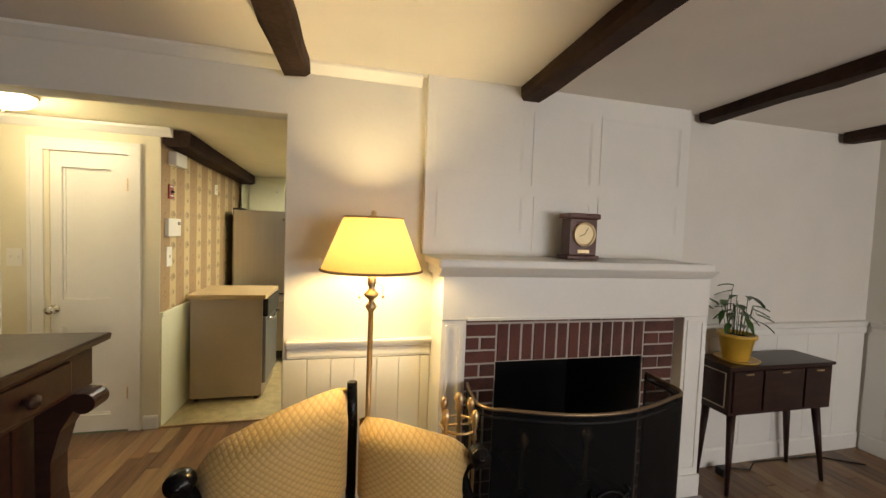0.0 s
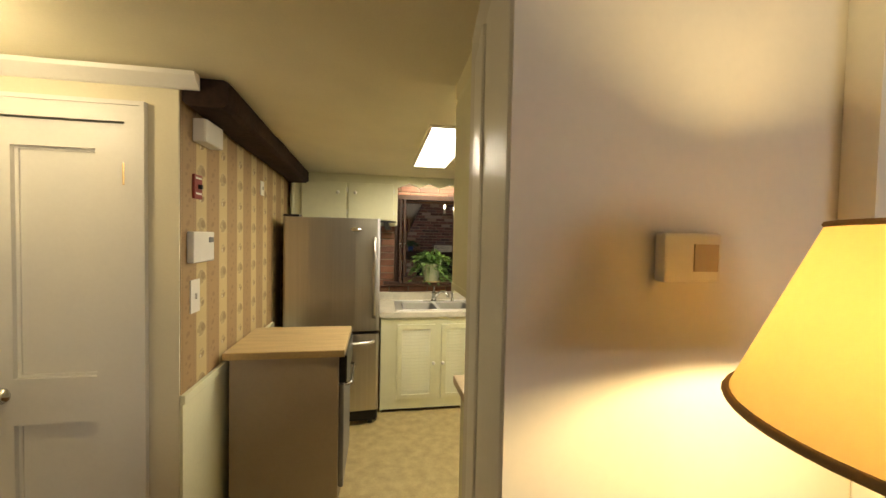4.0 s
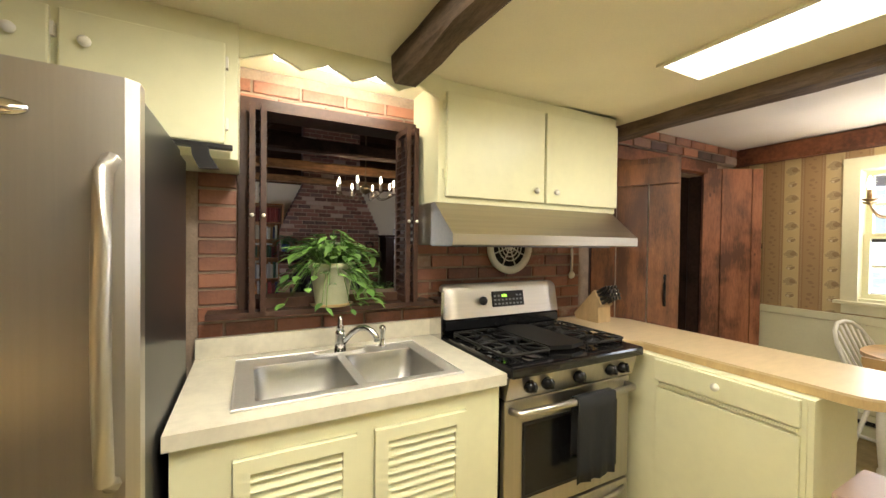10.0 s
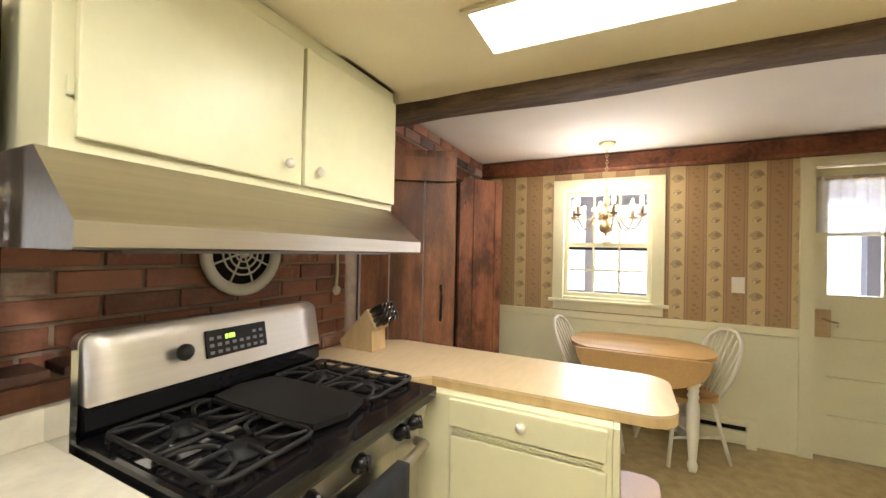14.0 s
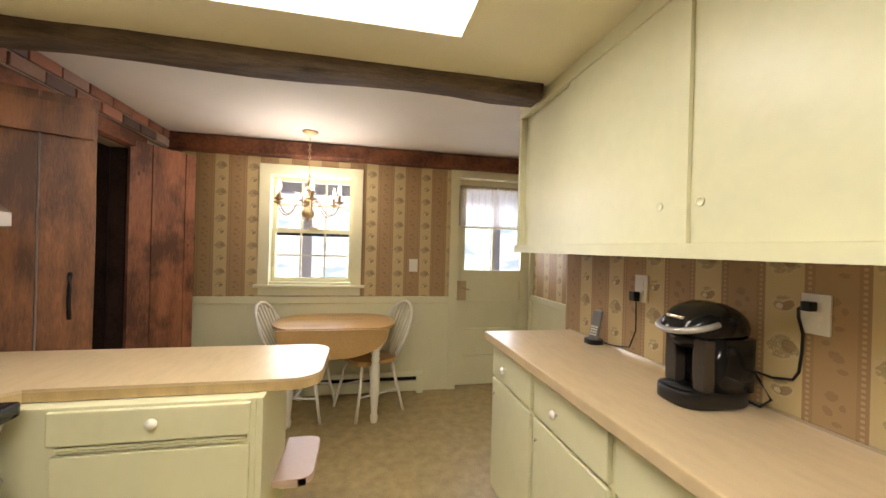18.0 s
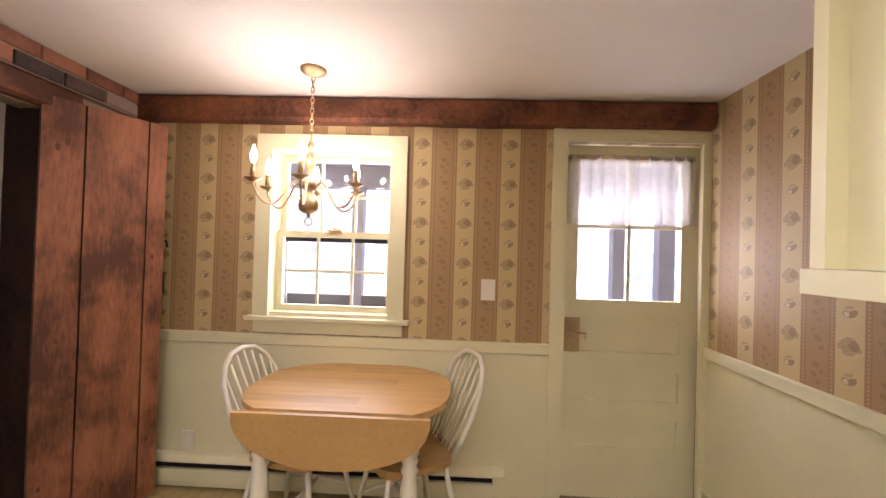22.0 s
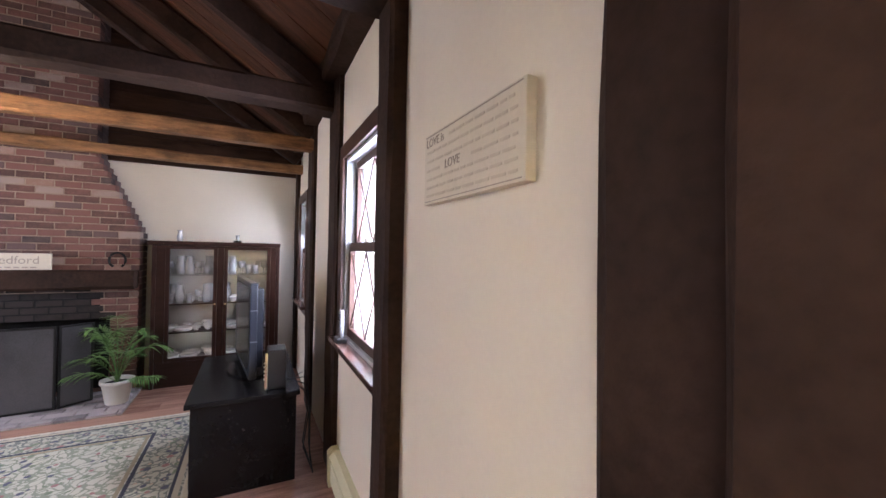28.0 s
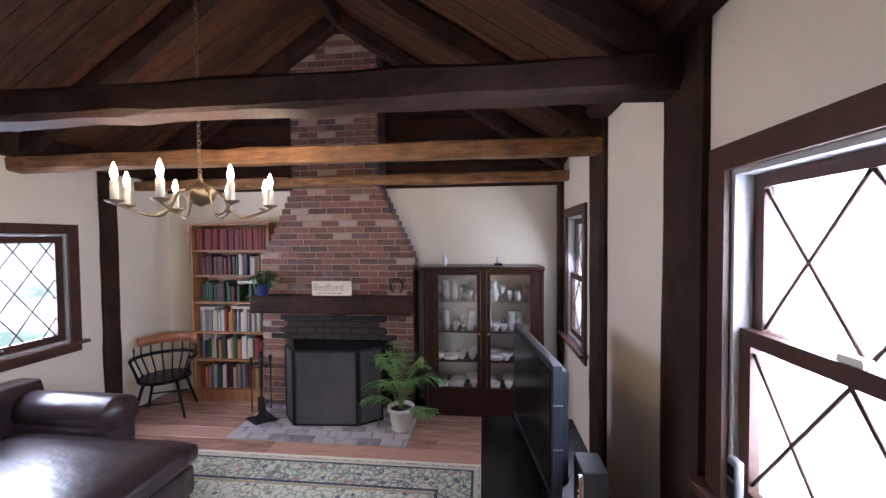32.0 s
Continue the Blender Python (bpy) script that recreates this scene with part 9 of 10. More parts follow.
for ax, ay, bx, by in LEG:
    tube("leg", [(0.13 + ax, 11.62 + ay, 0.41), (0.13 + (ax + bx) / 2, 11.62 + (ay + by) / 2, 0.2), (0.13 + bx, 11.62 + by, 0.0)], 0.018, "blackwood", cp, "", 8, 0.012)
for t in (-1, 1):
    tube("stretcher", [(0.13 - 0.2, 11.62 + t * 0.18, 0.18), (0.13 + 0.2, 11.62 + t * 0.18, 0.18)], 0.009, "blackwood", cp, "", 7)

cp.rotation_euler.z = radians(25)
cp.scale = (0.95, 0.95, 0.91)
cp.location = (0.08, 11.72, 0)

# leather sectional
sf = thing("leather_sofa", "dark plum leather sectional with a chaise", "sofa", (0.4, 9.9, 0))
def cushion(name, x0, x1, y0, y1, z0, z1, r, puff=0.02, mat_="leather"):
    bm_ = bmesh.new()
    v = bmesh.ops.create_cube(bm_, size=1.0)["verts"]
    bmesh.ops.subdivide_edges(bm_, edges=list(bm_.edges), cuts=7, use_grid_fill=True)
    rn = random.Random(int(x0 * 100 + y0 * 10 + z0 * 1000))
    for q in bm_.verts:
        p = Vector(q.co) * 2
        sx, sy, sz = (x1 - x0) / 2, (y1 - y0) / 2, (z1 - z0) / 2
        c = Vector((p.x * sx, p.y * sy, p.z * sz))
        inner = Vector((max(-sx + r, min(sx - r, c.x)), max(-sy + r, min(sy - r, c.y)), max(-sz + r, min(sz - r, c.z))))
        dl = c - inner
        if dl.length > 1e-6:
            c = inner + dl.normalized() * r
        bulge = puff * (1 - p.x ** 2) * (1 - p.y ** 2)
        c.z += bulge * (1 if p.z > 0.5 else 0) + rn.uniform(-0.002, 0.002)
        q.co = c + Vector(((x0 + x1) / 2, (y0 + y1) / 2, (z0 + z1) / 2))
    return part(name, bm_, mat_, sf, "", True)
cushion("chaise_base", 0.1, 1.47, 9.32, 10.42, 0.06, 0.29, 0.05, 0)
cushion("chaise_cushion", 0.02, 1.5, 9.3, 10.44, 0.28, 0.44, 0.07, 0.03)
cushion("back_cushion", -0.27, 0.12, 9.35, 10.32, 0.40, 0.83, 0.14, 0.02)
cushion("backrest", -0.29, -0.02, 7.9, 10.68, 0.06, 0.74, 0.06, 0)
cushion("arm_base", -0.28, 0.74, 10.45, 10.70, 0.06, 0.5, 0.04, 0)
bm = bmesh.new()
add_tube(bm, [(-0.28, 10.575, 0.52), (0.2, 10.575, 0.525), (0.70, 10.575, 0.52), (0.75, 10.575, 0.515)], 0.135, 20)
part("rolled_arm", bm, "leather", sf, "", True)
cushion("seat_base", -0.02, 0.74, 7.9, 9.28, 0.06, 0.29, 0.05, 0)
cushion("seat_cushion", 0.02, 0.78, 7.92, 9.28, 0.28, 0.44, 0.07, 0.02)
cushion("back_cushion", -0.27, 0.12, 7.95, 9.32, 0.40, 0.83, 0.14, 0.02)
for x, y in ((1.4, 9.4), (1.4, 10.35), (0.0, 10.6), (0.6, 10.6), (0.6, 8.0), (-0.2, 8.0)):
    lathe("foot", [(0.035, 0.0), (0.045, 0.055), (0.045, 0.065)], x, y, "blackwood", sf, "", 12)

# television and stand
tvs = thing("tv_stand", "black wooden television stand", "tv stand", (3.74, 10.13, 0))
box("top", 3.43, 4.05, 9.59, 10.67, 0.54, 0.57, "blackwood", tvs, bevel=0.006)
for y0, y1 in ((9.61, 9.635), (10.625, 10.65)):
    box("side_panel", 3.46, 4.03, y0, y1, 0.0, 0.539, "blackwood", tvs, bevel=0.003)
box("back_panel", 4.0, 4.015, 9.636, 10.624, 0.05, 0.538, "blackwood", tvs)
box("plinth", 3.48, 4.0, 9.636, 10.624, 0.0, 0.06, "blackwood", tvs)
for y0, y1 in ((9.64, 10.126), (10.134, 10.62)):
    d = box("door", 3.455, 3.475, y0, y1, 0.065, 0.535, "blackwood", tvs, bevel=0.003)
    box("handle", 3.44, 3.456, (y0 + y1) / 2 - 0.01, (y0 + y1) / 2 + 0.01, 0.27, 0.34, "grey", d)
tv = thing("television", "flat screen television on a black stand, turned off", "television", (3.76, 10.18, 0.571))
M["tvedge"] = mat("blue_grey_plastic_bezel", (0.016, 0.019, 0.028), 0.3, var=0.1)
box("screen_back", 3.735, 3.79, 9.80, 10.55, 0.68, 1.2, "tvedge", tv, bevel=0.01)
box("bezel", 3.70, 3.745, 9.75, 10.60, 0.62, 1.24, "tvedge", tv, bevel=0.006)
box("screen", 3.696, 3.701, 9.78, 10.57, 0.66, 1.21, "black", tv, "glossy black screen")
for z in (0.86, 1.06):
    box("seam", 3.702, 3.746, 9.748, 9.751, z, z + 0.006, "grey", tv)
bm = bmesh.new()
add_prism(bm, [(3.76 + 0.15 * math.cos(radians(a)), 10.18 + 0.25 * math.sin(radians(a))) for a in range(0, 360, 15)], 0.571, 0.585, lambda u, v, h: (u, v, h))
part("foot", bm, "black", tv)
box("neck", 3.745, 3.78, 10.12, 10.24, 0.586, 0.70, "black", tv, bevel=0.004)
tv.rotation_euler.z = radians(7)
md = thing("modem", "black upright modem with a silver edge on the tv stand", "modem", (3.91, 9.75, 0.571))
box("case", 3.86, 3.97, 9.66, 9.82, 0.571, 0.82, "blackplastic", md, bevel=0.006)
box("front_edge", 3.842, 3.861, 9.648, 9.67, 0.58, 0.81, "chrome", md, "silver front edge", 0.004)
for k in range(5):
    box("indicator", 3.838, 3.842, 9.655, 9.662, 0.64 + k * 0.025, 0.648 + k * 0.025, "whiteplastic", md)
cb = thing("cables", "tangled black cables hanging behind the tv stand", "cable", (4.1, 9.72, 0))
for k in range(4):
    rnd = random.Random(k)
    tube("cable", [(3.98, 9.72 + k * 0.03, 0.60), (4.09, 9.70 + k * 0.02, 0.66 - k * 0.05), (4.13, 9.72 + 0.03 * k, 0.4), (4.1 + rnd.uniform(-0.02, 0.03), 9.66 + k * 0.04, 0.15), (4.14, 9.62 + k * 0.05, 0.01)], 0.004, "blackplastic", cb, "", 6)
ph = thing("cordless_phone", "silver and black cordless handset standing in its cradle", "phone", (4.235, 9.31, 0.861))
box("cradle", 4.205, 4.265, 9.26, 9.36, 0.8605, 0.89, "blackplastic", ph, bevel=0.008)
bm = bmesh.new()
add_box(bm, 4.225, 4.25, 9.285, 9.335, 0.885, 1.05, 0.009)
hs = part("handset", bm, "grey", ph)
box("display", 4.222, 4.226, 9.295, 9.325, 0.99, 1.03, "black", hs)
ph.location.z += 0.06
box("keypad", 4.222, 4.226, 9.295, 9.325, 0.92, 0.975, "blackplastic", hs)

# wall sign
ws = thing("word_sign", "cream wall board with printed lines of words", "sign", (4.25, 7.88, 1.58))
box("board", 4.24, 4.268, 7.635, 8.13, 1.61, 1.823, "paper", ws, bevel=0.003)
bm = bmesh.new()
for z in (1.617, 1.815):
    add_box(bm, 4.2385, 4.2398, 7.645, 8.12, z, z + 0.0025)
part("border_line", bm, "ink", ws)
RS = Matrix(((0, 0, -1, 0), (-1, 0, 0, 0), (0, 1, 0, 0), (0, 0, 0, 1)))
lettering("lettering", "LOVE is", 0.036, (4.2388, 8.115, 1.795), RS, ws, "ink", "LEFT")
lettering("lettering", "LOVE", 0.036, (4.2388, 7.99, 1.712), RS, ws, "ink", "LEFT")
bm = bmesh.new()
rnd = random.Random(3)
for r_, z in enumerate((1.795, 1.768, 1.74, 1.712, 1.685, 1.66, 1.635)):
    y = 8.11 if r_ not in (0, 3) else (7.965 if r_ == 0 else 8.11)
    while y > 7.67:
        w = rnd.uniform(0.02, 0.06)
        if not (r_ == 3 and 7.86 < y - w / 2 < 8.0):
            add_box(bm, 4.2387, 4.2398, max(7.66, y - w), y, z - 0.0035, z + 0.0035)
        y -= w + 0.009
M["ink_pale"] = mat("faded_tan_lettering", (0.59, 0.525, 0.41), 0.7)
part("small_lettering", bm, "ink_pale", ws, "faded lines of unreadable words")

# chandelier
M["iron_gold"] = mat("burnished_iron", (0.24, 0.18, 0.11), 0.45, 0.9, var=0.2)
c8 = chandelier("candle_chandelier", "eight-arm candle chandelier hanging on a chain", 1.925, 9.95, 2.035, RZ - 0.18, 0.36, 8, 14,
           [(0.006, 0.14), (0.012, 0.11), (0.016, 0.09), (0.035, 0.08), (0.07, 0.055), (0.08, 0.03), (0.07, 0.005), (0.045, -0.02), (0.02, -0.03), (0.002, -0.04)],
           [(0.18, 0.04), (0.3, 0.03), (0.42, -0.05), (0.56, -0.09), (0.75, -0.085), (0.92, -0.06)], -0.03, 0.09, "iron_gold")

# rug
def rug_material():
    m = bpy.data.materials.new("floral_wool_rug")
    m.use_nodes = True
    n, l = m.node_tree.nodes, m.node_tree.links
    b = n["Principled BSDF"]
    b.inputs["Roughness"].default_value = 0.95
    tc, sep = n.new("ShaderNodeTexCoord"), n.new("ShaderNodeSeparateXYZ")
    l.new(tc.outputs["Object"], sep.inputs[0])

    def op(kind, a, c=0.0, d=None):
        o = n.new("ShaderNodeMath")
        o.operation = kind
        for i, v in enumerate((a, c) if d is None else (a, c, d)):
            if isinstance(v, (int, float)):
                o.inputs[i].default_value = v
            else:
                l.new(v, o.inputs[i])
        return o.outputs[0]

    def mix(fac, a, c):
        x = n.new("ShaderNodeMix")
        x.data_type = "RGBA"
        l.new(fac, x.inputs[0])
        for i, w in ((6, a), (7, c)):
            if isinstance(w, tuple):
                x.inputs[i].default_value = (*w, 1)
            else:
                l.new(w, x.inputs[i])
        return x.outputs[2]

    e = op("MINIMUM", op("SUBTRACT", 1.275, op("ABSOLUTE", sep.outputs["X"])), op("SUBTRACT", 1.30, op("ABSOLUTE", sep.outputs["Y"])))
    vor = n.new("ShaderNodeTexVoronoi")
    vor.inputs["Scale"].default_value = 17
    l.new(tc.outputs["Object"], vor.inputs["Vector"])
    vor2 = n.new("ShaderNodeTexVoronoi")
    vor2.inputs["Scale"].default_value, vor2.feature = 19, "DISTANCE_TO_EDGE"
    wob = n.new("ShaderNodeTexNoise")
    wob.inputs["Scale"].default_value = 7
    l.new(tc.outputs["Object"], wob.inputs["Vector"])
    add = n.new("ShaderNodeMix")
    add.data_type = "VECTOR"
    add.inputs[0].default_value = 0.18
    l.new(tc.outputs["Object"], add.inputs[4]), l.new(wob.outputs["Color"], add.inputs[5])
    l.new(add.outputs[1], vor2.inputs["Vector"])
    csep = n.new("ShaderNodeSeparateColor")
    l.new(vor.outputs["Color"], csep.inputs[0])
    flower = op("LESS_THAN", vor.outputs["Distance"], 0.42)
    eye_ = op("LESS_THAN", vor.outputs["Distance"], 0.18)
    vine = op("LESS_THAN", vor2.outputs["Distance"], 0.09)
    pick = mix(op("GREATER_THAN", csep.outputs[0], 0.45), (0.12, 0.125, 0.17), (0.2, 0.25, 0.17))
    pick = mix(op("GREATER_THAN", csep.outputs[1], 0.72), pick, (0.36, 0.2, 0.19))
    field = mix(vine, (0.58, 0.57, 0.48), (0.3, 0.33, 0.25))
    field = mix(op("MULTIPLY", flower, op("GREATER_THAN", csep.outputs[2], 0.5)), field, pick)
    field = mix(op("MULTIPLY", eye_, op("GREATER_THAN", csep.outputs[2], 0.5)), field, (0.55, 0.48, 0.36))
    border = mix(vine, (0.5, 0.5, 0.41), (0.2, 0.22, 0.2))
    border = mix(op("MULTIPLY", flower, op("GREATER_THAN", csep.outputs[2], 0.3)), border, pick)
    border = mix(eye_, border, (0.55, 0.45, 0.34))
    c = mix(op("LESS_THAN", e, 0.34), field, border)
    for at, w, col in ((0.34, 0.012, (0.05, 0.055, 0.08)), (0.37, 0.012, (0.35, 0.3, 0.2)), (0.09, 0.01, (0.05, 0.055, 0.08)), (0.065, 0.016, (0.5, 0.46, 0.36))):
        c = mix(op("COMPARE", e, at, w), c, col)
    c = mix(op("LESS_THAN", e, 0.035), c, (0.66, 0.62, 0.52))
    l.new(c, b.inputs["Base Color"])
    pile = n.new("ShaderNodeTexNoise")
    pile.inputs["Scale"].default_value = 260
    l.new(tc.outputs["Object"], pile.inputs["Vector"])
    bp = n.new("ShaderNodeBump")
    bp.inputs["Strength"].default_value, bp.inputs["Distance"].default_value = 0.5, 0.004
    l.new(pile.outputs[0], bp.inputs["Height"]), l.new(bp.outputs[0], b.inputs["Normal"])
    return m


M["rug"] = rug_material()
rg = thing("area_rug", "floral wool rug with navy and green border, pale binding", "rug", (2.175, 9.7, 0.004))
box("field", 0.925, 3.425, 8.425, 10.975, 0.004, 0.018, "rug", rg, bevel=0.004)
bm = bmesh.new()
for x0, x1, y0, y1 in ((0.9, 0.925, 8.4, 11.0), (3.425, 3.45, 8.4, 11.0), (0.925, 3.425, 8.4, 8.425), (0.925, 3.425, 10.975, 11.0)):
    add_box(bm, x0, x1, y0, y1, 0.004, 0.016)
bmesh.ops.remove_doubles(bm, verts=bm.verts, dist=1e-5)
part("binding", bm, "paper", rg, "pale bound edge")

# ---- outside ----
# self-glowing backdrop: daylight, haze and overexposure are put into the emission colour
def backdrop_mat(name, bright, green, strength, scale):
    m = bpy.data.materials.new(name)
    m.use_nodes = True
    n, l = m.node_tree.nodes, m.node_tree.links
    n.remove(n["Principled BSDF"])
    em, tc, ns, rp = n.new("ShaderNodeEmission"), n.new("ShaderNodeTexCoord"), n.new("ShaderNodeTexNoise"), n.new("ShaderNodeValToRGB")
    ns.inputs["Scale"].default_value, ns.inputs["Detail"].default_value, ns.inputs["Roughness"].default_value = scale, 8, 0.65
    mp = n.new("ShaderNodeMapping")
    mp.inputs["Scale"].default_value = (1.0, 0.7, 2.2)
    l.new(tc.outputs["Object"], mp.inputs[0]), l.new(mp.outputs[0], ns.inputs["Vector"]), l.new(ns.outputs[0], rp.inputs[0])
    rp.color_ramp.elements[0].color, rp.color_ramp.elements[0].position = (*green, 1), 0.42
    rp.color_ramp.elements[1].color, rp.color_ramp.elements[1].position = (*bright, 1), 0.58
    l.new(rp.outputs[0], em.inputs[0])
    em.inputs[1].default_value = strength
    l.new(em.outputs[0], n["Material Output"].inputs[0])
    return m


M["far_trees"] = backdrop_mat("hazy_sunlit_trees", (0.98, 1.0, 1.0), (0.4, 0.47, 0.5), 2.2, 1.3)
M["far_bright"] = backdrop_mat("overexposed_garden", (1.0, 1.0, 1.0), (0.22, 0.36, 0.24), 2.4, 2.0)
structure("ground", -60, 60, -60, 75, -0.6, -0.45, "grass", "mown grass round the house", "ground")
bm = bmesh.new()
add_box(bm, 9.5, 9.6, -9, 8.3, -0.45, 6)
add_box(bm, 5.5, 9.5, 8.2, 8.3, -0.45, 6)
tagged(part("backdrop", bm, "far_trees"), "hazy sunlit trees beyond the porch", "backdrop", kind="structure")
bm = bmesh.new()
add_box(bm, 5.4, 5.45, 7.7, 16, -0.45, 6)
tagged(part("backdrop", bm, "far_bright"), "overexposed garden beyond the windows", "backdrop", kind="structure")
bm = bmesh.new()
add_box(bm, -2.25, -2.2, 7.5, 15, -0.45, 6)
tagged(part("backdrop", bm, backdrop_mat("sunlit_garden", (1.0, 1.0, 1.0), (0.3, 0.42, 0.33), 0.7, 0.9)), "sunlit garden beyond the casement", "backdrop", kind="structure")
# porch beyond the dining window
structure("porch_floor", 4.83, 6.4, 2.0, 7.6, -0.25, -0.12, "porchfloor", "grey painted porch boards", "floor")
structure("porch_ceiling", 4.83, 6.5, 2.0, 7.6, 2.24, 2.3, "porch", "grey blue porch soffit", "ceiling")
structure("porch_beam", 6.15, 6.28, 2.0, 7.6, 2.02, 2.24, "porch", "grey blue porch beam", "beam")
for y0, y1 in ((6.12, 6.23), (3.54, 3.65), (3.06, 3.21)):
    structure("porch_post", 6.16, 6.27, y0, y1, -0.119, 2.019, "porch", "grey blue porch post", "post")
pr = thing("porch_railing", "grey boarded porch railing", "railing", (6.2, 5.0, -0.119))
box("top_rail", 6.18, 6.25, 2.0, 7.6, 0.86, 0.94, "porchrail", pr, bevel=0.005)
box("bottom_rail", 6.19, 6.24, 2.0, 7.6, 0.0, 0.06, "porchrail", pr)
y = 2.0
while y < 7.6:
    box("board", 6.2, 6.225, y + 0.002, y + 0.138, 0.061, 0.859, "porchrail", pr)
    y += 0.14
sfp = thing("outdoor_settee", "dark wicker settee on the porch", "settee", (5.95, 4.9, -0.119))
box("seat", 5.55, 6.1, 4.2, 5.6, 0.1, 0.35, "blackmatte", sfp, bevel=0.03)
box("backrest", 6.0, 6.13, 4.2, 5.6, 0.351, 0.9, "blackmatte", sfp, bevel=0.04)
for y in (4.25, 5.5):
    box("leg", 5.6, 5.65, y, y + 0.05, -0.119, 0.1, "blackmatte", sfp)
    box("leg", 6.05, 6.1, y, y + 0.05, -0.119, 0.1, "blackmatte", sfp)
ptb = thing("porch_table", "round white plastic table on the porch", "table", (5.75, 6.47, -0.119))
lathe("tabletop", [(0.0, 0.735), (0.34, 0.735), (0.36, 0.745), (0.36, 0.765), (0.34, 0.772), (0.0, 0.772)], 5.75, 6.47, "whiteplastic", ptb, "", 40, False)
for a in (45, 135, 225, 315):
    tube("leg", [(5.75 + 0.18 * math.cos(radians(a)), 6.47 + 0.18 * math.sin(radians(a)), 0.735), (5.75 + 0.28 * math.cos(radians(a)), 6.47 + 0.28 * math.sin(radians(a)), -0.118)], 0.022, "whiteplastic", ptb)
pch = thing("porch_chair", "white slatted plastic chair on the porch", "chair", (0, 0, 0))
box("seat", -0.2, 0.2, -0.18, 0.18, 0.40, 0.43, "whiteplastic", pch, bevel=0.008)
for k in range(4):
    bm = bmesh.new()
    add_prism(bm, [(-0.16, 0.46 + 0.1 * k), (0.16, 0.46 + 0.1 * k), (0.16, 0.53 + 0.1 * k), (-0.16, 0.53 + 0.1 * k)], 0.0, 0.018, lambda u, v, h: (0.2 + 0.25 * (v - 0.43) + h, u, v))
    part("slat", bm, "whiteplastic", pch)
for y in (-0.18, 0.18):
    tube("back_post", [(0.19, y, 0.4), (0.32, y, 0.88)], 0.016, "whiteplastic", pch)
    for x in (-0.17, 0.17):
        tube("leg", [(x, y, 0.4), (x * 1.15, y, 0.001)], 0.018, "whiteplastic", pch)
pch.matrix_basis = pose(5.9, 5.95, -0.119, 0, 0, 20)

# ---- bricks, floorboards: pieces of walls and floors ----
PIECES = {}


def piece_mesh(lx, ly, lz, axis, material, name="brick", ch=0.003):
    """A block with chamfered edges on the seen side (axis: the side it shows: -y, +z)."""
    key = (round(lx, 3), round(ly, 3), round(lz, 3), axis, material)
    if key in PIECES:
        return PIECES[key]
    x, y, z = lx / 2, ly / 2, lz / 2
    if axis == "-y":
        back = [(-x, y, -z), (x, y, -z), (x, y, z), (-x, y, z)]
        mid = [(a, -y + ch, c) for a, b, c in back]
        front = [(a - math.copysign(ch, a), -y, c - math.copysign(ch, c)) for a, b, c in back]
    else:
        back = [(-x, -y, -z), (x, -y, -z), (x, y, -z), (-x, y, -z)]
        mid = [(a, b, z - ch) for a, b, c in back]
        front = [(a - math.copysign(ch, a), b - math.copysign(ch, b), z) for a, b, c in back]
    vs = back + mid + front
    fs_ = [(8, 9, 10, 11)]
    for o in (0, 4):
        for k in range(4):
            fs_.append((o + k, o + (k + 1) % 4, o + 4 + (k + 1) % 4, o + 4 + k))
    me = bpy.data.meshes.new(name)
    me.from_pydata(vs, [], fs_)
    me.materials.append(M[material])
    bm_ = bmesh.new()
    bm_.from_mesh(me)
    bmesh.ops.recalc_face_normals(bm_, faces=bm_.faces)
    bm_.to_mesh(me)
    bm_.free()
    PIECES[key] = me
    return me


def put(name, me, at, parent, turn=None):
    ob = new(name, me)
    ob.parent = parent
    ob.location = Vector(at) - ORIGIN.get(parent, Vector())
    if turn:
        ob.rotation_euler = turn
    return ob


def lay_bricks(parent, spans, z0, z1, course, length, joint, front, depth, pick, seed, name="brick"):
    """Running bond facing -y; spans(z) gives the stretches of a course, pick(x, z) its material."""
    rn = random.Random(seed)
    row, z = 0, z0
    while z + course * 0.6 < z1:
        for a0, a1 in spans(z + course / 2):
            a = a0
            first = True
            while a < a1 - 0.02:
                ln = length * (0.5 if first and row % 2 else 1.0)
                first = False
                b = a + ln
                if a1 - b < length * 0.3:
                    b = a1
                w = b - a - joint
                h = min(course, z1 - z) - joint
                me = piece_mesh(round(w / 0.01) * 0.01 if abs(w - (length - joint)) > 0.004 else length - joint, depth, h, "-y", pick((a + b) / 2, z, rn))
                put(name, me, ((a + b) / 2, front + depth / 2 + rn.uniform(-0.0025, 0.0025), z + joint / 2 + h / 2), parent)
                a = b
        row += 1
        z += course


M["brick_pale"] = mat("limewashed_pale_brick", (0.33, 0.25, 0.21), 0.9, hue=(0.27, 0.16, 0.12), scale=8, fine=70, bump=0.5, rand=0.5)
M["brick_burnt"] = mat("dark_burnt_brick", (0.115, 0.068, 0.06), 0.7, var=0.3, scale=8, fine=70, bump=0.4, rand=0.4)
M["brick_smear"] = mat("mortar_smeared_brick", (0.24, 0.09, 0.055), 0.6, hue=(0.4, 0.3, 0.22), scale=16, fine=60, bump=0.4, rand=0.3)
# kitchen brick wall
wb = bpy.data.objects["wall_brick_north"]
kspan = lambda z: [(0.40, 0.555), (1.385, 2.62)] if 1.09 < z < 2.0 else [(0.40, 2.62)]
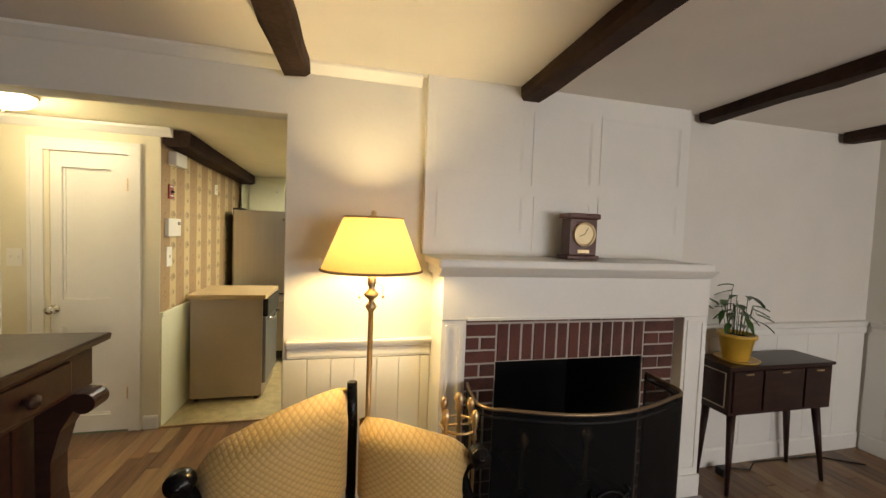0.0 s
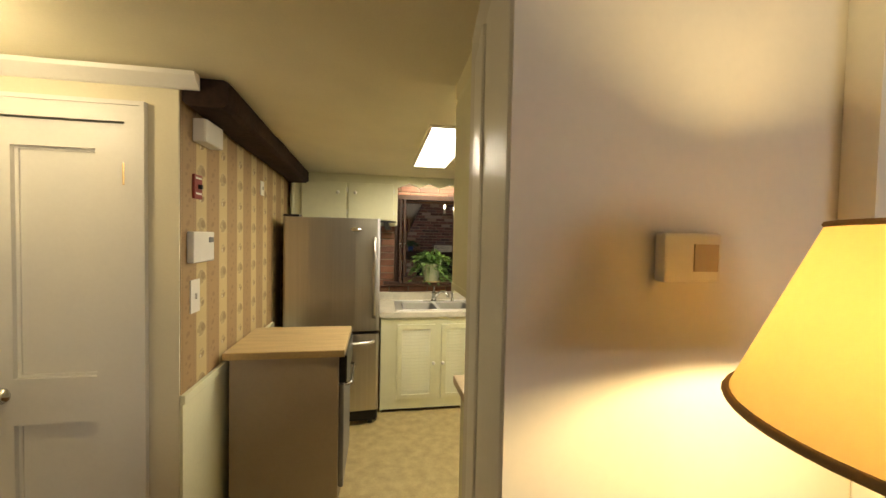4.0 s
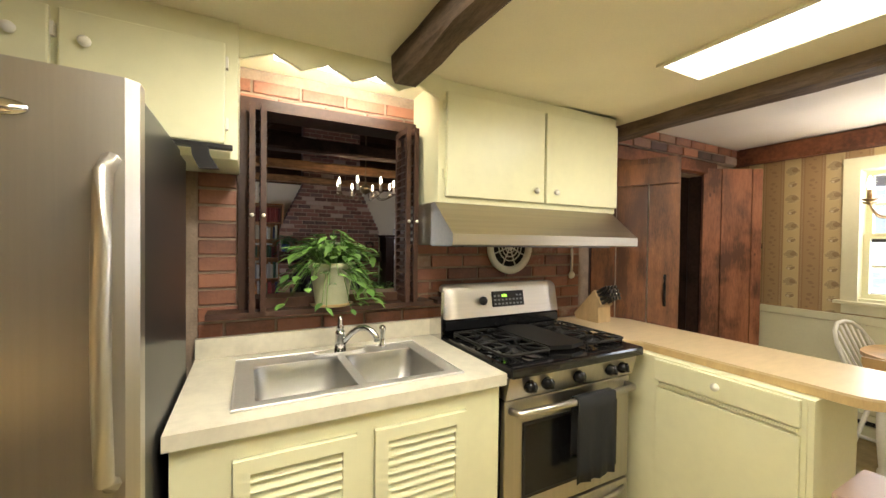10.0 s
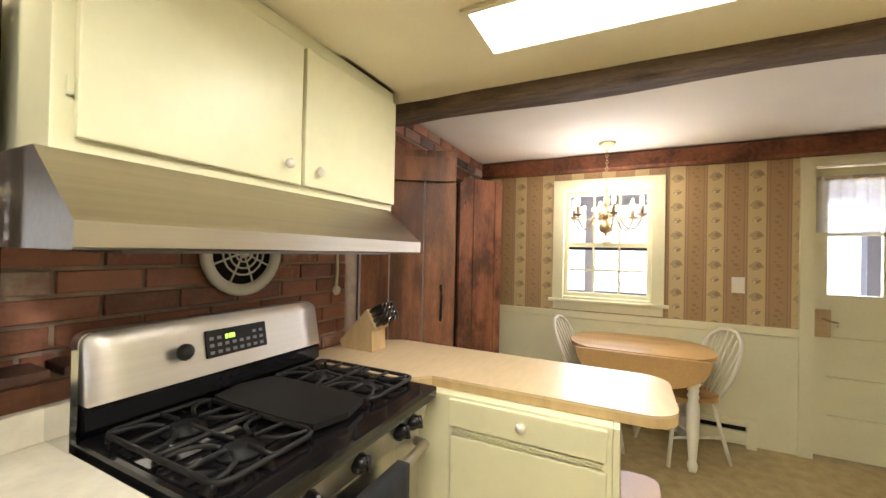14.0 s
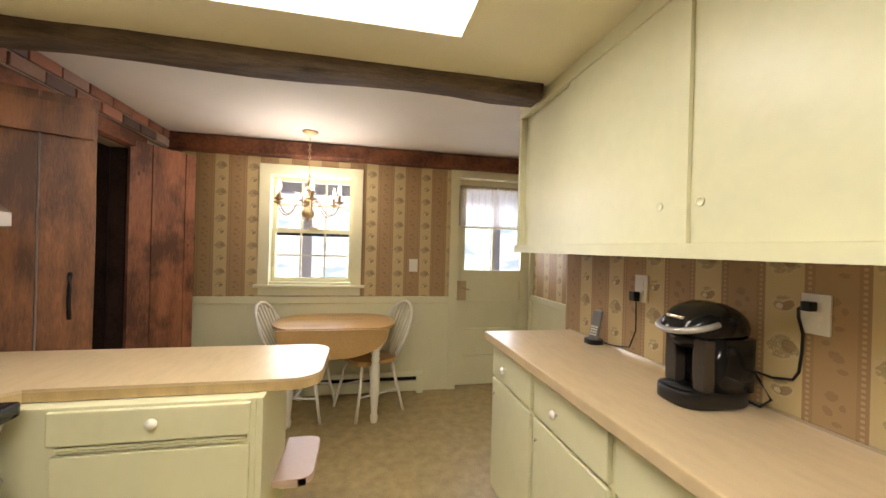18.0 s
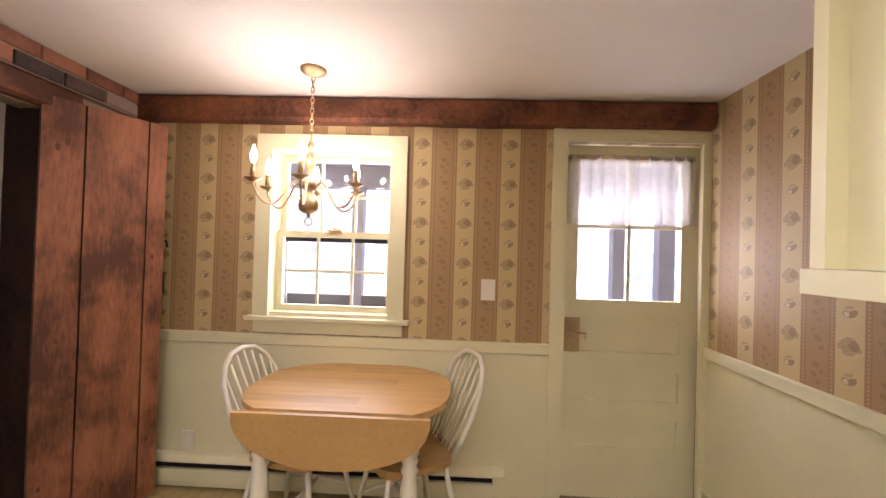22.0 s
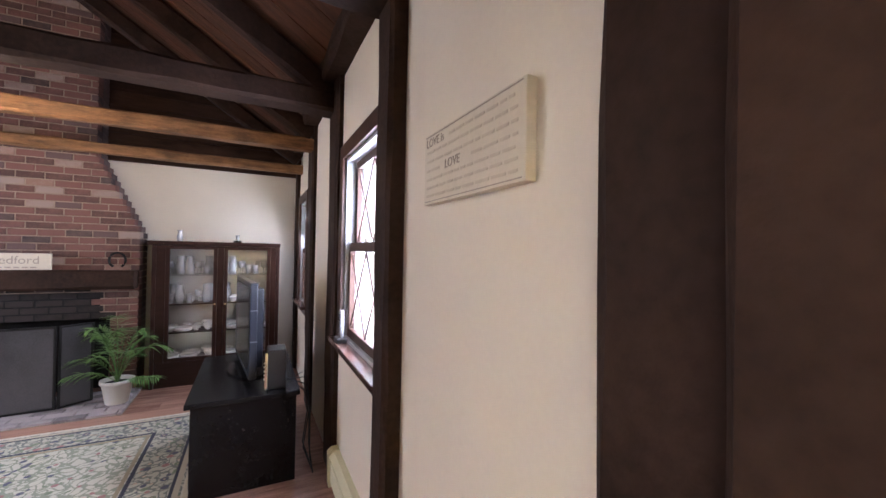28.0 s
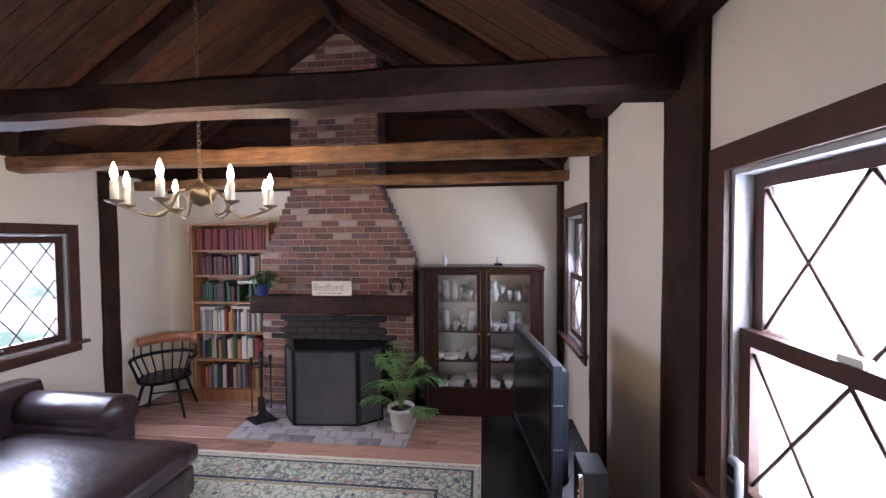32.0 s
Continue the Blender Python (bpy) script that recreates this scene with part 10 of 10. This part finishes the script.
lay_bricks(wb, kspan, 0.90, 2.11, 0.0715, 0.205, 0.011, YB, 0.035, lambda x, z, rn: "brick_smear" if rn.random() < 0.07 else "brick_k", 2)
lay_bricks(wb, lambda z: [(2.68, 4.52)], 2.122, 2.266, 0.072, 0.205, 0.011, YB - 0.05, 0.085, lambda x, z, rn: rn.choice(["brick_k", "brick_k", "brick_k", "brick_burnt", "brick_pale"]), 5)
structure("mortar_over_lintel", 2.66, 4.53, YB - 0.035, 7.11, 2.122, 2.266, "mortar", "mortar between the bricks over the lintel", "mortar")

# living room fireplace
lf = thing("fireplace_facing", "dark red brick facing round the living room firebox", "fireplace", (2.12, 3.55, 0), kind="structure")
bm = bmesh.new()
for x0, x1, z0, z1 in ((1.507, 1.695, 0, 1.114), (2.62, 2.838, 0, 1.114), (1.695, 2.62, 0.87, 1.114)):
    add_box(bm, x0, x1, 3.465, 3.658, z0, z1)
bmesh.ops.remove_doubles(bm, verts=bm.verts, dist=1e-5)
part("mortar_bed", bm, "mortar_l", lf)
dkp = lambda x, z, rn: "brick_dark"
lay_bricks(lf, lambda z: [(1.51, 1.695)], 0.0, 1.08, 0.072, 0.185, 0.011, 3.46, 0.04, dkp, 9)
lay_bricks(lf, lambda z: [(2.62, 2.835)], 0.0, 1.08, 0.072, 0.215, 0.011, 3.46, 0.04, dkp, 10)
lay_bricks(lf, lambda z: [(1.51, 2.835)], 1.082, 1.112, 0.033, 0.205, 0.009, 3.46, 0.04, dkp, 11)
me = piece_mesh(0.061, 0.04, 0.2, "-y", "brick_dark")
for k in range(13):
    put("brick", me, (1.695 + 0.0356 + k * 0.0711, 3.48 + 0.002 * (k % 3), 0.975), lf)

# family chimney: stepped shoulders follow the courses
def cspan(z):
    if z < 1.6:
        return [(1.05, 1.30), (2.50, 2.73)] if z < 0.76 else [(1.05, 2.73)]
    k = min(1.0, (z - 1.6) / 0.75)
    return [(1.05 + 0.36 * k, 2.73 - 0.355 * k)]


def cpick(x, z, rn):
    if 0.72 < z < 1.05 and 1.25 + 0.5 * rn.random() * (z - 0.8) < x < 2.45 - 0.5 * rn.random() * (z - 0.8):
        return "brick_soot" if z < 0.96 or rn.random() < 0.6 else "brick_burnt"
    r = rn.random()
    return "brick_pale" if r < 0.15 else "brick_burnt" if r < 0.28 else "brick"


box("soot_bed", 1.3, 2.42, 11.9035, 11.91, 0.74, 1.0, "soot", ch, "soot between the bricks over the firebox")
lay_bricks(ch, cspan, 0.0, 3.92, 0.067, 0.2, 0.011, 11.90, 0.12, cpick, 4)
# both sides wholly in the darker brick, unlike the mixed front
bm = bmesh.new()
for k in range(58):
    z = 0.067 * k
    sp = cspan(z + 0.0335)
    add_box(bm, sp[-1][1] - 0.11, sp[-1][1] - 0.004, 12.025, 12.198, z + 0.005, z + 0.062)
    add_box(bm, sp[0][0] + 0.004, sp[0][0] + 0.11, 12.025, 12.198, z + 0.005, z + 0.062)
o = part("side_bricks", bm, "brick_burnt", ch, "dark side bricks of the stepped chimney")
hb = bpy.data.objects["hearth_bed"]
rnd = random.Random(6)
for r in range(7):
    x = 1.1
    first = True
    while x < 2.75:
        ln = min(0.205 * (0.5 if first and r % 2 else 1), 2.78 - x)
        first = False
        put("brick", piece_mesh(round(ln - 0.01, 3), 0.088, 0.018, "+z", "slate"), (x + ln / 2, 11.25 + r * 0.1, 0.013 + rnd.uniform(-0.001, 0.002)), hb)
        x += ln

# oak strips of the living room
fl_ = bpy.data.objects["floor_living"]
rnd = random.Random(15)
x = -1.6
M["oak_pale"] = mat("pale_oak_strip", (0.26, 0.165, 0.075), 0.35, hue=(0.15, 0.085, 0.035), scale=4, fine=60, bump=0.08, stretch=(8, 1, 1), rand=0.35)
while x < 4.8:
    y = 2.6 + rnd.uniform(-0.6, 0.0)
    end = 4.774 if x < 0.6 else 3.655
    while y < end - 0.02:
        ln = min(rnd.choice((0.6, 0.9, 1.2)), end - y)
        if end - y - ln < 0.2:
            ln = end - y
        put("plank", piece_mesh(0.081, round(ln - 0.002, 3), 0.006, "+z", rnd.choice(("oak", "oak", "oak_pale")), "plank", 0.0012), (x + 0.041, y + ln / 2, -0.003), fl_)
        y += ln
    x += 0.082
# wide boards of the family room
ff = bpy.data.objects["floor_family"]
y = 7.22
while y < 12.15:
    w = rnd.uniform(0.17, 0.26)
    x = -0.29
    while x < 4.2:
        ln = min(rnd.uniform(1.6, 2.6), 4.26 - x)
        if 4.26 - x - ln < 0.5:
            ln = 4.26 - x
        put("plank", piece_mesh(round(ln - 0.003, 3), round(w - 0.004, 3), 0.008, "+z", "wideboard", "plank", 0.002), (x + ln / 2, y + w / 2, -0.004 + rnd.uniform(-0.0004, 0.0004)), ff)
        x += ln
    y += w
